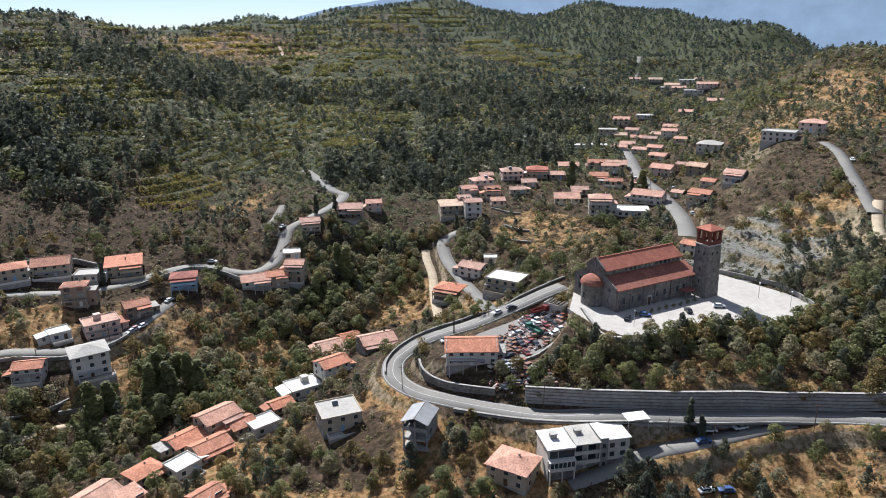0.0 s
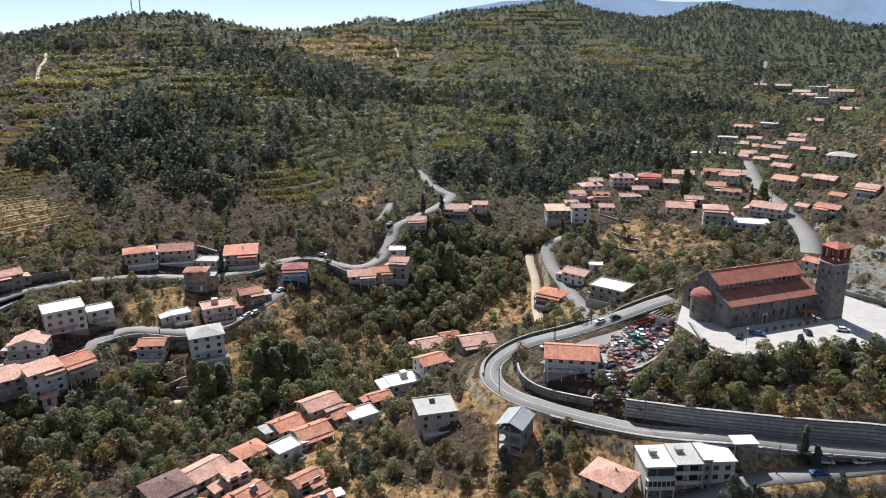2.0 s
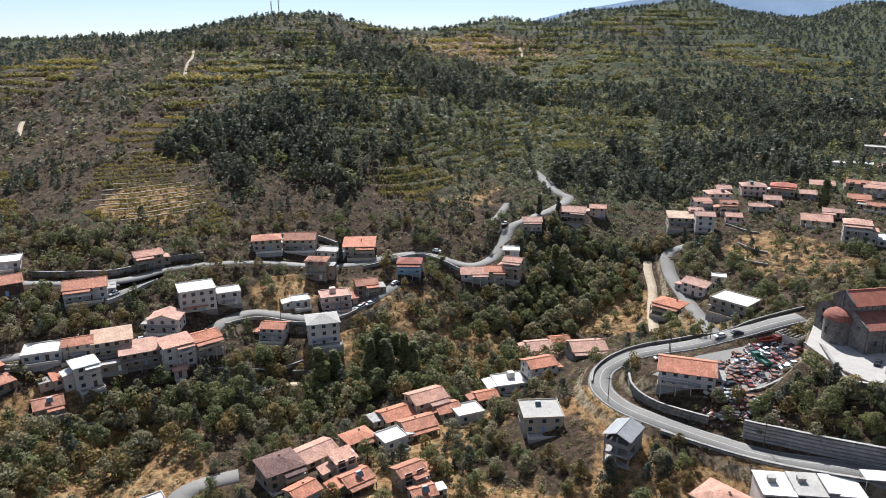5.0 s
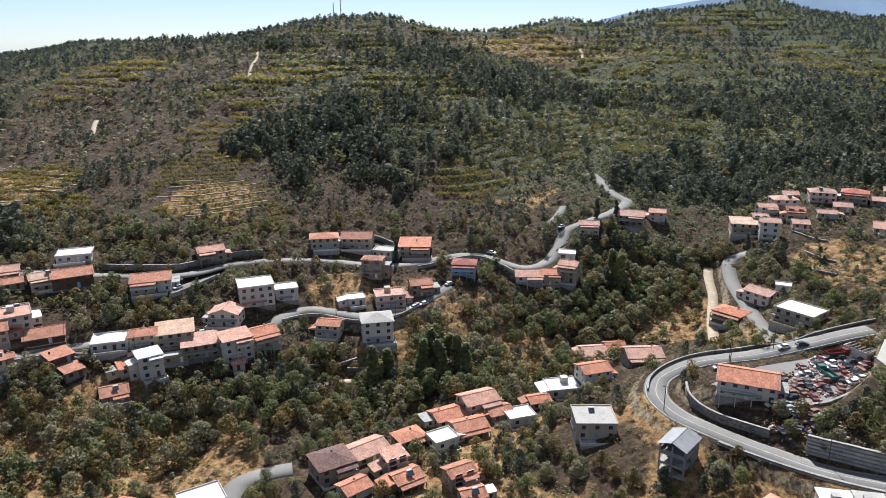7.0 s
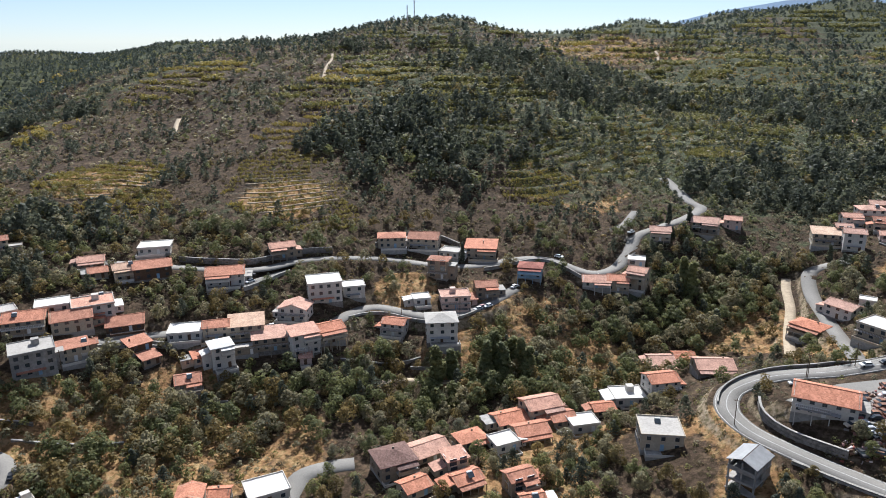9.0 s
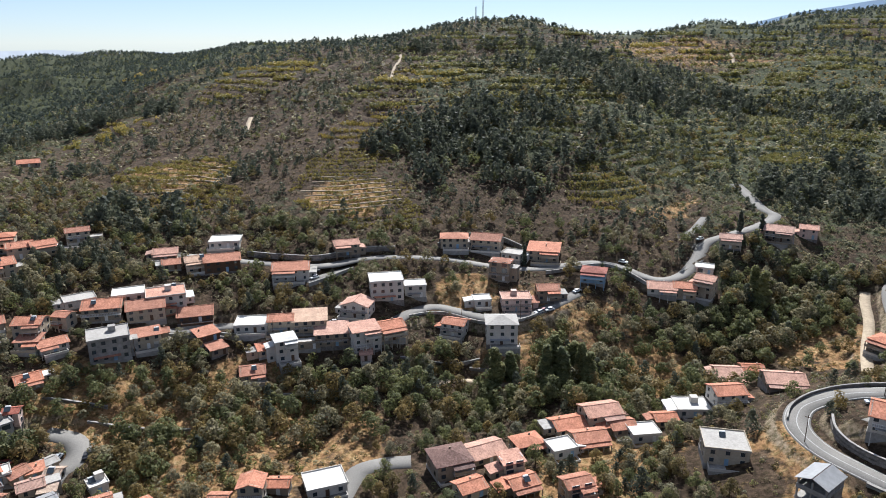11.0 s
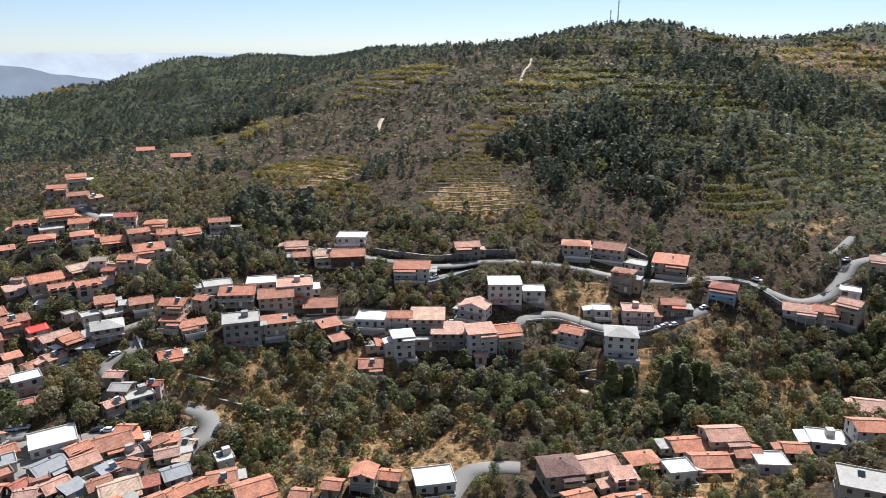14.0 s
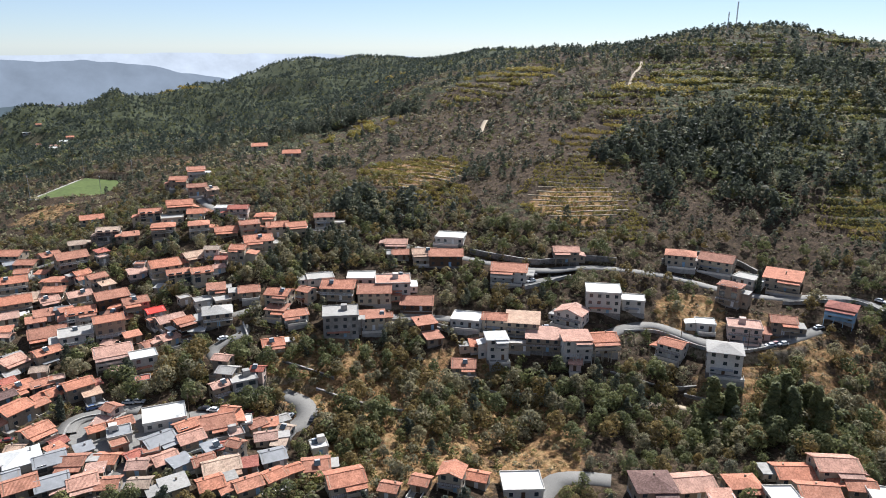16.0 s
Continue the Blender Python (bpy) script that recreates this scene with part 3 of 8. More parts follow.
# ---- far mountains and the sea's haze as glowing backdrops, beyond the valley ----
def far_range(name, r, a0, a1, heights, colour, power, seed, label):
    """A far range with haze painted into its glow: a thick sloping ridge on an arc of radius r; heights at even
    bearings.
    """
    n = 240
    az = np.radians(np.linspace(a0, a1, n))
    top = np.interp(np.linspace(0, 1, n), np.linspace(0, 1, len(heights)), heights)
    s = np.arange(n)
    top = top + 14 * wobble(s * 1.0, s * 0.0, 14, seed) + 5 * wobble(s * 1.0, s * 0.0, 4, seed + 1)
    rows = []
    for k in range(9):
        u = k / 8
        rk = r + (u - 1) * 500
        zz = -420 + (top + 420) * u ** 0.8
        zz = zz + (1 - u) * u * 120 * wobble(s * 1.0, s * 0.0 + k * 1.3, 9, seed + 2)
        rows.append(np.stack([-np.sin(az) * rk, np.cos(az) * rk, zz], 1))
    v = np.stack(rows, 1).reshape(-1, 3)
    f = [(i * 9 + k, i * 9 + k + 1, (i + 1) * 9 + k + 1, (i + 1) * 9 + k) for i in range(n - 1) for k in range(8)]
    mat = material(name, haze_glow_build(colour, power), 1.0, 0.0)
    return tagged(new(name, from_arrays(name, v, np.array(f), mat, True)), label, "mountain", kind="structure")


# The blue and grey-green tints are distance haze put into the glow.
far_range("backdrop_mountain", 4700, 12, -60, [210, 330, 330, 300, 420, 520, 560, 560, 520, 500], (0.17, 0.225, 0.30), 1.0, 41, "far mountain range behind the valley in glowing haze blue")
far_range("backdrop_hills", 3700, 66, 120, [-60, 25, 60, 85, 70, 95, 105, 120], (0.18, 0.205, 0.24), 1.0, 44, "far hills down the valley in glowing haze blue-grey")
far_range("backdrop_slopes", 2700, 70, 125, [-170, -95, -60, -70, -30, -20, 10, 40], (0.085, 0.105, 0.115), 1.0, 51, "wooded slopes down the valley in glowing haze green-grey")
# Horizon haze over coast and sea, added as a pale self-glowing ridge.
far_range("backdrop_coast", 4750, 30, 130, [85, 60, 72, 66, 72, 62, 70, 60, 66], (0.40, 0.425, 0.46), 1.0, 47, "pale glowing ridge standing in for haze over the distant coast and sea")

# ---- leaf clumps ----
def crown_cards(n, size, shape, rng):
    """Leaf clumps as small tilted cards over a lumpy crown of height 1 and width about 0.6; returns n x 3 x 3."""
    lumps = []
    for k in range(7):
        if shape == "pine":
            h = 0.14 + 0.74 * k / 6
            rad = 0.32 * (1.1 - h) ** 0.8
            a = rng.uniform(0, 6.28)
            lumps.append((math.cos(a) * rad * 0.35, math.sin(a) * rad * 0.35, h, rad, 0.14))
        elif shape == "spire":
            h = 0.12 + 0.76 * k / 6
            rad = 0.13 * (1.15 - abs(h - 0.4)) * (1.1 - 0.5 * h)
            lumps.append((rng.uniform(-0.03, 0.03), rng.uniform(-0.03, 0.03), h, rad, 0.14))
        else:
            a = k * 1.257 + rng.uniform(-0.4, 0.4)
            q = 0.0 if k > 5 else rng.uniform(0.1, 0.2)
            h = 0.68 if k > 5 else rng.uniform(0.26, 0.56)
            lumps.append((math.cos(a) * q, math.sin(a) * q, h, rng.uniform(0.17, 0.25), rng.uniform(0.2, 0.27)))
    cards = np.empty((n, 3, 3))
    for i in range(n):
        cx, cy, cz, rad, rz = lumps[i % 7]
        v = rng.normal(size=3)
        v[2] = abs(v[2]) * 0.9 + 0.1 * v[2] - 0.3
        v += 0.9 * np.array([cx, cy, cz - 0.45]) / 0.25 * (shape == "round")
        v /= np.linalg.norm(v)
        c = np.array([cx, cy, cz]) + v * np.array([rad, rad, rz]) * rng.uniform(0.72, 1.06)
        c[2] = max(c[2], 0.02)
        nrm = v + rng.normal(size=3) * 0.26
        nrm /= np.linalg.norm(nrm)
        u = np.cross(nrm, rng.normal(size=3))
        u /= np.linalg.norm(u)
        w = np.cross(nrm, u)
        s = size * rng.uniform(0.55, 1.3)
        k = rng.uniform(0.6, 1.0)
        cards[i] = [c - u * s - w * s * k * 0.6, c + u * s - w * s * k * 0.5, c + w * s * k * 1.1 - nrm * s * 0.2]
    return cards


def bush_cards(n, size, rng):
    cards = crown_cards(n, size, "round", rng)
    cards[:, :, 2] = np.maximum(cards[:, :, 2] - 0.25, -0.05) * 1.2
    return cards


HOUSE_SPOTS = []
# ---- building kit ----
def part(name, bm, mat, parent=None, label="", m=None):
    me = bpy.data.meshes.new(name)
    bmesh.ops.recalc_face_normals(bm, faces=bm.faces)
    bm.to_mesh(me)
    bm.free()
    for one in mat if isinstance(mat, (list, tuple)) else [mat]:
        me.materials.append(one)
    ob = new(name, me)
    if parent:
        ob.parent = parent
    if m is not None:
        ob.matrix_basis = m
    if label:
        ob["label"] = label
    return ob


def share(name, mesh, parent, m):
    ob = new(name, mesh)
    ob.parent = parent
    ob.matrix_basis = m
    return ob


def add_box(bm, x0, x1, y0, y1, z0, z1, mi=0):
    v = [bm.verts.new(c) for c in ((x0, y0, z0), (x1, y0, z0), (x1, y1, z0), (x0, y1, z0), (x0, y0, z1), (x1, y0, z1), (x1, y1, z1), (x0, y1, z1))]
    for f in ((0, 3, 2, 1), (4, 5, 6, 7), (0, 1, 5, 4), (1, 2, 6, 5), (2, 3, 7, 6), (3, 0, 4, 7)):
        bm.faces.new([v[i] for i in f]).material_index = mi
    return v


def box_bm(x0, x1, y0, y1, z0, z1, bevel=0.0):
    bm = bmesh.new()
    add_box(bm, x0, x1, y0, y1, z0, z1)
    if bevel:
        bmesh.ops.bevel(bm, geom=bm.edges[:], offset=bevel, segments=1, affect="EDGES")
    return bm


def slab(bm, pts, thick, mi=0):
    """A roof plane of some thickness from its upper corners."""
    top = [bm.verts.new(p) for p in pts]
    low = [bm.verts.new((p[0], p[1], p[2] - thick)) for p in pts]
    bm.faces.new(top).material_index = mi
    bm.faces.new(low[::-1]).material_index = mi
    for i in range(len(pts)):
        j = (i + 1) % len(pts)
        bm.faces.new((top[i], low[i], low[j], top[j])).material_index = mi


def cyl_bm(r0, r1, z0, z1, n=10):
    bm = bmesh.new()
    bmesh.ops.create_cone(bm, cap_ends=True, segments=n, radius1=r0, radius2=r1, depth=z1 - z0,
                          matrix=Matrix.Translation((0, 0, (z0 + z1) / 2)))
    return bm


# Window and door meshes, shared by all houses: a frame standing proud of the wall, glass set back in it
def window_mesh(w, h, bars, frame_mat):
    """One piece: a sill and frame standing proud of the wall, with panes sunk into the front."""
    bm = bmesh.new()
    xs = [-w / 2 + w * k / bars for k in range(bars + 1)]
    low = [[bm.verts.new((x, y, 0)) for x in xs] for y in (-0.09, 0.04)]
    top = [[bm.verts.new((x, y, h)) for x in xs] for y in (-0.09, 0.04)]
    panes = []
    for k in range(bars):
        panes.append(bm.faces.new((low[0][k], low[0][k + 1], top[0][k + 1], top[0][k])))
        bm.faces.new((low[1][k + 1], low[1][k], top[1][k], top[1][k + 1]))
        bm.faces.new((top[0][k], top[0][k + 1], top[1][k + 1], top[1][k]))
        bm.faces.new((low[0][k + 1], low[0][k], low[1][k], low[1][k + 1]))
    bm.faces.new((low[1][0], low[0][0], top[0][0], top[1][0]))
    bm.faces.new((low[0][-1], low[1][-1], top[1][-1], top[0][-1]))
    bmesh.ops.inset_individual(bm, faces=panes, thickness=0.08, depth=-0.06)
    for f in panes:
        f.material_index = 1
    me = bpy.data.meshes.new("window")
    bm.to_mesh(me)
    bm.free()
    me.materials.append(frame_mat)
    me.materials.append(M["glass"])
    return me


WINDOWS = [window_mesh(1.2, 1.25, 2, M["whitewood"]), window_mesh(1.3, 1.3, 2, M["wood"]), window_mesh(2.2, 2.1, 3, M["whitewood"]), window_mesh(0.9, 1.2, 1, M["wood"])]


def door_mesh(mat):
    bm = bmesh.new()
    add_box(bm, -0.55, 0.55, -0.08, 0.04, 0, 2.15)
    front = [f for f in bm.faces if f.calc_center_median().y < -0.07]
    bmesh.ops.inset_individual(bm, faces=front, thickness=0.14, depth=-0.04)
    me = bpy.data.meshes.new("door")
    bm.to_mesh(me)
    bm.free()
    me.materials.append(mat)
    return me


DOORS = [door_mesh(M["wood"]), door_mesh(M["blue"]), door_mesh(M["whitewood"])]
WORDS = {"white": "white plastered", "cream": "cream plastered", "beige": "beige plastered", "pink": "pinkish plastered", "stone": "grey stone",
         "wood": "dark timber-clad", "blue": "light blue", "concrete": "bare concrete"}
ROOF_WORDS = {"orange": "orange tiled", "rose": "faded pink tiled", "red": "dark red tiled", "brown": "brown tiled", "tan": "tan tiled", "bright": "bright red sheet",
              "sheet": "grey metal sheet", "whiteroof": "white coated", "greyroof": "grey slab"}


def house(x, y, turn, w, d, storeys, wall, kind, roof, seed, far=False):
    """A village house. kind: gable, cross (ridge along the depth), hip, flat or shed."""
    rnd = random.Random(seed)
    sh = 2.75 if storeys != 2 else 2.5
    h = sh * storeys
    c, s = math.cos(radians(turn)), math.sin(radians(turn))
    cx = [x + a * c - b * s for a, b in ((-w / 2, -d / 2), (w / 2, -d / 2), (w / 2, d / 2), (-w / 2, d / 2), (0, 0), (0, -d / 2))]
    cy = [y + a * s + b * c for a, b in ((-w / 2, -d / 2), (w / 2, -d / 2), (w / 2, d / 2), (-w / 2, d / 2), (0, 0), (0, -d / 2))]
    HOUSE_SPOTS.append((x, y, 0.55 * math.hypot(w, d)))
    gh = height(np.array(cx), np.array(cy))
    z = 0.65 * float(gh[5]) + 0.35 * float(gh[4])
    deep = max(1.0, z - float(gh.min()) + 1.0)
    top = new("house")
    top.matrix_basis = pose(x, y, z, 0, 0, turn)
    tagged(top, "%s %s house with %s %s roof" % (WORDS[wall], {1: "single-storey", 2: "two-storey", 3: "three-storey", 4: "four-storey"}[storeys], ROOF_WORDS[roof], {"cross": "gabled", "gable": "gabled", "hip": "hipped", "flat": "flat", "shed": "sloping"}[kind]), "house", "village houses")
    hw, hd = w / 2, d / 2
    # walls and gables
    bm = bmesh.new()
    rise = {"gable": d * 0.17, "cross": w * 0.17, "hip": min(w, d) * 0.17, "flat": 0.0, "shed": d * 0.13}[kind]
    add_box(bm, -hw, hw, -hd, hd, 0.0, h)
    if kind in ("gable", "cross"):
        for e in (-1, 1):
            if kind == "gable":
                tri = [(e * hw, -hd, h), (e * hw, hd, h), (e * hw, 0, h + rise)]
                shift = (-e * 0.25, 0, 0)
            else:
                tri = [(-hw, e * hd, h), (hw, e * hd, h), (0, e * hd, h + rise)]
                shift = (0, -e * 0.25, 0)
            a = [bm.verts.new(p) for p in tri]
            b = [bm.verts.new(Vector(p) + Vector(shift)) for p in tri]
            bm.faces.new(a)
            bm.faces.new(b[::-1])
            for i in range(3):
                bm.faces.new((a[i], b[i], b[(i + 1) % 3], a[(i + 1) % 3]))
    part("wall", bm, M[wall], top)
    part("base", box_bm(-hw - 0.12, hw + 0.12, -hd - 0.12, hd + 0.12, -deep, 0.12), M["stone" if rnd.random() < 0.4 else "concrete"], top, "rough stone and concrete footing")
    # roof
    o = 0.5
    bm = bmesh.new()
    if kind == "gable":
        k = rise * o / hd
        slab(bm, [(-hw - o, -hd - o, h - k), (hw + o, -hd - o, h - k), (hw + o, 0, h + rise), (-hw - o, 0, h + rise)][::1], 0.22)
        slab(bm, [(-hw - o, 0, h + rise), (hw + o, 0, h + rise), (hw + o, hd + o, h - k), (-hw - o, hd + o, h - k)], 0.22)
        add_box(bm, -hw - o, hw + o, -0.14, 0.14, h + rise - 0.04, h + rise + 0.1)
    elif kind == "cross":
        k = rise * o / hw
        slab(bm, [(-hw - o, hd + o, h - k), (-hw - o, -hd - o, h - k), (0, -hd - o, h + rise), (0, hd + o, h + rise)], 0.22)
        slab(bm, [(0, hd + o, h + rise), (0, -hd - o, h + rise), (hw + o, -hd - o, h - k), (hw + o, hd + o, h - k)], 0.22)
        add_box(bm, -0.14, 0.14, -hd - o, hd + o, h + rise - 0.04, h + rise + 0.1)
    elif kind == "hip":
        a, b = hw + o, hd + o
        if w >= d:
            r0, r1 = (-(a - b), 0, h + rise), (a - b, 0, h + rise)
        else:
            r0, r1 = (0, -(b - a), h + rise), (0, b - a, h + rise)
        q = [(-a, -b, h), (a, -b, h), (a, b, h), (-a, b, h)]
        if w >= d:
            faces = [[q[0], q[1], r1, r0], [q[2], q[3], r0, r1], [q[1], q[2], r1], [q[3], q[0], r0]]
        else:
            faces = [[q[1], q[2], r1, r0], [q[3], q[0], r0, r1], [q[0], q[1], r0], [q[2], q[3], r1]]
        for fpts in faces:
            slab(bm, fpts, 0.2)
    elif kind == "shed":
        slab(bm, [(-hw - o, -hd - o, h + 0.06), (hw + o, -hd - o, h + 0.06), (hw + o, hd + o, h + rise), (-hw - o, hd + o, h + rise)], 0.2)
        part("wall", box_bm(-hw, hw, hd - 0.3, hd, h, h + rise * 0.75), M[wall], top)
    else:
        add_box(bm, -hw - 0.3, hw + 0.3, -hd - 0.3, hd + 0.3, h, h + 0.22)
    part("roof", bm, M[roof], top)
    if kind == "flat":
        bm = bmesh.new()
        for b4 in ((-hw - 0.3, hw + 0.3, -hd - 0.3, -hd - 0.12), (-hw - 0.3, hw + 0.3, hd + 0.12, hd + 0.3), (-hw - 0.3, -hw - 0.12, -hd - 0.12, hd + 0.12), (hw + 0.12, hw + 0.3, -hd - 0.12, hd + 0.12)):
            add_box(bm, *b4, h + 0.22, h + 0.6)
        part("parapet", bm, M[wall], top)
        if rnd.random() < 0.25 and not far:
            px = rnd.uniform(-hw * 0.5, hw * 0.5)
            part("stair_head", box_bm(px - 1.2, px + 1.2, 0.2, min(hd - 0.4, 2.6), h + 0.22, h + 2.3, 0.05), M[wall], top)
    elif not far and rnd.random() < 0.5:
        px = rnd.uniform(-hw * 0.6, hw * 0.6)
        part("chimney", box_bm(px - 0.24, px + 0.24, 0.5, 1.0, h + rise * 0.2, h + rise + 0.45, 0.04), M[wall], top)
    # a lower annex at one end, a walled terrace along the front
    arnd = random.Random(seed + 5000)
    if not far and w > 6 and arnd.random() < 0.5:
        e = arnd.choice((-1, 1))
        aw, ad, ah = arnd.uniform(2.4, 4.2), d * arnd.uniform(0.55, 0.85), max(sh * (storeys - 1), sh * 0.85)
        ax, ay = e * (hw + aw / 2 - 0.02), arnd.uniform(-0.1, 0.15) * d
        annex = part("annex", box_bm(ax - aw / 2, ax + aw / 2, ay - ad / 2, ay + ad / 2, -deep, ah), M[wall], top)
        bm = bmesh.new()
        if arnd.random() < 0.55:
            i, q = (hw + 0.02) * e, (hw + aw + 0.4) * e
            pts = [(i, ay - ad / 2 - 0.3, ah + 0.75), (q, ay - ad / 2 - 0.3, ah + 0.1), (q, ay + ad / 2 + 0.3, ah + 0.1), (i, ay + ad / 2 + 0.3, ah + 0.75)]
            slab(bm, pts if e > 0 else pts[::-1], 0.18)
            part("annex_roof", bm, M[roof], annex)
        else:
            add_box(bm, ax - aw / 2 - 0.2, ax + aw / 2 + 0.2, ay - ad / 2 - 0.2, ay + ad / 2 + 0.2, ah, ah + 0.25)
            part("annex_roof", bm, M[arnd.choice(("greyroof", "whiteroof", "concrete"))], annex)
        share("window", WINDOWS[3], annex, pose(ax, ay - ad / 2 - 0.01, 0.9))
    if not far and arnd.random() < 0.5:
        t0, t1, out = -hw * arnd.uniform(0.7, 1.15), hw * arnd.uniform(0.7, 1.15), arnd.uniform(2.2, 4.0)
        yard = part("terrace", box_bm(t0, t1, -hd - out, -hd - 0.13, -deep - 0.6, -0.05), M["concrete"], top)
        low_wall = M["white" if arnd.random() < 0.5 else wall]
        part("terrace_wall", box_bm(t0, t1, -hd - out, -hd - out + 0.16, -0.05, 0.85), low_wall, yard)
        for tx in (t0, t1 - 0.16):
            part("terrace_wall", box_bm(tx, tx + 0.16, -hd - out + 0.16, -hd - 0.14, -0.05, 0.85), low_wall, yard)
    # openings
    win = WINDOWS[rnd.randrange(4) if rnd.random() < 0.4 else rnd.randrange(2)]
    if not far or w > 7:
        for lv in range(storeys):
            n = max(1, int(w / (3.0 if not far else 3.8)))
            for i in range(n):
                wx = -hw + w * (i + 0.5) / n + rnd.uniform(-0.2, 0.2)
                if lv == 0 and i == n // 2:
                    share("door", DOORS[seed % 3], top, pose(wx, -hd - 0.01, 0.05))
                else:
                    share("window", win, top, pose(wx, -hd - 0.01, lv * sh + 0.95))
            if not far:
                m = max(1, int(d / 4.0))
                for i in range(m):
                    wy = -hd + d * (i + 0.5) / m
                    share("window", win, top, pose(hw + 0.01, wy, lv * sh + 0.95, 0, 0, 90))
                    share("window", win, top, pose(-hw - 0.01, wy, lv * sh + 0.95, 0, 0, -90))
    if storeys > 1 and not far and rnd.random() < 0.4:
        b0, b1 = (-hw, hw) if rnd.random() < 0.5 else (-hw * 0.9, hw * 0.2)
        bal = part("balcony", box_bm(b0, b1, -hd - 1.5, -hd, sh - 0.12, sh + 0.06), M["greyroof"], top)
        bm = bmesh.new()
        add_box(bm, b0, b1, -hd - 1.5, -hd - 1.44, sh + 0.95, sh + 1.03)
        add_box(bm, b0, b1, -hd - 1.5, -hd - 1.44, sh + 0.06, sh + 0.12)
        for i in range(int((b1 - b0) / 0.5) + 1):
            add_box(bm, b0 + i * 0.5, b0 + i * 0.5 + 0.06, -hd - 1.5, -hd - 1.44, sh + 0.12, sh + 0.95)
        part("railing", bm, M["whitewood" if rnd.random() < 0.6 else "wood"], bal)
        for i in range(3):
            px = b0 + 0.15 + (b1 - b0 - 0.3) * i / 2
            part("post", box_bm(px - 0.12, px + 0.12, -hd - 1.45, -hd - 1.2, -deep, sh - 0.12), M[wall], bal)
    if not far and kind != "flat" and w > 6.5 and rnd.random() < 0.5:
        # a lean-to veranda along part of the front
        v0, v1 = (-hw, hw) if rnd.random() < 0.35 else ((-hw, hw * 0.25) if rnd.random() < 0.5 else (-hw * 0.2, hw))
        vz = (sh if storeys == 1 else sh * storeys) - 0.35
        out = rnd.uniform(1.7, 2.6)
        bm = bmesh.new()
        slab(bm, [(v0, -hd - out, vz - 0.45), (v1, -hd - out, vz - 0.45), (v1, -hd - 0.02, vz), (v0, -hd - 0.02, vz)], 0.16)
        ver = part("veranda_roof", bm, M[roof], top)
        n = max(2, int((v1 - v0) / 2.6) + 1)
        for i in range(n):
            px = v0 + 0.2 + (v1 - v0 - 0.4) * i / (n - 1)
            part("veranda_post", box_bm(px - 0.11, px + 0.11, -hd - out + 0.1, -hd - out + 0.32, -deep, vz - 0.6), M[wall], ver)
        if storeys > 1:
            part("veranda_floor", box_bm(v0, v1, -hd - out, -hd - 0.02, sh * (storeys - 1) - 0.2, sh * (storeys - 1) + 0.02), M["greyroof"], ver)
            part("veranda_wall", box_bm(v0, v1, -hd - out, -hd - out + 0.1, sh * (storeys - 1) + 0.02, sh * (storeys - 1) + 0.9), M[wall], ver)
    elif not far and storeys > 1 and rnd.random() < 0.35:
        part("awning", box_bm(-hw * 0.8, hw * 0.5, -hd - 1.9, -hd - 0.02, sh - 0.45, sh - 0.33), M["orange" if rnd.random() < 0.5 else "sheet"], top)
    if not far and rnd.random() < 0.14:
        px, pz = rnd.uniform(-hw * 0.5, hw * 0.5), h + (0.22 if kind == "flat" else rise * 0.55)
        py = hd * 0.4 if kind == "flat" else -hd * 0.45
        heater = part("water_tank", cyl_bm(0.45, 0.45, 0, 1.5), M["tank"], top, "white roof water tank", pose(px + 0.75, py + 0.4, pz + 0.9, 0, -90, 0))
        bm = bmesh.new()
        slab(bm, [(px - 0.9, py - 1.3, pz + 0.25), (px + 0.9, py - 1.3, pz + 0.25), (px + 0.9, py, pz + 1.15), (px - 0.9, py, pz + 1.15)], 0.09)
        part("solar_panel", bm, M["panel"], top)
        for e in (-0.75, 0.75):
            part("tank_leg", box_bm(px + e - 0.05, px + e + 0.05, py + 0.3, py + 0.4, pz - 0.8, pz + 0.7), M["metal"], top)
    return top

# ---- the village: houses by x, y, turn, width, depth, storeys, wall, roof form, roof ----
house(-244.6, 177.4, 59, 10.3, 8.1, 2, "cream", "gable", "tan", 0)
house(-237.8, 184.4, 52, 14.4, 10.9, 2, "wood", "gable", "orange", 1)
house(-252.1, 198.5, 42, 13.0, 10.6, 1, "white", "flat", "whiteroof", 2)
house(-210.5, 197.7, 42, 14.8, 11.4, 2, "white", "gable", "orange", 3)
house(-206.2, 227.1, 52, 10.9, 8.2, 2, "beige", "gable", "rose", 4)
house(-261.8, 174.3, 51, 9.7, 7.9, 1, "beige", "gable", "rose", 5)
house(-252.6, 170.1, 56, 7.0, 7.3, 1, "beige", "gable", "orange", 6)
house(-233.8, 153.5, 57, 14.0, 11.5, 2, "white", "flat", "rose", 7)
house(-221.6, 157.3, 50, 12.7, 11.2, 1, "wood", "gable", "orange", 8)
house(-199.2, 165.6, 40, 12.1, 9.5, 1, "white", "flat", "whiteroof", 9)
house(-190.5, 171.9, 43, 9.2, 7.7, 2, "cream", "gable", "orange", 10)
house(-182.9, 179.4, 43, 12.6, 9.9, 2, "cream", "shed", "tan", 11)
house(-173.9, 196.9, 21, 11.1, 8.5, 2, "white", "cross", "rose", 12)
house(-172.3, 180.0, 44, 12.4, 9.4, 2, "beige", "shed", "rose", 13)
house(-160.2, 184.3, 56, 10.1, 7.9, 3, "white", "shed", "rose", 14)
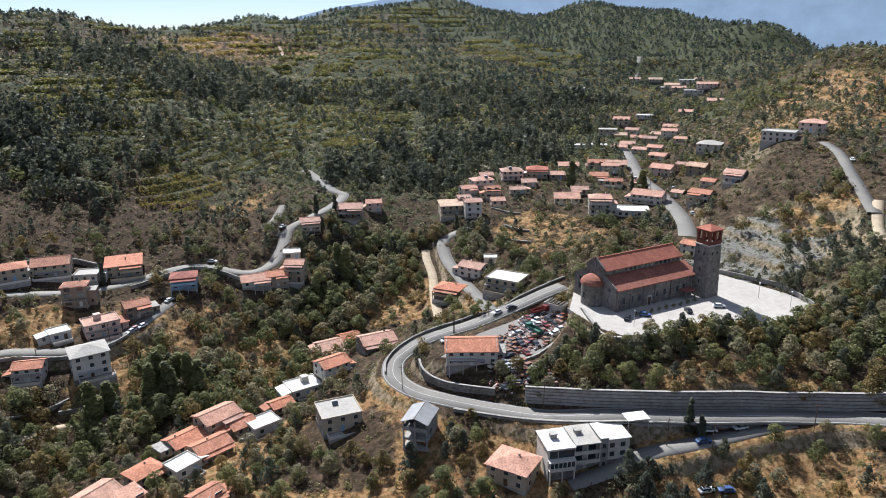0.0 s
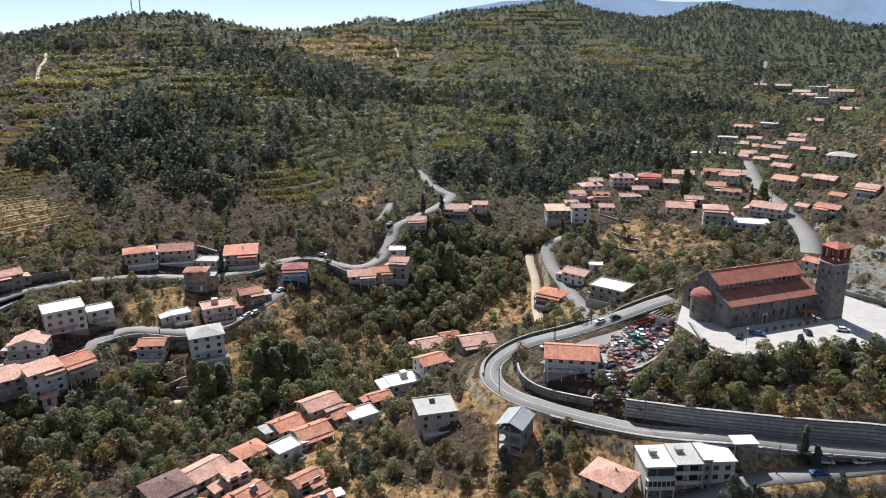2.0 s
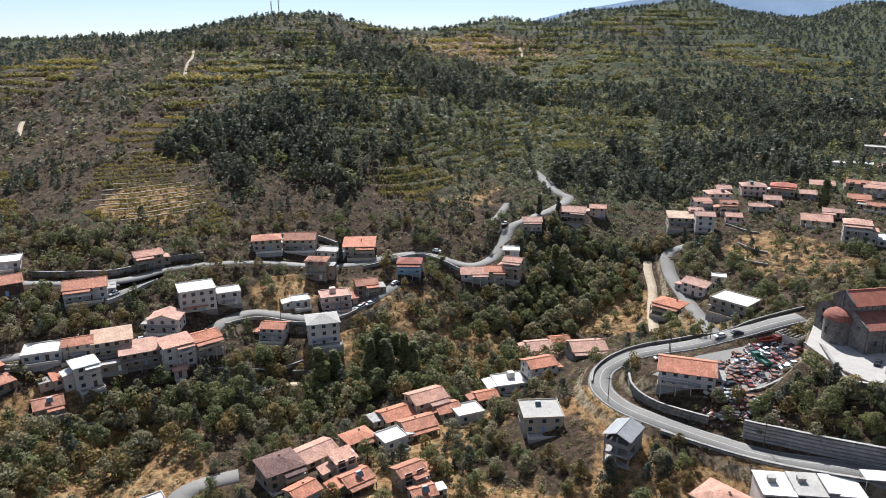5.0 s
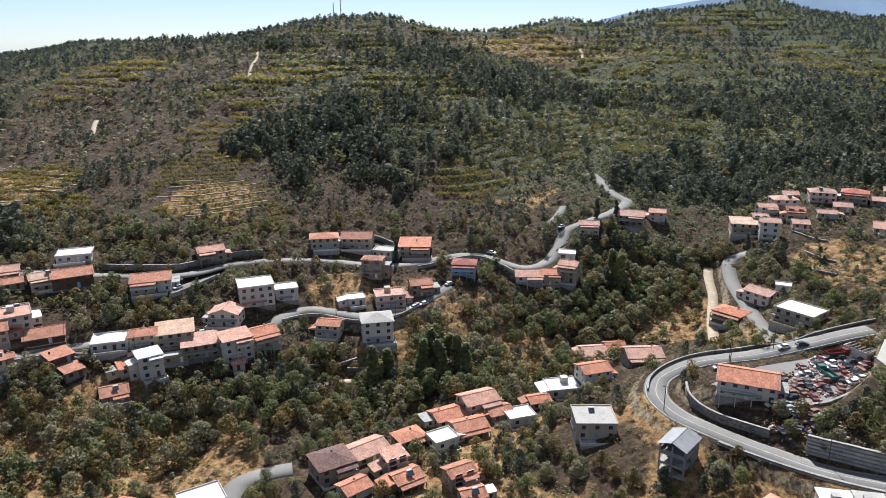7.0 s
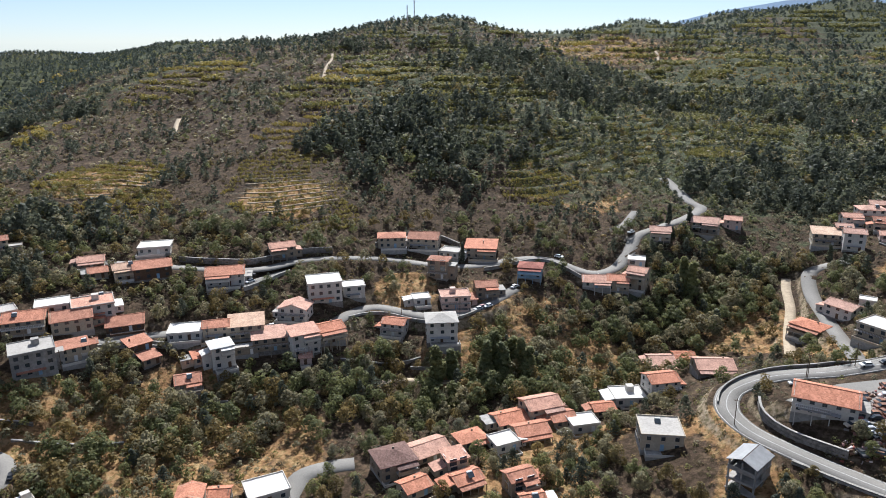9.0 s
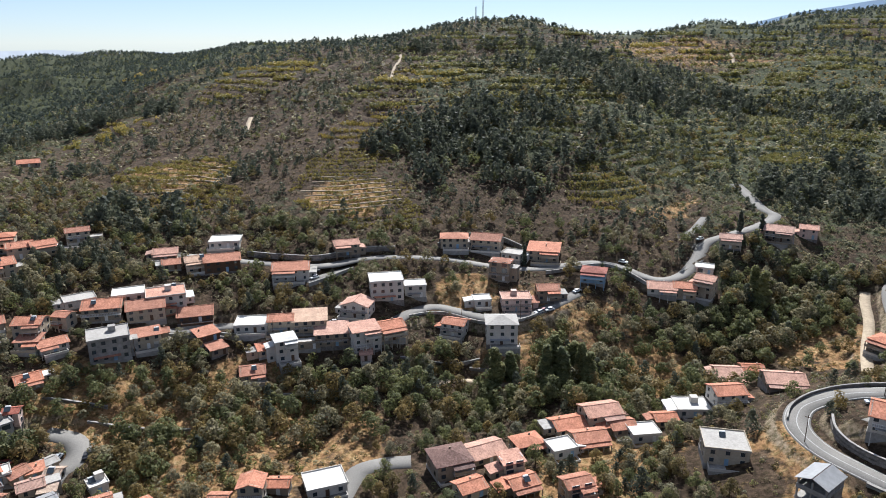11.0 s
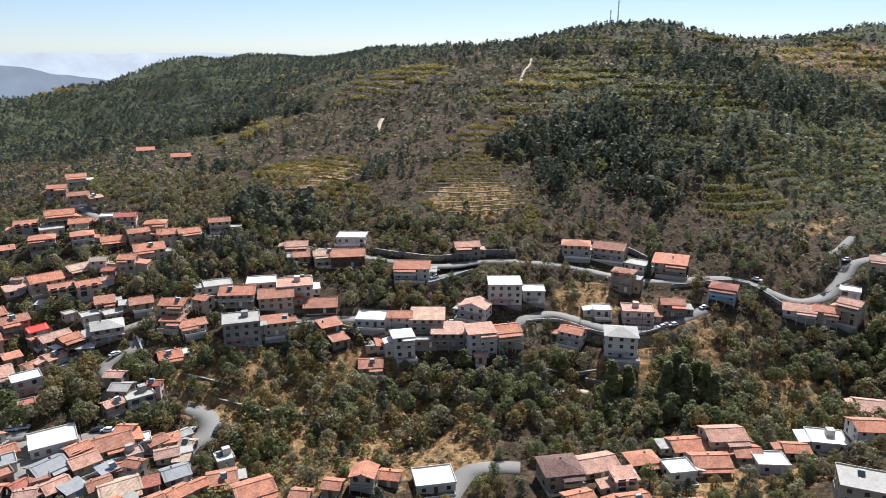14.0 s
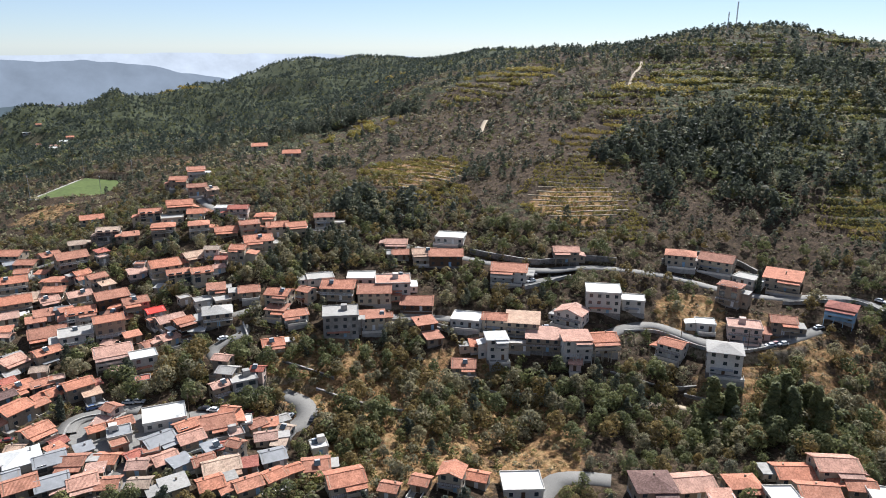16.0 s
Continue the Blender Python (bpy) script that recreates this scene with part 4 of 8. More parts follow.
house(-156.3, 194.5, 59, 9.6, 8.7, 2, "cream", "gable", "orange", 15)
house(-173.3, 214.1, 44, 13.3, 11.5, 3, "white", "flat", "whiteroof", 16)
house(-166.3, 224.5, 42, 8.8, 7.7, 2, "white", "flat", "whiteroof", 17)
house(-180.6, 163.8, 58, 7.6, 7.7, 3, "white", "hip", "whiteroof", 18)
house(-186.7, 160.4, 59, 6.4, 5.7, 1, "cream", "shed", "orange", 19)
house(-177.5, 172.5, 46, 8.5, 7.8, 1, "beige", "flat", "greyroof", 20)
house(-199.9, 148.9, 73, 6.1, 5.9, 1, "beige", "shed", "orange", 21)
house(-207.6, 150.6, 74, 7.8, 6.8, 1, "wood", "shed", "orange", 22)
house(-183.3, 150.6, 51, 8.3, 8.5, 1, "beige", "gable", "orange", 23)
house(-156.2, 180.4, 41, 4.2, 4.3, 1, "pink", "shed", "rose", 24)
house(-175.4, 268.6, 33, 12.6, 9.6, 2, "cream", "hip", "orange", 25)
house(-163.1, 278.2, 20, 14.0, 11.5, 2, "cream", "gable", "orange", 26)
house(-148.6, 277.8, 8, 9.3, 8.0, 1, "white", "flat", "greyroof", 27)
house(-138.1, 288.2, 21, 14.3, 11.5, 2, "cream", "shed", "orange", 28)
house(-144.1, 258.3, 14, 8.9, 6.9, 3, "beige", "hip", "orange", 29)
house(-141.1, 236.9, 41, 6.9, 6.5, 1, "white", "flat", "whiteroof", 30)
house(-128.8, 243.5, 36, 11.9, 9.0, 2, "pink", "flat", "rose", 31)
house(-121.1, 257.1, 37, 9.0, 8.2, 2, "beige", "gable", "orange", 32)
house(-124.1, 247.9, 39, 5.5, 5.7, 1, "pink", "shed", "orange", 33)
house(-109.3, 278.6, 16, 10.2, 8.6, 2, "blue", "hip", "red", 34)
house(-140.6, 216.2, 13, 9.1, 7.2, 2, "white", "gable", "orange", 35)
house(-123.0, 221.4, 34, 11.7, 10.6, 3, "white", "hip", "greyroof", 36)
house(-83.2, 290.8, 21, 11.8, 9.9, 1, "white", "gable", "rose", 37)
house(-74.6, 294.6, 19, 9.0, 8.1, 2, "cream", "gable", "orange", 38)
house(-67.0, 299.7, -2, 8.1, 7.3, 3, "cream", "gable", "rose", 39)
house(-71.0, 311.6, 13, 7.4, 7.1, 1, "white", "flat", "whiteroof", 40)
house(-66.0, 333.6, 16, 9.1, 7.4, 2, "cream", "gable", "rose", 41)
house(-48.1, 349.3, 3, 12.1, 10.2, 2, "beige", "gable", "rose", 42)
house(-38.1, 368.8, 6, 7.9, 7.4, 2, "pink", "gable", "rose", 43)
house(-73.2, 199.0, 48, 11.7, 9.0, 2, "cream", "gable", "rose", 44)
house(-80.4, 189.5, 51, 10.1, 8.1, 1, "cream", "gable", "orange", 45)
house(-65.4, 197.6, 43, 7.7, 6.8, 1, "beige", "gable", "orange", 46)
house(-71.1, 185.0, 46, 10.4, 7.8, 1, "cream", "gable", "orange", 47)
house(-86.2, 172.9, 56, 8.7, 6.5, 1, "beige", "hip", "orange", 48)
house(-76.0, 175.4, 53, 7.7, 6.6, 1, "white", "flat", "whiteroof", 49)
house(-58.4, 197.7, 41, 8.8, 6.9, 1, "white", "flat", "whiteroof", 50)
house(-55.9, 211.1, 40, 7.2, 6.0, 1, "beige", "gable", "orange", 51)
house(-50.5, 222.6, 33, 10.6, 8.7, 1, "white", "flat", "whiteroof", 52)
house(-94.6, 161.4, 60, 11.0, 8.8, 1, "beige", "gable", "rose", 53)
house(-99.1, 149.3, 54, 10.7, 9.9, 2, "beige", "hip", "brown", 54)
house(-83.3, 157.2, 53, 6.3, 5.6, 2, "cream", "shed", "rose", 55)
house(-77.3, 152.4, 57, 8.0, 6.5, 1, "beige", "gable", "orange", 56)
house(-63.4, 157.8, 52, 7.6, 5.9, 2, "beige", "gable", "orange", 57)
house(-87.8, 142.2, 62, 7.5, 6.4, 1, "cream", "gable", "orange", 58)
house(-57.5, 152.6, 41, 6.4, 5.8, 1, "cream", "gable", "orange", 59)
house(-40.9, 228.5, 40, 10.3, 8.3, 2, "white", "gable", "orange", 60)
house(-45.9, 258.1, 30, 11.3, 9.9, 1, "cream", "gable", "rose", 61)
house(-26.7, 246.4, 26, 12.7, 10.1, 1, "beige", "gable", "rose", 62)
house(-39.5, 263.6, 29, 7.5, 6.3, 1, "cream", "gable", "orange", 63)
house(-33.5, 193.0, 22, 11.9, 10.7, 2, "cream", "flat", "greyroof", 64)
house(1.9, 285.2, -25, 11.3, 8.6, 2, "beige", "hip", "orange", 65)
house(12.5, 298.5, -32, 11.0, 8.3, 2, "white", "gable", "rose", 66)
house(24.9, 271.6, -30, 14.3, 11.2, 2, "cream", "flat", "whiteroof", 67)
house(7.9, 207.7, -0, 16.1, 11.5, 2, "white", "gable", "orange", 68)
house(38.6, 403.0, 5, 12.1, 10.3, 2, "pink", "hip", "rose", 69)
house(54.1, 409.0, -8, 12.0, 9.4, 2, "cream", "hip", "red", 70)
house(75.5, 427.9, -5, 11.8, 9.4, 1, "cream", "gable", "rose", 71, True)
house(20.7, 391.4, 17, 11.8, 9.1, 2, "white", "hip", "rose", 72)
house(12.7, 382.5, 18, 8.6, 7.1, 2, "white", "gable", "rose", 73)
house(3.7, 363.3, 9, 13.2, 9.9, 2, "cream", "shed", "tan", 74)
house(14.2, 356.9, 8, 8.7, 7.6, 3, "white", "gable", "rose", 75)
house(25.6, 377.9, 6, 8.1, 7.3, 2, "cream", "gable", "orange", 76)
house(64.5, 366.6, -5, 12.9, 11.5, 1, "cream", "gable", "rose", 77)
house(77.1, 343.5, -8, 10.7, 9.3, 3, "white", "hip", "rose", 78)
house(93.1, 341.7, -10, 15.5, 11.5, 1, "white", "flat", "whiteroof", 79)
house(107.4, 364.2, -31, 15.9, 11.5, 2, "white", "gable", "rose", 80)
house(127.3, 343.0, -40, 10.3, 8.1, 2, "cream", "gable", "orange", 81)
house(144.5, 346.5, -38, 9.0, 8.3, 2, "white", "gable", "rose", 82)
house(165.8, 440.6, -31, 13.9, 11.5, 2, "white", "hip", "greyroof", 83, True)
house(174.3, 368.5, -35, 15.5, 11.5, 2, "white", "flat", "greyroof", 84)
house(195.8, 377.8, -37, 11.8, 10.8, 2, "pink", "hip", "rose", 85)
house(138.7, 454.8, -37, 10.5, 9.0, 1, "cream", "gable", "rose", 86, True)
house(130.9, 419.2, -37, 12.5, 11.1, 2, "pink", "gable", "rose", 87, True)
house(143.6, 478.7, -37, 9.9, 7.9, 1, "cream", "gable", "rose", 88, True)
house(128.0, 555.8, -13, 13.7, 10.6, 2, "cream", "flat", "greyroof", 89, True)
house(148.4, 594.6, -24, 13.0, 10.7, 2, "cream", "gable", "rose", 90, True)
house(169.7, 604.3, -26, 12.6, 9.6, 1, "white", "flat", "whiteroof", 91, True)
house(91.5, 486.2, -1, 9.2, 7.4, 1, "white", "flat", "whiteroof", 92, True)
house(107.9, 440.3, -14, 12.4, 11.3, 1, "cream", "gable", "rose", 93, True)
house(93.8, 432.4, -12, 10.7, 8.5, 2, "cream", "gable", "orange", 94, True)
house(285.2, 848.7, -19, 18.5, 11.5, 2, "white", "flat", "whiteroof", 95, True)
house(262.8, 833.0, -18, 16.7, 11.5, 2, "cream", "gable", "tan", 96, True)
house(272.7, 748.9, -20, 20.3, 11.5, 2, "pink", "gable", "rose", 97, True)
house(258.1, 745.7, -19, 18.9, 11.5, 2, "white", "flat", "whiteroof", 98, True)
house(266.2, 911.4, -16, 16.6, 11.5, 1, "cream", "gable", "tan", 99, True)
house(9.5, 625.4, -1, 12.0, 9.5, 1, "beige", "gable", "rose", 100, True)
house(142.0, 765.6, -11, 14.9, 11.3, 1, "white", "flat", "greyroof", 101, True)
house(146.4, 403.3, -40, 10.4, 9.6, 2, "beige", "gable", "tan", 102, True)
house(162.6, 485.5, -29, 8.7, 7.1, 1, "cream", "gable", "rose", 103, True)
house(169.3, 532.5, -28, 11.2, 8.7, 2, "white", "gable", "rose", 104, True)
house(149.4, 544.7, -15, 11.8, 8.8, 1, "cream", "gable", "rose", 105, True)
house(123.2, 497.9, -14, 10.7, 8.0, 1, "pink", "gable", "rose", 106, True)
house(111.0, 506.5, -12, 10.8, 8.3, 1, "white", "flat", "whiteroof", 107, True)
house(27.8, 366.5, 6, 7.2, 7.1, 1, "pink", "gable", "rose", 108)
house(39.6, 380.0, 4, 8.3, 6.4, 1, "cream", "gable", "rose", 109)
house(-406.2, 132.9, 72, 9.6, 7.2, 2, "white", "gable", "orange", 110)
house(-398.3, 120.4, 63, 8.9, 7.4, 2, "beige", "gable", "orange", 111)
house(-376.2, 122.8, 72, 9.6, 7.5, 2, "beige", "gable", "orange", 112)
house(-365.4, 126.5, 91, 5.8, 6.1, 2, "beige", "gable", "tan", 113)
house(-361.3, 108.4, 73, 12.2, 9.3, 2, "beige", "gable", "orange", 114)
house(-366.8, 95.4, 70, 10.3, 8.6, 2, "cream", "gable", "orange", 115)
house(-352.6, 101.5, 74, 10.1, 8.9, 1, "cream", "flat", "greyroof", 116)
house(-342.1, 93.9, 70, 10.3, 8.4, 2, "beige", "hip", "orange", 117)
house(-348.7, 112.5, 67, 8.2, 8.6, 1, "cream", "gable", "orange", 118)
house(-328.6, 106.5, 72, 9.0, 8.5, 2, "cream", "hip", "orange", 119)
house(-317.6, 115.6, 70, 9.9, 7.8, 1, "beige", "gable", "orange", 120)
house(-342.9, 124.4, 55, 8.0, 6.5, 1, "white", "flat", "whiteroof", 121)
house(-333.9, 128.6, 59, 9.4, 7.0, 2, "pink", "gable", "red", 122)
house(-317.3, 135.2, 57, 9.0, 7.3, 2, "cream", "hip", "orange", 123)
house(-312.9, 124.8, 78, 8.8, 6.9, 2, "cream", "gable", "orange", 124)
house(-303.1, 134.7, 66, 9.7, 8.8, 2, "cream", "gable", "orange", 125)
house(-295.6, 121.6, 73, 12.1, 10.8, 2, "cream", "gable", "orange", 126)
house(-297.7, 141.3, 75, 9.1, 7.5, 2, "cream", "gable", "orange", 127)
house(-301.2, 158.6, 62, 9.4, 7.0, 2, "cream", "gable", "orange", 128)
house(-295.1, 163.0, 61, 5.5, 5.0, 1, "beige", "flat", "greyroof", 129)
house(-411.2, 76.2, 80, 11.5, 9.0, 1, "cream", "gable", "orange", 130)
house(-367.4, 74.9, 68, 10.3, 8.0, 2, "stone", "gable", "tan", 131)
house(-353.4, 81.5, 77, 7.1, 6.4, 1, "beige", "shed", "orange", 132)
house(-288.1, 109.8, 49, 6.7, 6.9, 3, "cream", "gable", "orange", 133)
house(-301.3, 102.7, 56, 6.2, 5.4, 2, "white", "gable", "tan", 134)
house(-306.5, 96.5, 93, 10.6, 7.9, 1, "beige", "gable", "tan", 135)
house(-306.6, 82.7, 85, 11.9, 10.8, 2, "cream", "gable", "orange", 136)
house(-294.2, 84.8, 79, 9.0, 7.6, 2, "cream", "gable", "orange", 137)
house(-287.7, 92.3, 82, 8.3, 7.6, 2, "cream", "gable", "orange", 138)
house(-313.8, 73.0, 87, 7.0, 6.5, 1, "pink", "shed", "rose", 139)
house(-392.0, 35.1, 55, 10.7, 9.7, 2, "beige", "gable", "orange", 140)
house(-371.5, 38.8, 54, 9.0, 7.7, 1, "beige", "gable", "orange", 141)
house(-374.1, 48.5, 103, 8.4, 7.5, 1, "beige", "gable", "orange", 142)
house(-354.1, 54.6, 91, 12.9, 11.2, 2, "beige", "gable", "orange", 143)
house(-374.9, 61.3, 81, 7.4, 7.1, 1, "cream", "gable", "tan", 144)
house(-349.6, 28.8, 85, 12.7, 9.6, 2, "cream", "gable", "orange", 145)
house(-338.4, 46.3, 62, 9.3, 7.3, 1, "beige", "hip", "orange", 146)
house(-328.6, 42.9, 63, 8.4, 7.5, 1, "beige", "gable", "orange", 147)
house(-320.8, 57.9, 100, 7.3, 6.6, 2, "cream", "gable", "orange", 148)
house(-314.2, 60.5, 99, 5.3, 5.5, 1, "beige", "shed", "tan", 149)
house(-331.0, 32.8, 84, 12.1, 9.7, 1, "beige", "gable", "tan", 150)
house(-320.8, 39.0, 93, 7.0, 6.8, 1, "beige", "gable", "rose", 151)
house(-315.4, 49.6, 91, 8.8, 7.8, 1, "beige", "gable", "rose", 152)
house(-299.2, 58.6, 89, 12.0, 10.3, 2, "wood", "gable", "orange", 153)
house(-286.6, 64.6, 87, 9.1, 8.0, 2, "beige", "gable", "orange", 154)
house(-277.6, 69.3, 91, 6.3, 6.1, 1, "pink", "gable", "bright", 155)
house(-296.1, 46.3, 81, 10.5, 9.0, 2, "white", "gable", "orange", 156)
house(-282.8, 56.4, 94, 9.0, 7.7, 1, "cream", "gable", "orange", 157)
house(-266.7, 71.8, 95, 10.0, 7.9, 1, "beige", "gable", "rose", 158)
house(-263.2, 103.0, 69, 8.0, 8.3, 1, "beige", "gable", "orange", 159)
house(-255.4, 86.7, 71, 10.5, 9.5, 2, "beige", "hip", "greyroof", 160)
house(-269.5, 86.0, 82, 6.3, 5.4, 1, "white", "flat", "greyroof", 161)
house(-264.3, 92.1, 81, 6.0, 6.3, 1, "beige", "flat", "greyroof", 162)
house(-325.6, 27.4, 85, 11.4, 10.4, 2, "beige", "gable", "orange", 163)
house(-308.8, 34.9, 84, 6.8, 6.7, 1, "beige", "shed", "orange", 164)
house(-316.5, 22.3, 86, 9.0, 7.7, 1, "cream", "gable", "rose", 165)
house(-272.3, 18.3, 116, 7.8, 7.0, 2, "beige", "gable", "rose", 166)
house(-271.1, 29.6, 104, 8.5, 6.5, 2, "beige", "gable", "orange", 167)
house(-291.8, 33.2, 84, 12.8, 11.5, 1, "wood", "gable", "orange", 168)
house(-278.8, 40.8, 82, 11.4, 9.8, 2, "white", "flat", "greyroof", 169)
house(-274.6, 51.7, 84, 10.2, 7.7, 3, "beige", "gable", "orange", 170)
house(-266.7, 57.7, 88, 5.3, 4.7, 1, "beige", "shed", "orange", 171)
house(-257.9, 48.7, 82, 12.4, 10.6, 2, "white", "gable", "rose", 172)
house(-246.5, 56.1, 82, 8.5, 7.2, 2, "white", "flat", "whiteroof", 173)
house(-255.6, 61.1, 102, 6.1, 6.1, 1, "pink", "gable", "orange", 174)
house(-255.8, 67.7, 100, 6.4, 6.6, 1, "cream", "gable", "rose", 175)
house(-258.1, 74.1, 99, 6.7, 6.0, 2, "wood", "gable", "orange", 176)
house(-226.4, 77.4, 41, 5.8, 4.9, 2, "beige", "gable", "rose", 177)
house(-220.8, 76.8, 41, 5.9, 6.1, 2, "beige", "gable", "greyroof", 178)
house(-214.9, 79.7, 80, 8.3, 6.2, 2, "concrete", "flat", "greyroof", 179)
house(-217.0, 86.0, 48, 4.2, 4.2, 2, "pink", "gable", "red", 180)
house(-215.5, 71.5, 92, 5.5, 4.8, 2, "beige", "gable", "rose", 181)
house(-229.7, 97.4, 72, 7.5, 7.6, 1, "cream", "gable", "orange", 182)
house(-255.4, 17.9, 106, 8.5, 7.5, 1, "beige", "gable", "orange", 183)
house(-251.3, 13.5, 107, 5.7, 5.9, 1, "stone", "gable", "brown", 184)
house(-254.7, 24.6, 94, 6.5, 6.3, 1, "beige", "gable", "orange", 185)
house(-244.8, 27.4, 104, 6.3, 6.5, 1, "beige", "gable", "orange", 186)
house(-242.2, 33.8, 97, 8.7, 6.8, 2, "beige", "gable", "orange", 187)
house(-243.8, 38.6, 101, 4.2, 4.2, 1, "beige", "gable", "red", 188)
house(-240.1, 21.4, 110, 5.2, 4.8, 1, "beige", "gable", "orange", 189)
house(-235.7, 14.5, 116, 8.4, 7.6, 2, "beige", "gable", "orange", 190)
house(-232.8, 10.6, 117, 4.5, 4.5, 1, "beige", "gable", "orange", 191)
house(-218.6, 17.9, 110, 7.4, 6.1, 2, "cream", "gable", "orange", 192)
house(-221.1, 39.3, 115, 4.7, 4.5, 2, "white", "cross", "orange", 193)
house(-214.1, 39.9, 89, 6.5, 5.6, 1, "beige", "gable", "orange", 194)
house(-214.7, 33.0, 91, 4.8, 4.2, 1, "beige", "gable", "orange", 195)
house(-211.1, 52.1, 76, 12.3, 10.4, 1, "white", "flat", "whiteroof", 196)
house(-207.8, 38.0, 80, 6.4, 6.1, 1, "white", "flat", "sheet", 197)
house(-213.0, 22.3, 104, 4.2, 4.3, 1, "beige", "gable", "red", 198)
house(-201.9, 69.6, 41, 4.8, 4.7, 1, "beige", "gable", "orange", 199)
house(-200.6, 55.2, 95, 6.0, 5.3, 1, "beige", "gable", "orange", 200)
house(-199.5, 63.5, 77, 12.0, 9.6, 1, "beige", "gable", "orange", 201)
house(-197.0, 71.8, 70, 5.3, 5.3, 1, "white", "flat", "whiteroof", 202)
house(-194.7, 75.1, 94, 5.5, 5.2, 1, "beige", "gable", "orange", 203)
house(-186.5, 74.8, 68, 6.3, 5.3, 1, "cream", "gable", "rose", 204)
house(-195.4, 54.8, 89, 7.2, 7.3, 1, "beige", "gable", "rose", 205)
house(-198.3, 46.5, 97, 8.3, 7.4, 1, "stone", "gable", "sheet", 206)
house(-186.8, 58.1, 93, 4.4, 4.2, 1, "blue", "shed", "sheet", 207)
house(-186.0, 61.7, 72, 4.3, 4.2, 1, "beige", "gable", "red", 208)
house(-181.8, 63.6, 31, 4.4, 4.2, 2, "cream", "gable", "orange", 209)
house(-188.3, 45.2, 92, 6.4, 6.4, 1, "beige", "gable", "rose", 210)
house(-184.0, 48.1, 100, 5.2, 4.7, 1, "white", "shed", "sheet", 211)
house(-176.1, 57.0, 77, 9.7, 7.6, 1, "beige", "gable", "tan", 212)
house(-181.3, 53.8, 83, 5.8, 5.5, 1, "cream", "gable", "orange", 213)
house(-188.8, 38.3, 59, 5.2, 5.4, 1, "beige", "gable", "rose", 214)
house(-197.1, 32.0, 51, 6.4, 5.6, 1, "beige", "gable", "orange", 215)
house(-200.2, 24.0, 58, 6.9, 6.0, 1, "beige", "gable", "orange", 216)
house(-204.0, 18.8, 85, 7.7, 7.5, 1, "stone", "gable", "sheet", 217)
house(-208.1, 12.6, 87, 8.9, 9.2, 1, "white", "hip", "whiteroof", 218)
house(-184.4, 29.1, 61, 6.0, 5.7, 1, "beige", "gable", "orange", 219)
house(-179.2, 36.0, 59, 5.4, 5.1, 1, "beige", "gable", "tan", 220)
house(-175.6, 72.1, 78, 6.7, 6.8, 1, "concrete", "gable", "sheet", 221)
house(-165.1, 67.7, 93, 5.6, 5.6, 1, "cream", "gable", "orange", 222)
house(-163.2, 59.4, 85, 6.9, 6.0, 1, "beige", "gable", "orange", 223)
house(-168.7, 51.3, 83, 6.3, 6.4, 1, "beige", "gable", "orange", 224)
house(-173.5, 43.1, 86, 6.5, 5.8, 1, "beige", "shed", "greyroof", 225)
house(-191.5, 17.3, 85, 7.7, 7.0, 1, "stone", "gable", "sheet", 226)
house(-188.3, 24.0, 83, 7.0, 7.1, 1, "beige", "gable", "rose", 227)
house(-194.2, 10.4, 87, 7.8, 7.3, 1, "beige", "gable", "orange", 228)
house(-249.9, 110.3, 41, 9.3, 8.2, 2, "cream", "gable", "orange", 229)
house(-244.1, 106.3, 41, 7.7, 5.9, 1, "cream", "shed", "orange", 230)
house(-245.8, 120.0, 24, 5.5, 5.6, 2, "cream", "gable", "orange", 231)
house(-238.8, 110.9, 75, 9.2, 7.1, 1, "white", "gable", "orange", 232)
house(-254.1, 130.5, 68, 10.7, 8.2, 1, "white", "flat", "greyroof", 233)
house(-246.5, 145.9, 55, 11.3, 9.3, 1, "white", "flat", "whiteroof", 234)
house(-237.1, 157.0, 50, 11.0, 8.8, 1, "cream", "flat", "rose", 235)
house(-242.6, 133.2, 49, 13.2, 11.0, 2, "beige", "gable", "orange", 236)
house(-233.4, 144.3, 56, 13.3, 11.5, 2, "cream", "gable", "orange", 237)
house(-224.7, 123.3, 61, 13.1, 11.3, 3, "concrete", "flat", "greyroof", 238)
house(-220.6, 135.1, 62, 9.4, 6.9, 2, "cream", "shed", "orange", 239)
house(-219.1, 140.0, 57, 5.3, 4.9, 1, "beige", "gable", "orange", 240)
house(-152.3, 83.0, 73, 10.0, 8.4, 2, "cream", "gable", "orange", 241)
house(-143.0, 91.7, 37, 4.9, 4.7, 1, "beige", "gable", "orange", 242)
house(-139.4, 99.7, 34, 4.9, 4.9, 1, "beige", "gable", "orange", 243)
house(-135.3, 107.5, 37, 6.5, 6.2, 2, "cream", "cross", "orange", 244)
house(-133.4, 115.3, 34, 5.7, 4.9, 1, "beige", "gable", "orange", 245)
house(-125.2, 124.7, 55, 11.1, 8.7, 1, "white", "flat", "whiteroof", 246)
house(-178.2, 88.4, 74, 4.8, 4.9, 1, "white", "flat", "whiteroof", 247)
house(-166.8, 81.5, 64, 7.7, 7.1, 1, "beige", "gable", "orange", 248)
house(-166.9, 74.4, 86, 4.2, 4.2, 1, "beige", "gable", "orange", 249)
house(-548.4, 232.6, 67, 12.4, 11.4, 2, "cream", "gable", "orange", 250, True)
house(-459.8, 218.4, 65, 12.2, 10.4, 1, "beige", "gable", "orange", 251, True)
house(17.5, 162.8, -31, 11.3, 9.7, 2, "cream", "hip", "rose", 252)
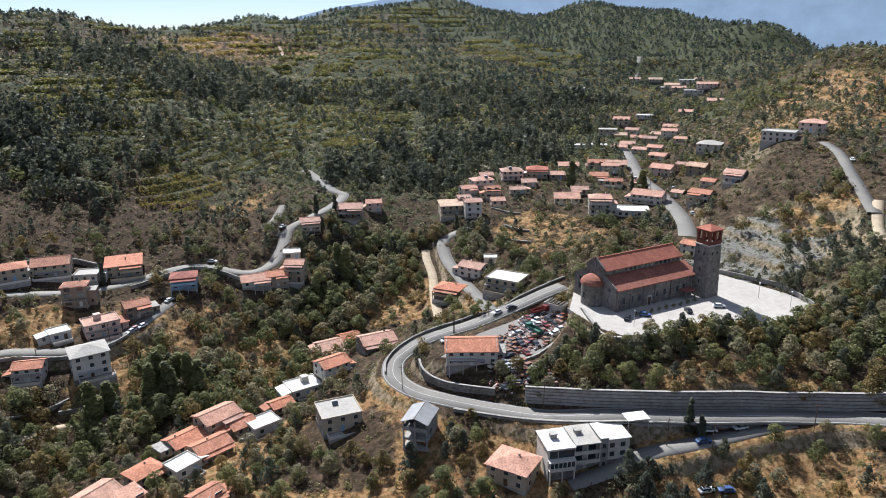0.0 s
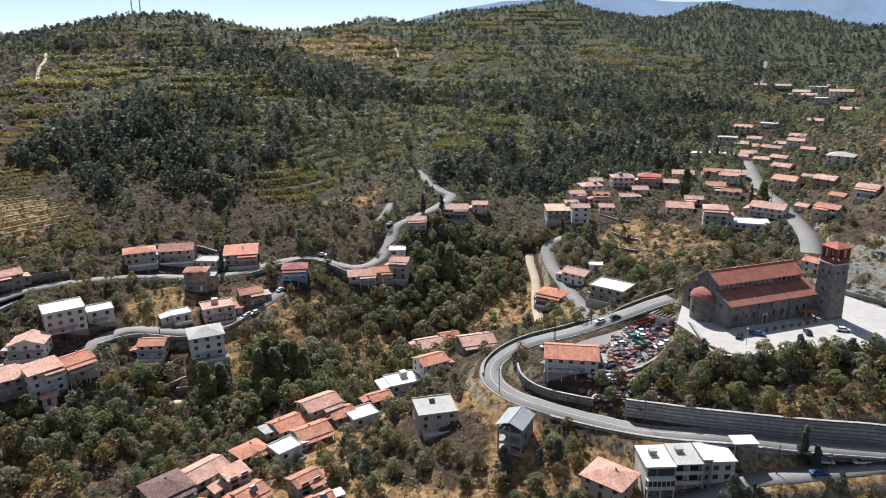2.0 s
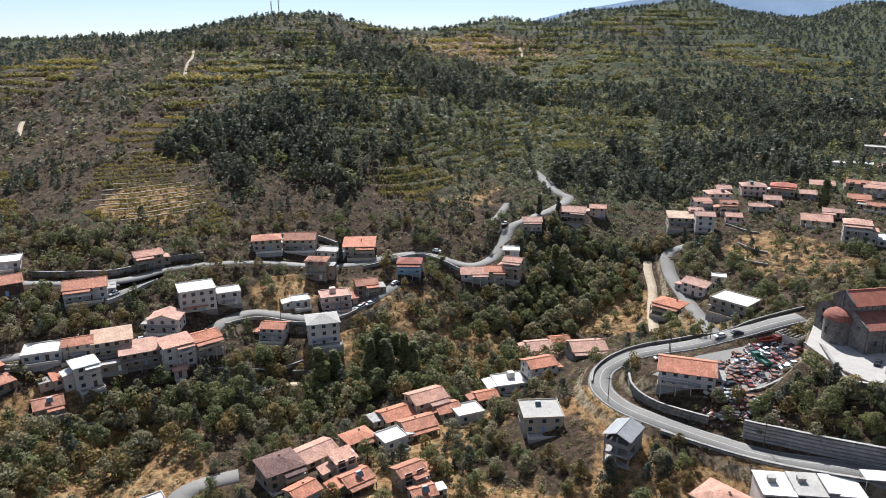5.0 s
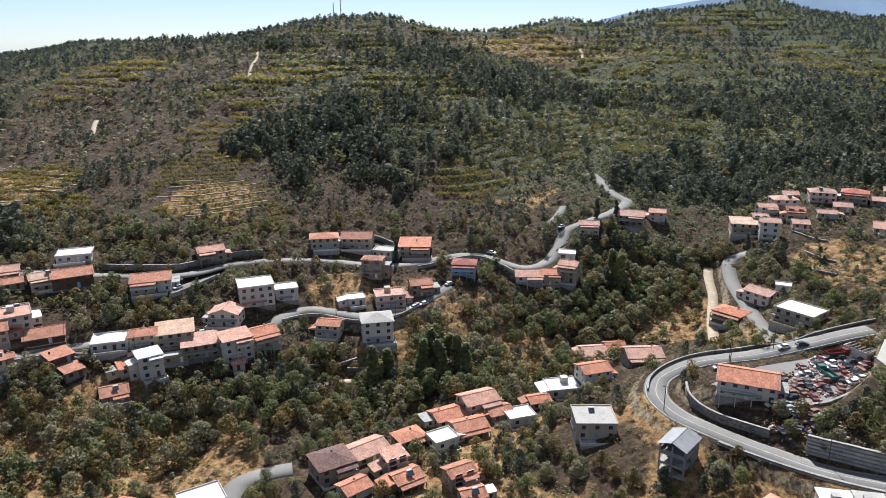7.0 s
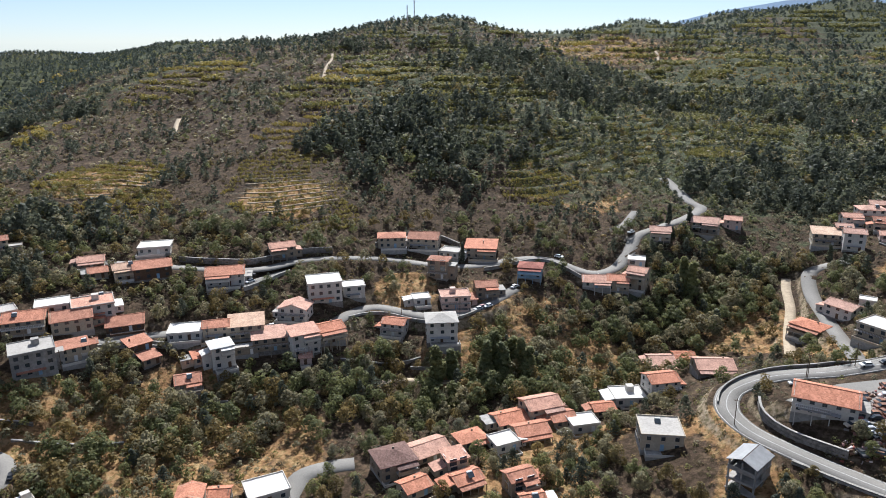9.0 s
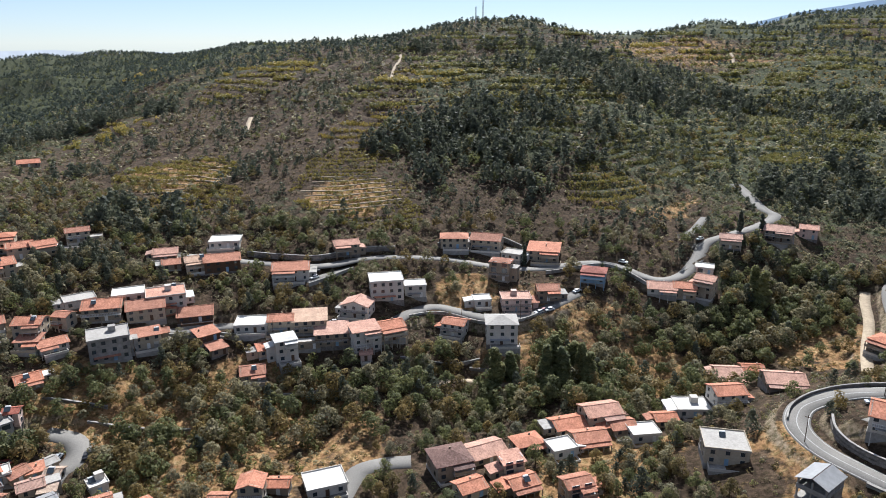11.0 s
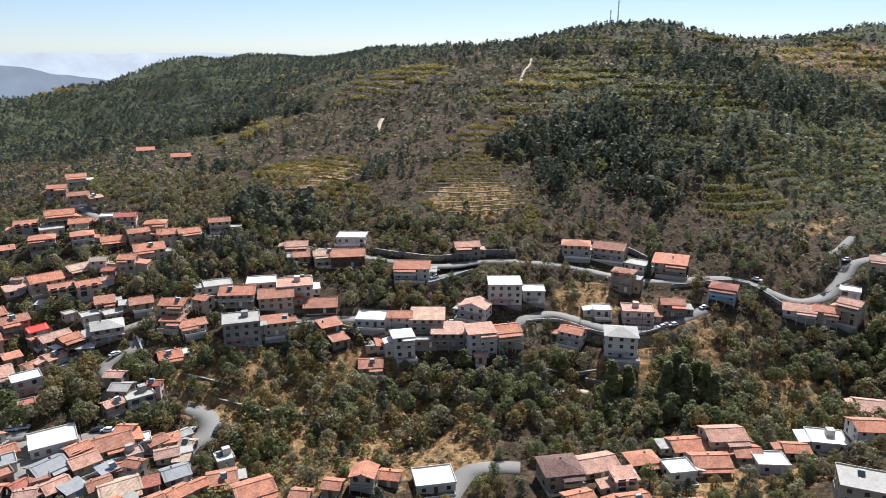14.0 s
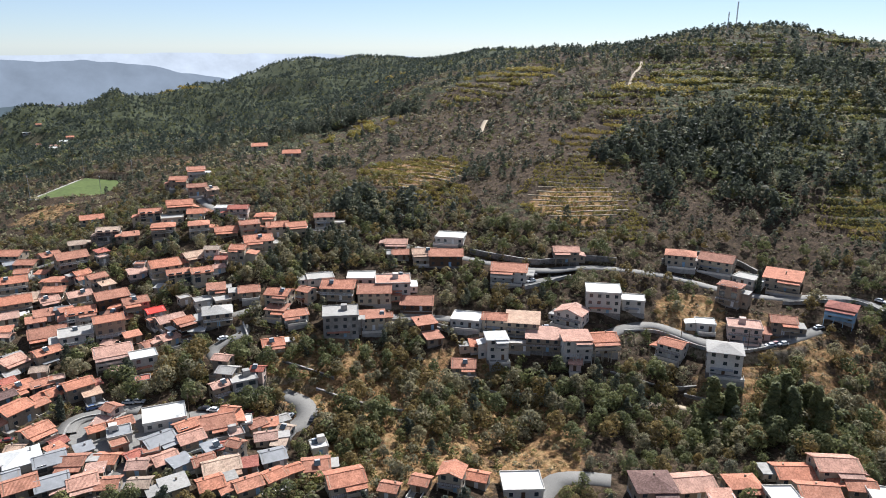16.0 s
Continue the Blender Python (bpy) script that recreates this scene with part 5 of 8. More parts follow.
house(-1048.1, 159.6, 96, 8.5, 7.7, 1, "cream", "gable", "whiteroof", 257, True)
house(-1361.6, 226.4, 101, 8.2, 6.5, 1, "white", "flat", "rose", 258, True)
house(-1067.8, 163.0, 97, 7.9, 7.1, 1, "cream", "gable", "rose", 259, True)
house(-1157.4, 160.2, 76, 10.3, 9.1, 1, "cream", "flat", "orange", 260, True)
house(-1111.3, 183.3, 71, 9.6, 8.1, 1, "beige", "gable", "whiteroof", 261, True)
house(-1422.2, 241.4, 100, 8.5, 7.0, 1, "beige", "gable", "rose", 262, True)
house(-1058.0, 166.2, 63, 5.6, 4.9, 1, "beige", "flat", "orange", 263, True)
house(-1121.7, 194.1, 78, 9.7, 8.6, 1, "beige", "gable", "orange", 264, True)
house(-1237.6, 155.8, 87, 11.4, 9.2, 1, "beige", "flat", "whiteroof", 265, True)
house(-1385.4, 213.8, 88, 10.2, 8.8, 1, "cream", "flat", "rose", 266, True)
house(-1251.5, 175.3, 88, 7.5, 6.6, 1, "beige", "gable", "orange", 267, True)
house(91.7, 432.8, -7, 8.7, 6.6, 1, "cream", "gable", "rose", 268, True)
house(101.1, 427.2, -13, 9.9, 7.6, 2, "white", "gable", "rose", 269, True)
house(90.0, 407.3, -12, 10.1, 8.9, 1, "cream", "gable", "orange", 270)
house(134.5, 483.1, -31, 9.7, 7.5, 1, "cream", "gable", "rose", 271, True)
house(132.3, 510.3, -15, 10.1, 9.2, 1, "beige", "gable", "rose", 272, True)
house(135.8, 549.2, -14, 10.9, 8.8, 1, "cream", "gable", "tan", 273, True)
house(150.3, 566.8, -25, 10.0, 8.4, 2, "white", "gable", "rose", 274, True)
house(165.5, 546.7, -27, 10.6, 8.5, 1, "cream", "gable", "rose", 275, True)
house(178.0, 558.6, -28, 10.8, 9.2, 1, "beige", "gable", "rose", 276, True)
house(151.9, 522.5, -26, 10.2, 7.7, 2, "cream", "gable", "rose", 277, True)
house(198.4, 587.4, -19, 10.9, 8.8, 1, "beige", "gable", "rose", 278, True)
house(256.4, 828.9, -17, 15.2, 11.5, 1, "white", "flat", "whiteroof", 279, True)
house(234.3, 888.3, -15, 13.2, 10.2, 1, "cream", "gable", "rose", 280, True)
house(261.0, 802.3, -18, 14.8, 11.5, 2, "cream", "gable", "rose", 281, True)
house(235.0, 623.5, -21, 12.7, 10.2, 1, "cream", "gable", "rose", 282, True)
house(302.4, 851.4, -20, 14.4, 11.4, 1, "white", "gable", "rose", 283, True)
house(452.1, 873.7, -27, 15.6, 11.5, 1, "white", "gable", "rose", 284, True)
house(96.2, 396.8, -14, 9.3, 6.9, 1, "cream", "gable", "orange", 285)
house(65.3, 406.5, -4, 8.7, 7.9, 1, "beige", "gable", "rose", 286)
house(47.2, 391.8, 1, 7.9, 8.0, 1, "cream", "gable", "rose", 287)
house(24.0, 405.2, 7, 7.3, 7.4, 1, "pink", "gable", "rose", 288)
house(111.7, 400.3, -36, 6.8, 6.9, 1, "beige", "gable", "rose", 289)
house(124.9, 370.1, -39, 5.9, 6.1, 1, "cream", "gable", "rose", 290)
house(73.3, 377.6, -6, 8.8, 6.8, 1, "cream", "gable", "rose", 291)
house(9.9, 370.4, 13, 6.9, 6.7, 2, "cream", "gable", "rose", 292)
house(140.1, 367.8, -41, 7.0, 6.7, 1, "cream", "gable", "orange", 293)
house(145.3, 424.8, -39, 7.7, 6.5, 1, "cream", "gable", "rose", 294, True)
house(-192.9, 79.2, 68, 4.4, 4.5, 1, "cream", "shed", "orange", 295)
house(-319.1, 75.9, 62, 4.3, 4.2, 1, "concrete", "flat", "orange", 296)
house(-291.6, 58.6, 49, 4.2, 4.3, 1, "beige", "shed", "orange", 297)
house(-248.0, 47.2, 89, 4.2, 4.2, 1, "cream", "gable", "rose", 298)
house(-218.0, 35.3, 51, 4.2, 4.3, 1, "beige", "shed", "rose", 299)
house(-279.2, 19.6, 106, 5.6, 5.5, 1, "stone", "gable", "greyroof", 300)
house(-304.4, 42.6, 92, 4.7, 4.3, 1, "stone", "shed", "orange", 301)
house(-264.6, 26.0, 69, 5.2, 5.1, 1, "beige", "gable", "tan", 302)
house(-273.6, 93.3, 71, 6.8, 7.1, 1, "cream", "shed", "orange", 303)
house(-380.3, 32.1, 95, 4.9, 4.6, 1, "cream", "gable", "sheet", 304)
house(-199.7, 8.8, 87, 4.2, 4.2, 1, "cream", "gable", "sheet", 305)
house(-334.5, 54.7, 101, 6.3, 6.4, 1, "stone", "gable", "orange", 306)
house(-205.2, 27.7, 92, 4.3, 4.2, 1, "concrete", "shed", "sheet", 307)
house(-192.6, 28.0, 67, 4.5, 4.2, 1, "beige", "shed", "rose", 308)
house(-194.9, 83.8, 87, 4.2, 4.2, 1, "beige", "gable", "greyroof", 309)
house(-329.5, 53.6, 106, 4.2, 4.2, 1, "white", "gable", "orange", 310)
house(-187.7, 82.0, 36, 4.2, 4.2, 1, "concrete", "gable", "tan", 311)
house(-235.9, 52.7, 77, 4.4, 4.2, 1, "concrete", "flat", "red", 312)
house(-353.1, 41.8, 53, 4.6, 4.4, 1, "concrete", "shed", "orange", 313)
house(-214.0, 12.1, 57, 4.4, 4.2, 1, "stone", "gable", "tan", 314)
house(-261.6, 15.5, 107, 4.4, 4.5, 1, "cream", "gable", "red", 315)
house(-288.8, 56.5, 49, 4.2, 4.2, 1, "beige", "gable", "orange", 316)
house(-266.4, 17.3, 106, 4.2, 4.2, 1, "beige", "gable", "greyroof", 317)
house(-304.5, 31.2, 84, 6.4, 5.8, 1, "concrete", "shed", "orange", 318)
house(-292.9, 77.0, 45, 4.2, 4.2, 1, "cream", "shed", "greyroof", 319)
house(-298.5, 20.2, 56, 4.2, 4.2, 1, "stone", "gable", "rose", 320)
house(-267.5, 49.8, 49, 4.3, 4.2, 1, "stone", "gable", "rose", 321)
house(-194.5, 38.3, 99, 4.2, 4.2, 1, "concrete", "gable", "red", 322)
house(-304.3, 20.2, 71, 5.6, 4.9, 1, "beige", "shed", "orange", 323)
house(-304.3, 90.9, 58, 4.2, 4.2, 1, "stone", "shed", "orange", 324)
house(-190.9, 67.1, 81, 4.2, 4.2, 1, "concrete", "flat", "rose", 325)
house(-348.3, 66.6, 104, 4.8, 5.0, 1, "beige", "shed", "red", 326)
house(-173.1, 64.0, 70, 4.2, 4.2, 1, "stone", "shed", "red", 327)
house(-182.1, 77.2, 52, 4.2, 4.2, 1, "stone", "shed", "tan", 328)
house(-254.1, 29.6, 83, 4.4, 4.2, 1, "cream", "flat", "rose", 329)
house(-201.5, 36.3, 90, 4.4, 4.2, 1, "beige", "flat", "orange", 330)
house(-288.6, 100.0, 81, 5.1, 4.7, 1, "white", "gable", "rose", 331)
house(-341.7, 65.5, 104, 4.2, 4.2, 1, "concrete", "flat", "rose", 332)
house(-252.8, 77.9, 58, 5.4, 4.9, 1, "stone", "shed", "greyroof", 333)
house(-360.2, 35.1, 69, 5.8, 6.0, 1, "white", "gable", "orange", 334)
house(-276.8, 81.0, 94, 4.2, 4.2, 1, "cream", "flat", "greyroof", 335)
house(-294.3, 104.0, 56, 5.1, 5.0, 1, "stone", "gable", "red", 336)
house(-271.0, 66.9, 96, 4.2, 4.4, 1, "stone", "flat", "orange", 337)
house(-308.1, 41.4, 67, 4.2, 4.2, 1, "white", "gable", "sheet", 338)
house(-194.0, 43.2, 77, 4.5, 4.4, 1, "stone", "flat", "orange", 339)
house(-208.7, 21.2, 109, 4.2, 4.2, 1, "white", "shed", "orange", 340)
house(-237.0, 36.8, 91, 5.0, 4.4, 1, "stone", "shed", "tan", 341)
house(101.9, 280.1, -40, 7.0, 6.6, 2, "white", "gable", "orange", 342)
house(20.4, 306.2, -4, 5.6, 4.9, 1, "white", "flat", "whiteroof", 343)

def apartment_block(x, y, turn):
    """Long white block above the lower street: glazed bay, two loggia floors, a grey stair tower and an end wing."""
    z = ground_at(x, y - 5)
    top = tagged(new("apartment_block"), "long white three-storey apartment block with balconies and flat roof", "building")
    top.matrix_basis = pose(x, y, z, 0, 0, turn)
    for hx, hr in ((-7, 7), (0, 7), (7, 7)):
        HOUSE_SPOTS.append((x + hx * math.cos(radians(turn)), y + hx * math.sin(radians(turn)), hr))
    wing = part("bay_wing", box_bm(-11.5, -4.2, -4.6, 4.6, -3, 8.0), M["white"], top)
    part("roof", box_bm(-11.9, -4.0, -5.2, 4.9, 8.0, 8.3, 0.04), M["whiteroof"], wing)
    part("canopy", box_bm(-11.7, -4.3, -6.4, -4.6, 4.95, 5.2), M["white"], wing)
    part("bay_floor", box_bm(-11.5, -4.4, -6.2, -4.6, 2.2, 2.45), M["white"], wing)
    part("bay_parapet", box_bm(-11.5, -4.4, -6.2, -6.08, 2.45, 3.25), M["white"], wing)
    for k in range(7):
        px = -11.45 + k * 1.14
        part("mullion", box_bm(px, px + 0.14, -6.2, -6.06, 3.25, 4.95), M["whitewood"], wing)
    part("bay_glass", box_bm(-11.3, -4.6, -6.12, -6.09, 3.25, 4.95), M["glass"], wing)
    for px in (-11.3, -8.0, -4.7):
        part("post", box_bm(px - 0.15, px + 0.15, -6.15, -5.85, -3, 2.2), M["white"], wing)
    for px in (-10, -7.6, -5.4):
        share("window", WINDOWS[2], wing, pose(px, -4.61, 5.35))
    part("plinth", box_bm(-11.4, -4.3, -4.75, -4.6, -3, 2.0), M["stone"], wing)
    middle = part("loggia_wing", box_bm(-4.2, 3.0, -3.0, 4.6, -3, 8.3), M["white"], top)
    part("roof", box_bm(-4.0, 3.2, -4.9, 4.9, 8.3, 8.6, 0.04), M["greyroof"], middle)
    for lz in (2.5, 5.3):
        bal = part("balcony", box_bm(-4.2, 3.0, -4.6, -3.0, lz, lz + 0.22), M["white"], middle)
        part("parapet", box_bm(-4.2, 3.0, -4.6, -4.46, lz + 0.22, lz + 1.05), M["white"], bal)
        for px in (-4.1, -0.6, 2.85):
            part("post", box_bm(px - 0.12, px + 0.12, -4.58, -4.34, lz + 1.05, lz + 2.9), M["white"], bal)
        for px in (-2.6, 1.2):
            share("window", WINDOWS[2], middle, pose(px, -3.01, lz + 0.3))
    for px in (-2.4, 1.1):
        part("garage_door", box_bm(px - 1.3, px + 1.3, -3.1, -3.0, -0.2, 2.3, 0.03), M["sheet"], middle)
    tower_part = part("stair_tower", box_bm(3.0, 5.2, -4.3, 3.0, -3, 9.4), M["concrete"], top)
    part("tower_slab", box_bm(2.8, 5.4, -4.7, 3.2, 9.4, 9.65), M["whiteroof"], tower_part)
    for lz in (1.0, 3.8, 6.4):
        share("window", WINDOWS[3], tower_part, pose(4.1, -4.31, lz))
    end = part("end_wing", box_bm(5.2, 11.5, -3.8, 4.6, -3, 8.4), M["white"], top)
    part("roof", box_bm(5.4, 11.9, -4.2, 5.0, 8.4, 8.65, 0.04), M["whiteroof"], end)
    part("plinth", box_bm(5.3, 11.6, -4.1, -3.8, -3, 2.3), M["stone"], end)
    for lz in (3.4, 6.0):
        for px in (6.6, 9.6):
            share("window", WINDOWS[1], end, pose(px, -3.81, lz))
        share("window", WINDOWS[0], end, pose(11.51, 0.5, lz, 0, 0, 90))
    for px, py in ((-8.5, 0.5), (-1.5, 1.0)):
        stack = part("roof_tank", box_bm(px - 0.9, px + 0.9, py - 0.8, py + 0.8, 8.25, 9.6, 0.06), M["concrete"], top)
        part("tank_lid", box_bm(px - 1.0, px + 1.0, py - 0.9, py + 0.9, 9.6, 9.75), M["greyroof"], stack)
    shelter = tagged(new("shelter"), "low white flat canopy on slim posts beside the block", "shelter")
    q = top.matrix_basis @ Vector((15.5, 1.5, 0))
    shelter.matrix_basis = pose(q.x, q.y, ground_at(q.x, q.y), 0, 0, turn)
    part("roof", box_bm(-3.2, 3.2, -2.2, 2.2, 2.7, 2.85, 0.03), M["whiteroof"], shelter)
    for px in (-2.9, 2.9):
        for py in (-1.9, 1.9):
            part("post", box_bm(px - 0.07, px + 0.07, py - 0.07, py + 0.07, -1.2, 2.7), M["metal"], shelter)


def frame_building(x, y, turn, z):
    """An unfinished concrete frame on a steep slope, open to the front, under a pale gabled sheet roof."""
    top = tagged(new("unfinished_building"), "open unfinished concrete frame building with pale sheet gable roof", "building")
    top.matrix_basis = pose(x, y, z, 0, 0, turn)
    HOUSE_SPOTS.append((x, y, 6.5))
    hw, hd = 3.6, 4.6
    for lz in (0.0, 2.9, 5.8):
        part("floor_slab", box_bm(-hw - 0.2, hw + 0.2, -hd - 0.3, hd, lz - 0.25, lz), M["concrete"], top)
    for px in (-hw + 0.2, 0.0, hw - 0.2):
        for py in (-hd + 0.2, 0.3, hd - 0.3):
            part("column", box_bm(px - 0.2, px + 0.2, py - 0.2, py + 0.2, -4.5, 8.4), M["concrete"], top)
    part("back_wall", box_bm(-hw, hw, hd - 0.2, hd, -3, 8.3), M["concrete"], top)
    for e in (-1, 1):
        part("side_wall", box_bm(min(e * hw, e * (hw - 0.18)), max(e * hw, e * (hw - 0.18)), -0.2, hd - 0.2, -3, 8.3), M["concrete"], top)
        part("side_parapet", box_bm(min(e * hw, e * (hw - 0.18)), max(e * hw, e * (hw - 0.18)), -hd, -0.2, 5.8, 6.8), M["concrete"], top)
        bm = bmesh.new()
        pts = [(e * (hw + 0.5), -hd - 0.6, 8.25), (e * 0.12, -hd - 0.6, 9.75), (e * 0.12, hd + 0.4, 9.75), (e * (hw + 0.5), hd + 0.4, 8.25)]
        slab(bm, pts if e < 0 else pts[::-1], 0.14)
        part("roof_sheet", bm, M["sheet"], top, "pale blue-grey roof sheet")
    part("ridge_gap", box_bm(-0.25, 0.25, -hd - 0.5, hd + 0.3, 9.35, 9.6), M["wood"], top)
    part("front_parapet", box_bm(-hw, hw, -hd - 0.3, -hd - 0.15, 5.8, 6.8), M["concrete"], top)
    part("front_parapet", box_bm(-hw, hw, -hd - 0.3, -hd - 0.15, 2.9, 3.3), M["concrete"], top)


def wall_line(name, label, pts, up, down, thick, courses):
    """A wall along a line on the plan: courses of concrete or stone, each set back a little, under a coping."""
    q = line_points(pts, 2.5)
    n = len(q)
    if n < 2:
        return
    z = smooth(height(q[:, 0], q[:, 1]), 5)
    d = np.gradient(q, axis=0)
    d /= np.hypot(d[:, 0], d[:, 1])[:, None] + 1e-9
    nrm = np.stack([-d[:, 1], d[:, 0]], 1)
    top = new(name)
    top.matrix_basis = pose(float(q[0, 0]), float(q[0, 1]), float(z[0]))
    tagged(top, label, "wall", kind="structure")
    total = up + down
    for k in range(courses + 1):
        cope = k == courses
        z0 = -down + total * k / courses if not cope else up
        z1 = z0 + (total / courses - (0.34 if courses > 2 else 0.12) if not cope else 0.18)
        t = thick * (0.5 + 0.06 * (k % 2)) if not cope else thick * 0.68
        bm = bmesh.new()
        ring = []
        for i in range(n):
            c = q[i] - q[0]
            zz = float(z[i] - z[0])
            a, b = c + nrm[i] * t, c - nrm[i] * t
            ring.append([bm.verts.new((*a, zz + z0)), bm.verts.new((*a, zz + z1)), bm.verts.new((*b, zz + z1)), bm.verts.new((*b, zz + z0))])
        for i in range(n - 1):
            for j in range(4):
                bm.faces.new((ring[i][j], ring[i + 1][j], ring[i + 1][(j + 1) % 4], ring[i][(j + 1) % 4]))
        bm.faces.new(ring[0])
        bm.faces.new(ring[-1][::-1])
        part("coping" if cope else "course", bm, M["dirt"] if "vine" in label else (M["concrete"] if "stone" not in label or cope else M["stone"]), top)
    bm = bmesh.new()
    ring = []
    t = thick * 0.16
    for i in range(n):
        c = q[i] - q[0]
        zz = float(z[i] - z[0])
        a, b = c + nrm[i] * t, c - nrm[i] * t
        ring.append([bm.verts.new((*a, zz - down)), bm.verts.new((*a, zz + up)), bm.verts.new((*b, zz + up)), bm.verts.new((*b, zz - down))])
    for i in range(n - 1):
        for j in range(4):
            bm.faces.new((ring[i][j], ring[i + 1][j], ring[i + 1][(j + 1) % 4], ring[i][(j + 1) % 4]))
    part("core", bm, M["stone"], top)


apartment_block(36.5, 166.5, 11)
frame_building(-7.7, 177.4, -18, ground_at(-7.7, 177.4) - 0.6)

# ---- retaining walls ----
wall_line("road_wall", "tall banded concrete retaining wall above the road", [(123.6, 170.0), (110.6, 173.6), (96.3, 176.1), (72.6, 176.3), (50.6, 179.9), (34.4, 183.9), (21.6, 187.7)], 5.3, 1.0, 0.6, 6)
wall_line("embankment_wall", "grey banded concrete wall holding up the road", [(84.8, 169.2), (71.1, 171.3), (55.5, 171.1), (40.3, 172.7), (25.2, 176.6), (12.7, 180.6), (1.4, 184.4)], 0.7, 4.5, 0.6, 4)
wall_line("bend_wall", "grey stone wall on the inside of the bend", [(-9.0, 210.3), (-7.0, 203.3), (-0.2, 196.8), (10.1, 192.5), (16.0, 190.8)], 2.6, 1.0, 0.5, 3)
wall_line("yard_wall", "grey rubble wall holding up the scrap yard", [(14.5, 202.9), (22.3, 203.6), (28.9, 206.5), (35.9, 211.5)], 0.5, 6.0, 0.6, 4)
wall_line("terrace_wall", "rough grey stone wall below the church yard", [(40.8, 246.9), (44.7, 242.8), (48.0, 206.7), (54.7, 200.4)], 1.0, 6.0, 0.7, 4)
wall_line("boundary_wall", "pale low concrete wall behind the church yard", [(103.2, 262.2), (115.0, 250.6), (123.2, 237.8), (125.4, 211.0)], 1.7, 1.5, 0.4, 2)
wall_line("parapet_wall", "low pale stone parapet along the road edge", [(47.5, 266.1), (30.5, 254.5), (12.8, 246.2), (-6.2, 238.7), (-15.7, 229.9), (-20.3, 218.8), (-20.0, 207.6)], 0.9, 1.0, 0.35, 1)
wall_line("hillside_wall", "grey stone wall cut into the hillside above the road", [(-237.4, 197.9), (-221.3, 206.1), (-208.5, 214.8), (-201.0, 230.6), (-190.4, 244.0)], 2.4, 1.0, 0.5, 3)
wall_line("hillside_wall", "grey stone wall cut into the hillside above the road", [(-179.1, 260.4), (-177.8, 272.8), (-171.6, 280.6), (-159.9, 287.1), (-147.3, 285.9)], 2.2, 1.5, 0.5, 3)
wall_line("hillside_wall", "long grey concrete wall below the upper road", [(-129.2, 272.3), (-117.4, 283.6), (-106.6, 291.7), (-87.8, 288.1), (-79.9, 292.4)], 1.2, 3.0, 0.5, 3)
wall_line("street_wall", "low pale wall along the village street", [(-156.8, 207.9), (-149.2, 219.8), (-130.6, 223.0), (-120.6, 232.5), (-114.5, 251.9)], 0.8, 2.2, 0.4, 2)
wall_line("street_wall", "low pale wall along the village street", [(-217.1, 140.6), (-206.1, 153.1), (-194.4, 161.4)], 0.8, 2.0, 0.4, 2)
wall_line("ramp_wall", "white plastered ramp wall beside the upper road", [(-198.0, 194.9), (-194.9, 205.8), (-192.9, 218.6)], 1.2, 1.5, 0.4, 1)
wall_line("square_wall", "pale curved wall round the village square", [(-218.6, 24.5), (-225.5, 27.8), (-227.3, 33.0), (-225.1, 38.4), (-221.6, 41.8)], 1.0, 2.0, 0.4, 2)
wall_line("lane_wall", "grey retaining wall along the old lane", [(-247.9, 93.6), (-238.7, 91.5), (-232.1, 89.4)], 1.2, 2.0, 0.4, 2)
wall_line("lane_wall", "grey retaining wall along the old lane", [(-232.3, 77.4), (-224.3, 77.3), (-219.5, 81.3)], 1.2, 2.0, 0.4, 2)
wall_line("garden_wall", "pale stone terrace wall in the orchards", [(-147.1, 188.9), (-136.7, 198.3), (-124.4, 210.7)], 0.6, 2.5, 0.5, 2)
wall_line("garden_wall", "pale stone terrace wall in the orchards", [(-126.9, 204.7), (-118.1, 208.3), (-110.5, 214.9)], 0.6, 2.5, 0.5, 2)
wall_line("garden_wall", "pale stone terrace wall in the orchards", [(-173.3, 147.6), (-162.6, 159.5), (-149.1, 168.0)], 0.6, 2.0, 0.5, 2)
wall_line("garden_wall", "pale stone terrace wall in the orchards", [(-205.2, 101.9), (-190.7, 111.5), (-177.0, 120.9)], 0.6, 2.0, 0.5, 2)
wall_line("garden_wall", "pale stone terrace wall in the orchards", [(-220.7, 96.8), (-210.9, 105.1), (-202.9, 109.7)], 0.6, 2.0, 0.5, 2)
wall_line("garden_wall", "pale stone terrace wall in the orchards", [(24.4, 360.5), (32.7, 353.5), (41.2, 351.2)], 0.6, 2.0, 0.5, 2)
wall_line("field_wall", "dry stone terrace wall on the dry slope", [(28.8, 340.5), (35.3, 335.1), (43.2, 331.3)], 0.6, 2.2, 0.5, 2)
wall_line("field_wall", "dry stone terrace wall on the dry slope", [(25.1, 329.0), (32.5, 320.2), (40.0, 315.9)], 0.6, 2.2, 0.5, 2)
wall_line("street_wall", "pale wall below the terrace houses", [(-247.3, 125.1), (-237.1, 140.3), (-226.8, 155.6)], 0.8, 2.5, 0.4, 2)
wall_line("street_wall", "pale wall below the terrace houses", [(-215.8, 139.9), (-205.6, 151.6), (-193.4, 161.4)], 0.8, 2.2, 0.4, 2)

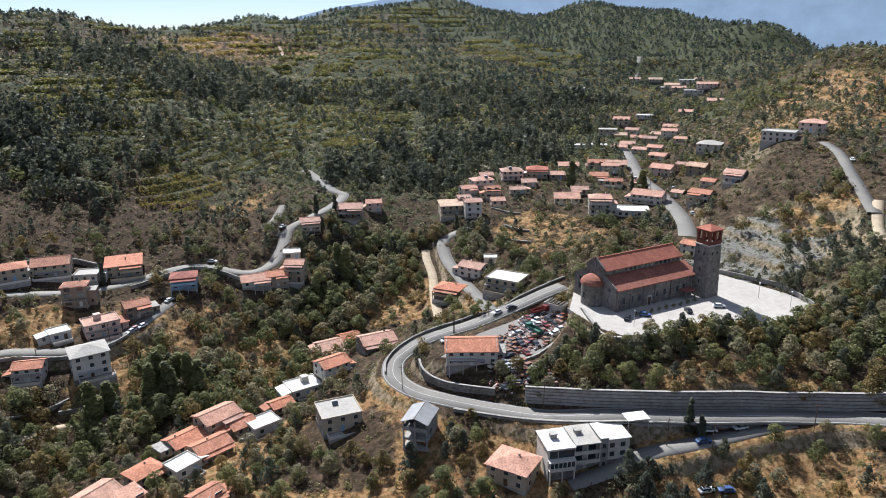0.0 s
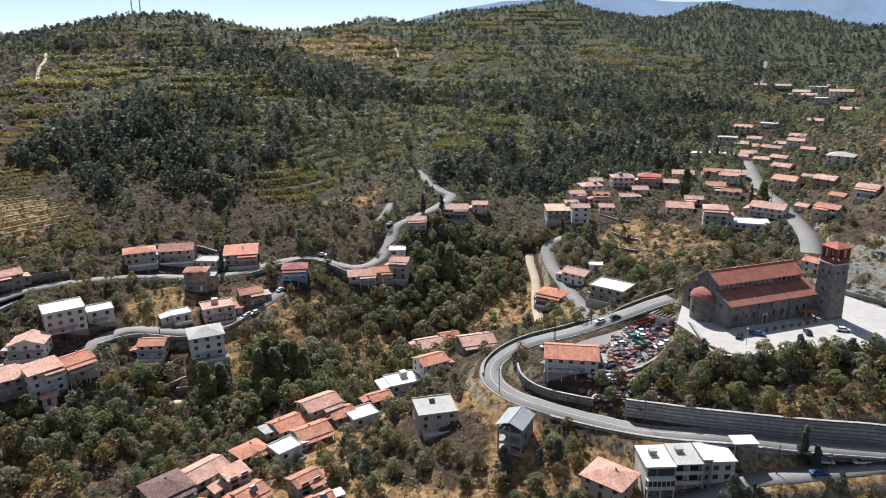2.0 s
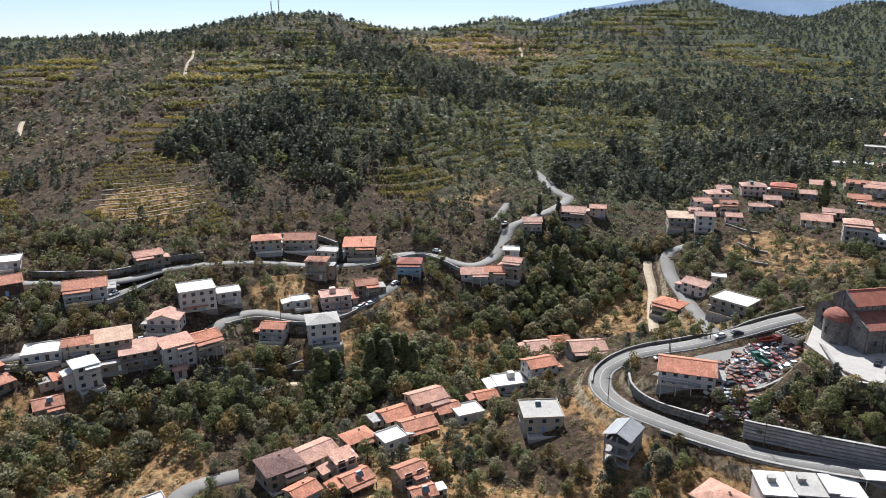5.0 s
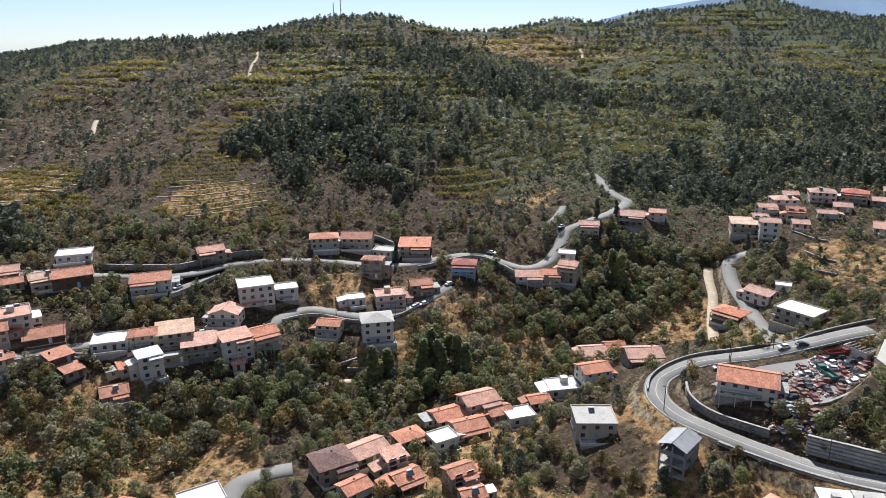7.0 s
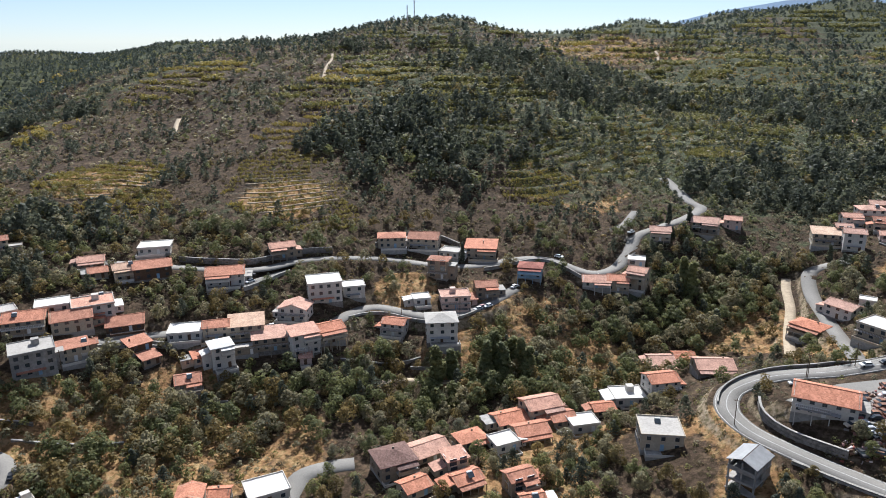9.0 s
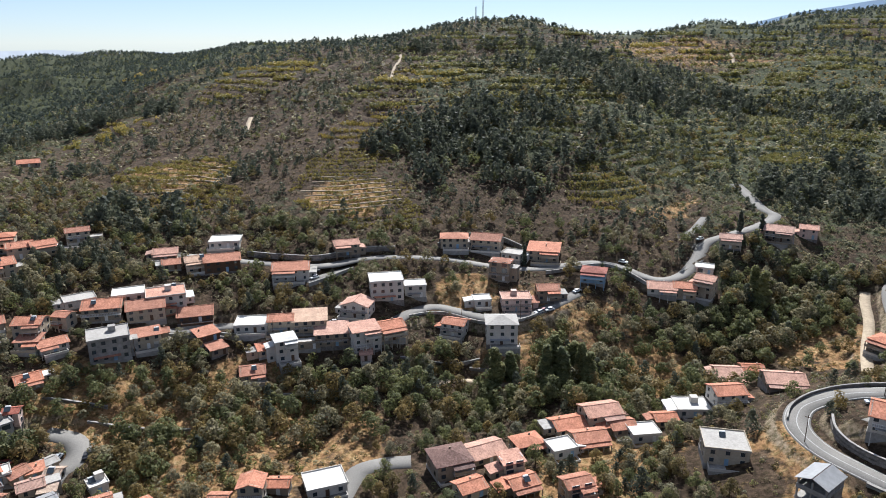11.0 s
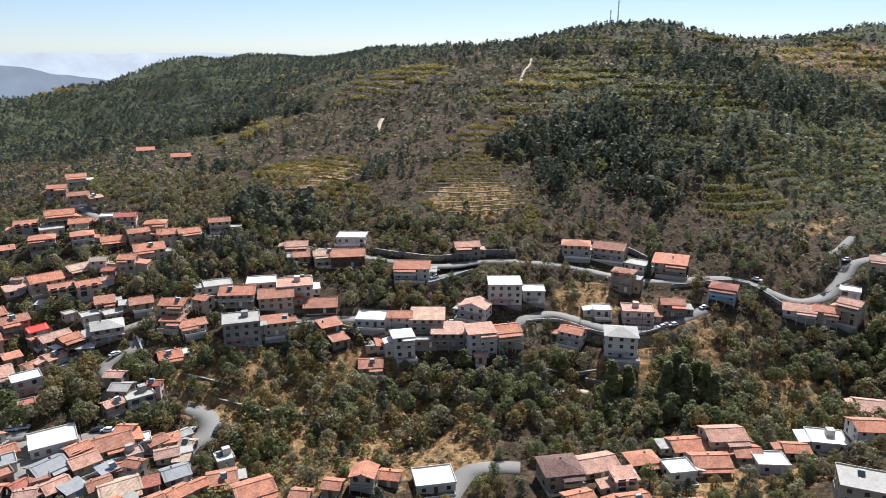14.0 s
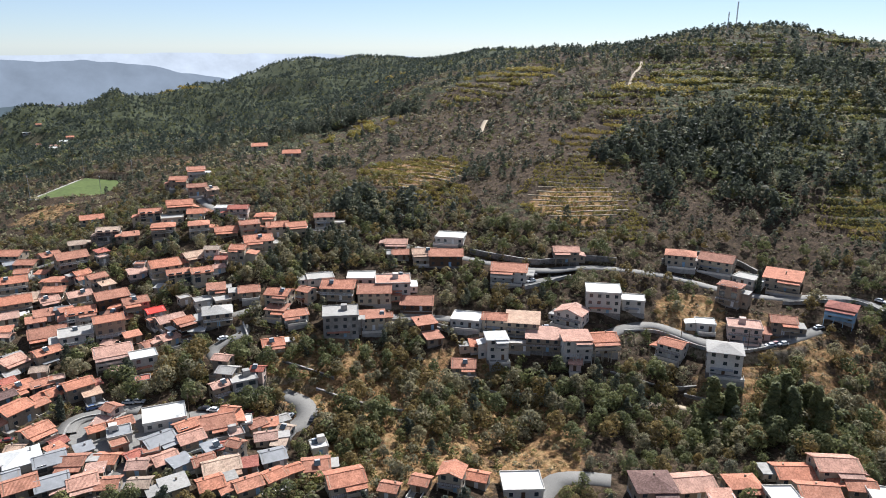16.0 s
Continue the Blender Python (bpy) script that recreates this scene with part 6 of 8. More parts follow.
def contour_walls(cx, cy, rad, step, label):
    """Dry-stone walls along the contours of a terraced vineyard."""
    dist, mid = math.hypot(cx, cy), math.atan2(-cx, cy)
    az = np.linspace(mid - rad / dist, mid + rad / dist, 13)
    rs = np.linspace(dist - rad, dist + rad, 90)
    aa2, rr2 = np.meshgrid(az, rs, indexing="ij")
    zz = base_height(-np.sin(aa2) * rr2, np.cos(aa2) * rr2)
    zz = np.maximum.accumulate(zz, axis=1)
    level = zz[6, 0] + step
    while level < zz[6, -1]:
        line = []
        for i in range(len(az)):
            j = int(np.searchsorted(zz[i], level))
            if 0 < j < len(rs):
                px, py = -math.sin(az[i]) * rs[j], math.cos(az[i]) * rs[j]
                if math.hypot(px - cx, py - cy) < rad * (0.86 + 0.12 * math.sin(level * 2.3 + i)):
                    line.append((px, py))
        if len(line) > 3:
            wall_line("field_wall", label, line, 0.3, 0.9, 0.6, 1)
        level += step


contour_walls(-335, 238, 40, 0.95, "pale dry stone terrace wall between vine rows")
contour_walls(-245, 276, 32, 1.3, "pale dry stone terrace wall between vine rows")
contour_walls(-485, 425, 45, 3.0, "pale dry stone terrace wall between vine rows")
contour_walls(-262, 880, 60, 5.0, "pale dry stone terrace wall between vine rows")

# Places of single things on the plan
POPLARS = [(-89.8, 221.1), (-95.0, 216.1), (-94.2, 224.2), (-99.6, 212.7), (-86.1, 219.6), (-99.3, 220.3), (-46.1,
    308.2), (-49.4, 310.0), (107.2, 377.4), (71.0, 391.2), (-112.0, 209.4), (-114.4, 202.9)]
CYPRESSES = [(103.7, 384.1), (5.8, 347.4), (110.1, 502.5), (65.8, 170.0), (68.4, 167.7), (-229.9, 26.3), (-141.6,
    275.0), (-65.0, 346.4), (-55.7, 348.3), (-264.3, 128.8)]
POLES = [(-14.0, 198.6), (28.1, 183.5), (58.9, 166.2), (97.7, 166.0), (3.0, 234.7), (15.8, 243.5), (-141.6, 222.4),
    (-216.3, 127.4), (-166.4, 214.7), (-208.5, 58.9), (-121.1, 233.5), (2.6, 234.7), (111.7, 377.1), (110.3, 435.8),
    (-301.8, 130.8), (-368.6, 129.4), (69.1, 161.3), (-186.5, 164.0)]
CARS = [(81.3, 220.8), (93.0, 224.5), (59.4, 215.0), (4.0, 213.3), (-0.1, 226.1), (57.2, 225.6), (65.4, 153.1), (48.1,
    152.7), (70.1, 152.4), (68.2, 165.0), (71.3, 169.6), (79.5, 169.1), (24.3, 245.1), (18.9, 243.5), (126.6, 385.6),
    (122.9, 405.6), (119.8, 332.6), (183.2, 315.3), (-231.8, 35.7), (-231.6, 37.9), (-231.1, 39.8), (-228.6, 45.8),
    (-227.4, 48.5), (-210.3, 64.4), (-207.8, 66.4), (-202.6, 75.9), (-191.2, 93.0), (-190.4, 82.0), (-223.2, 10.6),
    (-243.3, 83.8), (-117.1, 244.9), (-115.0, 246.9), (-175.4, 187.5), (-201.1, 201.4), (-197.5, 87.8), (-204.4,
    205.2), (-177.2, 187.2), (-112.0, 267.4), (-104.1, 300.1), (-194.9, 138.4), (-117.5, 242.7), (-79.3, 332.4),
    (-194.3, 68.8), (-211.0, 19.3), (59.1, 225.5), (65.7, 217.7)]
MASTS = [(-437, 729, 27), (-444, 725, 18)]
LORRY = [(34.5, 242.6), (30.3, 225.4)]
SHED = [(41.2, 245.7)]

# ---- the church on its paved yard ----
def sheet_yard(name, outline, level, mat, label):
    bm = bmesh.new()
    slab(bm, [(x, y, level) for x, y in outline], 0.6)
    ob = part(name, bm, mat)
    return tagged(ob, label, "yard", kind="structure")


sheet_yard("pavement", PLAZA_YARD, 29.13, M["paving"], "pale paved church yard on the hill terrace")
sheet_yard("pavement", SCRAP_YARD, 20.13, M["asphalt"], "grey asphalt yard beside the bend in the road")
sheet_yard("pavement", VILLAGE_SQUARE, 6.6, M["asphalt"], "grey asphalt village square between old houses")
CX, CY, CT = 56.8, 221.0, 28.0
church = tagged(new("church"), "grey stone basilica church with red tiled roofs and apse", "church")
church.matrix_basis = pose(CX, CY, 29.13, 0, 0, CT)
LEN, WID, AW = 35.0, 22.0, 6.5
AH, AT, NH, NR = 7.6, 10.6, 12.9, 15.8
bm = bmesh.new()
# cross section of the walls, drawn out along the length
sec = [(0, -0.5), (WID, -0.5), (WID, AH), (WID - AW, AT), (WID - AW, NH), (WID / 2, NR), (AW, NH), (AW, AT), (0, AH)]
a = [bm.verts.new((0, y, z)) for y, z in sec]
b = [bm.verts.new((LEN, y, z)) for y, z in sec]
bm.faces.new(a)
bm.faces.new(b[::-1])
for i in range(len(sec)):
    j = (i + 1) % len(sec)
    bm.faces.new((a[i], b[i], b[j], a[j]))
part("wall", bm, M["stone"], church)


def roof_plane(y0, z0, y1, z1, x0, x1, name="roof"):
    bm = bmesh.new()
    slab(bm, [(x0, y0, z0), (x1, y0, z0), (x1, y1, z1), (x0, y1, z1)] if y1 > y0 else [(x0, y1, z1), (x1, y1, z1), (x1, y0, z0), (x0, y0, z0)], 0.28)
    part(name, bm, M["church_red"], church)


roof_plane(-0.7, AH + 0.02, AW, AT + 0.35, 0.2, LEN + 2.2, "aisle_roof")
roof_plane(WID + 0.7, AH + 0.02, WID - AW, AT + 0.35, 0.2, LEN + 0.6, "aisle_roof")
roof_plane(AW - 0.8, NH - 0.05, WID / 2, NR + 0.35, 0.2, LEN + 0.5, "nave_roof")
roof_plane(WID - AW + 0.8, NH - 0.05, WID / 2, NR + 0.35, 0.2, LEN + 0.5, "nave_roof")
part("ridge", box_bm(0.2, LEN + 0.5, WID / 2 - 0.2, WID / 2 + 0.2, NR + 0.3, NR + 0.5), M["church_red"], church)
# raised gable copings at the apse end, stepping down along the roofs
for (y0, z0), (y1, z1) in (((0, AH), (AW, AT)), ((AW, NH), (WID / 2, NR)), ((WID, AH), (WID - AW, AT)), ((WID - AW, NH), (WID / 2, NR))):
    bm = bmesh.new()
    slab(bm, [(-0.25, y0, z0 + 0.75), (0.3, y0, z0 + 0.75), (0.3, y1, z1 + 0.75), (-0.25, y1, z1 + 0.75)], 1.2)
    part("coping", bm, M["stone"], church)
# clerestory: piers and windows between them
cw = window_mesh(1.05, 1.3, 1, M["stone"])
for i in range(17):
    x = 1.6 + i * 2.0
    share("clerestory_window", cw, church, pose(x, AW - 0.01, AT + 0.75))
    part("pier", box_bm(x + 0.82, x + 1.18, AW - 0.22, AW - 0.01, AT + 0.4, NH - 0.1), M["concrete"], church)
part("cornice", box_bm(0.3, LEN, AW - 0.3, AW - 0.02, NH - 0.35, NH - 0.1), M["concrete"], church)
# side wall: arched windows, a door with pale surround, buttresses
gw = window_mesh(1.1, 2.2, 1, M["stone"])
for x in (3.5, 7.0, 10.5, 18.5, 22.0, 28.0, 31.0):
    share("window", gw, church, pose(x, -0.01, 2.4))
for y in (3.2, WID - 3.2):
    share("window", gw, church, pose(-0.01, y, 2.6, 0, 0, -90))
    share("window", cw, church, pose(-0.01, y, 6.2, 0, 0, -90))
surround = part("door_surround", box_bm(14.0, 15.9, -0.22, 0.0, -0.2, 3.4, 0.05), M["white"], church)
part("door", box_bm(14.35, 15.55, -0.3, -0.1, -0.2, 2.9, 0.03), M["wood"], surround)
for x in (0.4, 6.0, 12.0, 17.0, 24.5, 34.0):
    part("buttress", box_bm(x, x + 0.7, -0.45, 0.0, -0.3, AH - 0.5, 0.08), M["stone"], church)
part("porch", box_bm(28.5, 33.5, -3.6, -0.05, 2.9, 3.2, 0.05), M["church_red"], church)
for x in (28.8, 33.0):
    part("porch_post", box_bm(x, x + 0.35, -3.5, -3.15, -0.3, 2.9), M["stone"], church)
# the apse: half round with a half-dome roof
bm = bmesh.new()
seg = 14
ring = [(-4.6 * math.sin(math.pi * k / seg), WID / 2 - 4.6 * math.cos(math.pi * k / seg)) for k in range(seg + 1)]
low, hi = [bm.verts.new((x, y, -0.5)) for x, y in ring], [bm.verts.new((x, y, 7.4)) for x, y in ring]
for k in range(seg):
    bm.faces.new((low[k], low[k + 1], hi[k + 1], hi[k]))
bm.faces.new(hi)
apse = part("apse", bm, M["stone"], church)
bm = bmesh.new()
rows = []
for q in range(6):
    e = math.pi / 2 * q / 5
    rad, zz = 4.95 * math.cos(e), 7.4 + 3.1 * math.sin(e)
    rows.append([bm.verts.new((-max(rad, 0.02) * math.sin(math.pi * k / seg), WID / 2 - max(rad, 0.02) * math.cos(math.pi * k / seg), zz)) for k in range(seg + 1)])
for q in range(5):
    for k in range(seg):
        bm.faces.new((rows[q][k], rows[q][k + 1], rows[q + 1][k + 1], rows[q + 1][k]))
part("half_dome", bm, M["church_red"], apse)
for k in (3, 7, 11):
    a = math.pi * k / seg
    share("window", gw, apse, pose(-4.6 * math.sin(a), WID / 2 - 4.6 * math.cos(a), 2.6, 0, 0, -90 + math.degrees(a) - 90))
# cross in relief on the apse gable
part("cross_relief", box_bm(-0.35, -0.25, WID / 2 - 0.25, WID / 2 + 0.25, 11.0, 14.6), M["concrete"], church)

# ---- the bell tower ----
tower = tagged(new("bell_tower"), "square grey stone bell tower with red brick belfry", "tower")
tower.matrix_basis = pose(92.2, 237.2, 29.1, 0, 0, CT)
th = 3.15
bm = bmesh.new()
v0 = [bm.verts.new((sx * (th + 0.15), sy * (th + 0.15), -0.5)) for sx, sy in ((-1, -1), (1, -1), (1, 1), (-1, 1))]
v1 = [bm.verts.new((sx * th * 0.95, sy * th * 0.95, 19.0)) for sx, sy in ((-1, -1), (1, -1), (1, 1), (-1, 1))]
bm.faces.new(v0[::-1])
bm.faces.new(v1)
for i in range(4):
    bm.faces.new((v0[i], v0[(i + 1) % 4], v1[(i + 1) % 4], v1[i]))
part("shaft", bm, M["stone"], tower)
part("string_course", box_bm(-th - 0.15, th + 0.15, -th - 0.15, th + 0.15, 18.9, 19.3, 0.05), M["white"], tower)
tw = window_mesh(0.7, 1.2, 1, M["stone"])
for k in range(4):
    a = radians(90 * k)
    for zz in (5.0, 9.5, 15.6):
        for off in ((-1.2, 1.2) if zz > 14 else (0.0,)):
            c, s = math.cos(a), math.sin(a)
            dd = th + 0.12 - 0.3 * zz / 19.0
            share("window", tw, tower, pose(off * c + dd * s, off * s - dd * c, zz, 0, 0, 90 * k))
for sx in (-1, 0, 1):
    for sy in (-1, 0, 1):
        if sx or sy:
            part("belfry_pier", box_bm(sx * 2.5 - 0.45, sx * 2.5 + 0.45, sy * 2.5 - 0.45, sy * 2.5 + 0.45, 20.3, 23.9, 0.05), M["red_brick"], tower)
for sx, sy, lx, ly in ((0, -2.8, 2.9, 0.15), (0, 2.8, 2.9, 0.15), (-2.8, 0, 0.15, 2.6), (2.8, 0, 0.15, 2.6)):
    part("belfry_parapet", box_bm(sx - lx, sx + lx, sy - ly, sy + ly, 19.3, 20.6, 0.03), M["red_brick"], tower)
part("belfry_floor", box_bm(-2.6, 2.6, -2.6, 2.6, 19.3, 19.6), M["concrete"], tower)
part("lintel", box_bm(-3.0, 3.0, -3.0, 3.0, 23.9, 24.6, 0.06), M["red_brick"], tower)
bm = bmesh.new()
for q in ([(-3.5, -3.5), (3.5, -3.5)], [(3.5, -3.5), (3.5, 3.5)], [(3.5, 3.5), (-3.5, 3.5)], [(-3.5, 3.5), (-3.5, -3.5)]):
    slab(bm, [(*q[0], 24.6), (*q[1], 24.6), (0, 0, 26.2)], 0.25)
part("tower_roof", bm, M["church_red"], tower)
part("cross", box_bm(-0.07, 0.07, -0.07, 0.07, 26.0, 28.2), M["metal"], tower)

# yard furniture: lamp posts, a white van-like stall, planters
for x, y in ((60, 209), (110, 233), (117, 224), (98, 252)):
    lamp = tagged(new("street_lamp"), "slim grey metal lamp post on the paved yard", "lamp post", "yard lamps")
    lamp.matrix_basis = pose(x, y, 29.1)
    part("pole", cyl_bm(0.09, 0.06, 0, 5.5, 8), M["metal"], lamp)
    part("lantern", box_bm(-0.25, 0.25, -0.25, 0.25, 5.4, 5.75, 0.05), M["tank"], lamp)
for i in range(9):
    u, w = 4.0 + i * 3.3, -6.0
    x, y = CX + u * math.cos(radians(CT)) - w * math.sin(radians(CT)), CY + u * math.sin(radians(CT)) + w * math.cos(radians(CT))
    pot = tagged(new("planter"), "low round planter with a clipped green bush", "planter", "yard planters")
    pot.matrix_basis = pose(x, y, 29.12)
    part("tub", cyl_bm(0.55, 0.7, 0, 0.55, 10), M["concrete"], pot)
    me = from_arrays("bush", crown_cards(60, 0.14, "round", np.random.default_rng(i)).reshape(-1, 3) * np.array([1.9, 1.9, 1.7]), np.arange(180).reshape(-1, 3), M["broad"])
    ob = new("bush", me)
    ob.parent = pot

# ---- vehicles ----
PAINTS = {"white": (0.75, 0.75, 0.74), "silver": (0.42, 0.43, 0.45), "red": (0.22, 0.045, 0.035), "blue": (0.05, 0.1, 0.24), "black": (0.03, 0.03, 0.035), "green": (0.06, 0.16, 0.12), "rusty": (0.26, 0.12, 0.07), "beige": (0.5, 0.44, 0.35)}
for k, c in PAINTS.items():
    M["paint_" + k] = worn("car_paint_" + k, c, 0.12 if k != "rusty" else 0.4, 0.35 if k != "rusty" else 0.8, 0.5)
M["tyre"] = worn("tyre_rubber", (0.03, 0.03, 0.03), 0.2, 0.9)


def car_proto(paint):
    top = tagged(new("car"), "%s saloon car" % {"rusty": "rusty brown scrapped", "white": "white parked", "silver": "silver grey parked"}.get(paint, paint + " painted parked") + " standing on its wheels", "car", "cars of the village")
    bm = bmesh.new()
    prof = [(-2.1, 0.35), (-2.15, 0.75), (-1.95, 0.92), (-1.0, 0.98), (1.5, 1.0), (2.0, 0.9), (2.1, 0.6), (2.05, 0.32)]
    a = [bm.verts.new((x, -0.84, z)) for x, z in prof]
    b = [bm.verts.new((x, 0.84, z)) for x, z in prof]
    bm.faces.new(a)
    bm.faces.new(b[::-1])
    for i in range(len(prof)):
        j = (i + 1) % len(prof)
        bm.faces.new((a[i], b[i], b[j], a[j]))
    bmesh.ops.bevel(bm, geom=bm.edges[:], offset=0.06, segments=1, affect="EDGES")
    body = part("body", bm, M["paint_" + paint], top)
    bm = bmesh.new()
    lo = [(-1.15, -0.76), (1.65, -0.76), (1.65, 0.76), (-1.15, 0.76)]
    hi = [(-0.45, -0.6), (1.2, -0.6), (1.2, 0.6), (-0.45, 0.6)]
    a = [bm.verts.new((x, y, 0.97)) for x, y in lo]
    b = [bm.verts.new((x, y, 1.4)) for x, y in hi]
    bm.faces.new(a[::-1])
    bm.faces.new(b)
    for i in range(4):
        bm.faces.new((a[i], a[(i + 1) % 4], b[(i + 1) % 4], b[i]))
    part("glasshouse", bm, M["glass"], top)
    part("cabin_roof", box_bm(-0.5, 1.25, -0.62, 0.62, 1.39, 1.46, 0.02), M["paint_" + paint], top)
    for x in (-1.3, 1.3):
        for y in (-0.78, 0.78):
            part("wheel", cyl_bm(0.31, 0.31, -0.1, 0.1, 12), M["tyre"], top, "", pose(x, y, 0.31, 90, 0, 0))
    return top


CAR = {k: car_proto(k) for k in PAINTS}
parked = {k: False for k in PAINTS}
crnd = random.Random(12)


def road_turn(x, y):
    """The way that the nearest road runs, in degrees."""
    best = (1e9, 0.0)
    for q, _, _, _ in ROAD_LINES:
        d = np.hypot(q[:, 0] - x, q[:, 1] - y)
        j = int(d.argmin())
        if d[j] < best[0]:
            a, b = q[max(j - 1, 0)], q[min(j + 1, len(q) - 1)]
            best = (d[j], math.degrees(math.atan2(b[1] - a[1], b[0] - a[0])))
    return best[1] if best[0] < 14 else crnd.uniform(0, 360)


def put_car(paint, m):
    if parked[paint]:
        return copy_thing(CAR[paint], m)
    parked[paint] = m
    return CAR[paint]


for x, y in CARS:
    z = ground_at(x, y) + 0.13
    put_car(crnd.choice(["white", "white", "white", "silver", "silver", "red", "blue", "black"]), pose(x, y, z, 0, 0, road_turn(x, y) + crnd.choice((0, 180)) + crnd.uniform(-8, 8)))
# wrecks packed into the scrap yard
wrecks = []
for _ in range(6000):
    if len(wrecks) >= 46:
        break
    x, y = crnd.uniform(8, 48), crnd.uniform(200, 247)
    ok = inside(np.array([x]), np.array([y]), SCRAP_YARD)[0] < -0.8 and x > 11 + 0.62 * (y - 210)
    low = 14 < x < 32 and 190 < y < 203
    if (ok or low) and all((x - a) ** 2 + (y - b) ** 2 > 2.35 ** 2 for a, b in wrecks):
        wrecks.append((x, y))
for i, (x, y) in enumerate(wrecks):
    z = ground_at(x, y) + 0.12
    put_car(crnd.choice(["rusty", "rusty", "rusty", "rusty", "white", "silver", "silver", "red", "beige", "black", "black", "black", "rusty"]), pose(x, y, z, crnd.uniform(-3, 3), crnd.uniform(-4, 4), crnd.choice((20, 28, 35, 110, 118)) + crnd.uniform(-12, 12)))
for i in range(16):
    x, y = crnd.uniform(14, 31), crnd.uniform(192, 200.5)
    put_car(crnd.choice(["rusty", "rusty", "silver", "black", "black"]), pose(x, y, ground_at(x, y) + 0.05, 0, crnd.uniform(-4, 4), crnd.uniform(0, 360)))
for k, m in parked.items():
    if m:
        CAR[k].matrix_basis = m
    else:
        for ob in [*CAR[k].children_recursive, CAR[k]]:
            bpy.data.objects.remove(ob)


def lorry(x, y, turn, paint, label):
    top = tagged(new("lorry"), label, "lorry", "old lorries")
    top.matrix_basis = pose(x, y, ground_at(x, y) + 0.13, 0, 0, turn)
    part("chassis", box_bm(-3.8, 3.8, -0.5, 0.5, 0.6, 0.9), M["paint_black"], top)
    cab = part("cab", box_bm(2.0, 3.9, -1.15, 1.15, 0.7, 2.7, 0.15), M["paint_" + paint], top)
    part("windscreen", box_bm(3.86, 3.95, -1.0, 1.0, 1.7, 2.45, 0.02), M["glass"], cab)
    part("bed_floor", box_bm(-3.9, 1.8, -1.2, 1.2, 1.0, 1.15), M["paint_" + paint], top)
    for y0, y1, x0, x1 in ((-1.25, -1.15, -3.9, 1.8), (1.15, 1.25, -3.9, 1.8), (-1.15, 1.15, -3.95, -3.85), (-1.15, 1.15, 1.7, 1.8)):
        part("bed_side", box_bm(x0, x1, y0, y1, 1.05, 2.1), M["paint_" + paint], top)
    for wx in (-2.8, -1.6, 2.9):
        for wy in (-1.0, 1.0):
            part("wheel", cyl_bm(0.5, 0.5, -0.15, 0.15, 12), M["tyre"], top, "", pose(wx, wy, 0.5, 90, 0, 0))


lorry(LORRY[0][0], LORRY[0][1], 35, "red", "dark red tipper lorry parked in the scrap yard")
lorry(LORRY[1][0], LORRY[1][1], 120, "green", "green flatbed lorry among scrapped cars")

# open roofed pen beside the yard
pen = tagged(new("roofless_shed"), "small pale concrete shed with bare roof beams", "shed")
sx, sy = SHED[0]
pen.matrix_basis = pose(sx, sy, ground_at(sx, sy), 0, 0, -38)
for b6 in ((-4, 4, -3, -2.8), (-4, 4, 2.8, 3), (-4, -3.8, -2.8, 2.8), (3.8, 4, -2.8, 2.8)):
    part("wall", box_bm(*b6, -1.5, 3.4), M["white"], pen)
for i in range(6):
    part("beam", box_bm(-3.5 + i * 1.4, -3.3 + i * 1.4, -3.1, 3.1, 3.4, 3.65), M["concrete"], pen)

# ---- poles and masts ----
pole = tagged(new("utility_pole"), "weathered wooden utility pole with a crossarm", "pole", "utility poles")
part("shaft", cyl_bm(0.14, 0.09, -0.5, 8.5, 8), M["bark"], pole)
part("crossarm", box_bm(-0.9, 0.9, -0.06, 0.06, 7.7, 7.85), M["bark"], pole)
for x, y in POLES[1:]:
    copy_thing(pole, pose(x, y, ground_at(x, y), 0, 0, crnd.uniform(0, 180)))
pole.matrix_basis = pose(POLES[0][0], POLES[0][1], ground_at(*POLES[0]))


def lattice_mast(x, y, tall):
    top = tagged(new("radio_mast"), "thin pale lattice radio mast on the summit", "mast", "hilltop masts")
    top.matrix_basis = pose(x, y, ground_at(x, y) - 0.5)
    for k in range(3):
        a = k * 2.094
        part("leg", box_bm(-0.12, 0.12, -0.12, 0.12, 0, tall), M["metal"], top, "", pose(0.55 * math.cos(a), 0.55 * math.sin(a), 0))
    n = int(tall / 1.2)
    for i in range(n):
        for k in range(3):
            a, b = k * 2.094, (k + 1) * 2.094
            p, q = Vector((0.55 * math.cos(a), 0.55 * math.sin(a), i * 1.2)), Vector((0.55 * math.cos(b), 0.55 * math.sin(b), (i + 1) * 1.2))
            m = Matrix.Translation((p + q) / 2) @ (q - p).to_track_quat("Z", "Y").to_matrix().to_4x4()
            part("brace", box_bm(-0.07, 0.07, -0.07, 0.07, -(q - p).length / 2, (q - p).length / 2), M["red_brick" if i % 4 < 1 else "tank"], top, "", m)


for x, y, tall in MASTS:
    lattice_mast(x, y, tall)

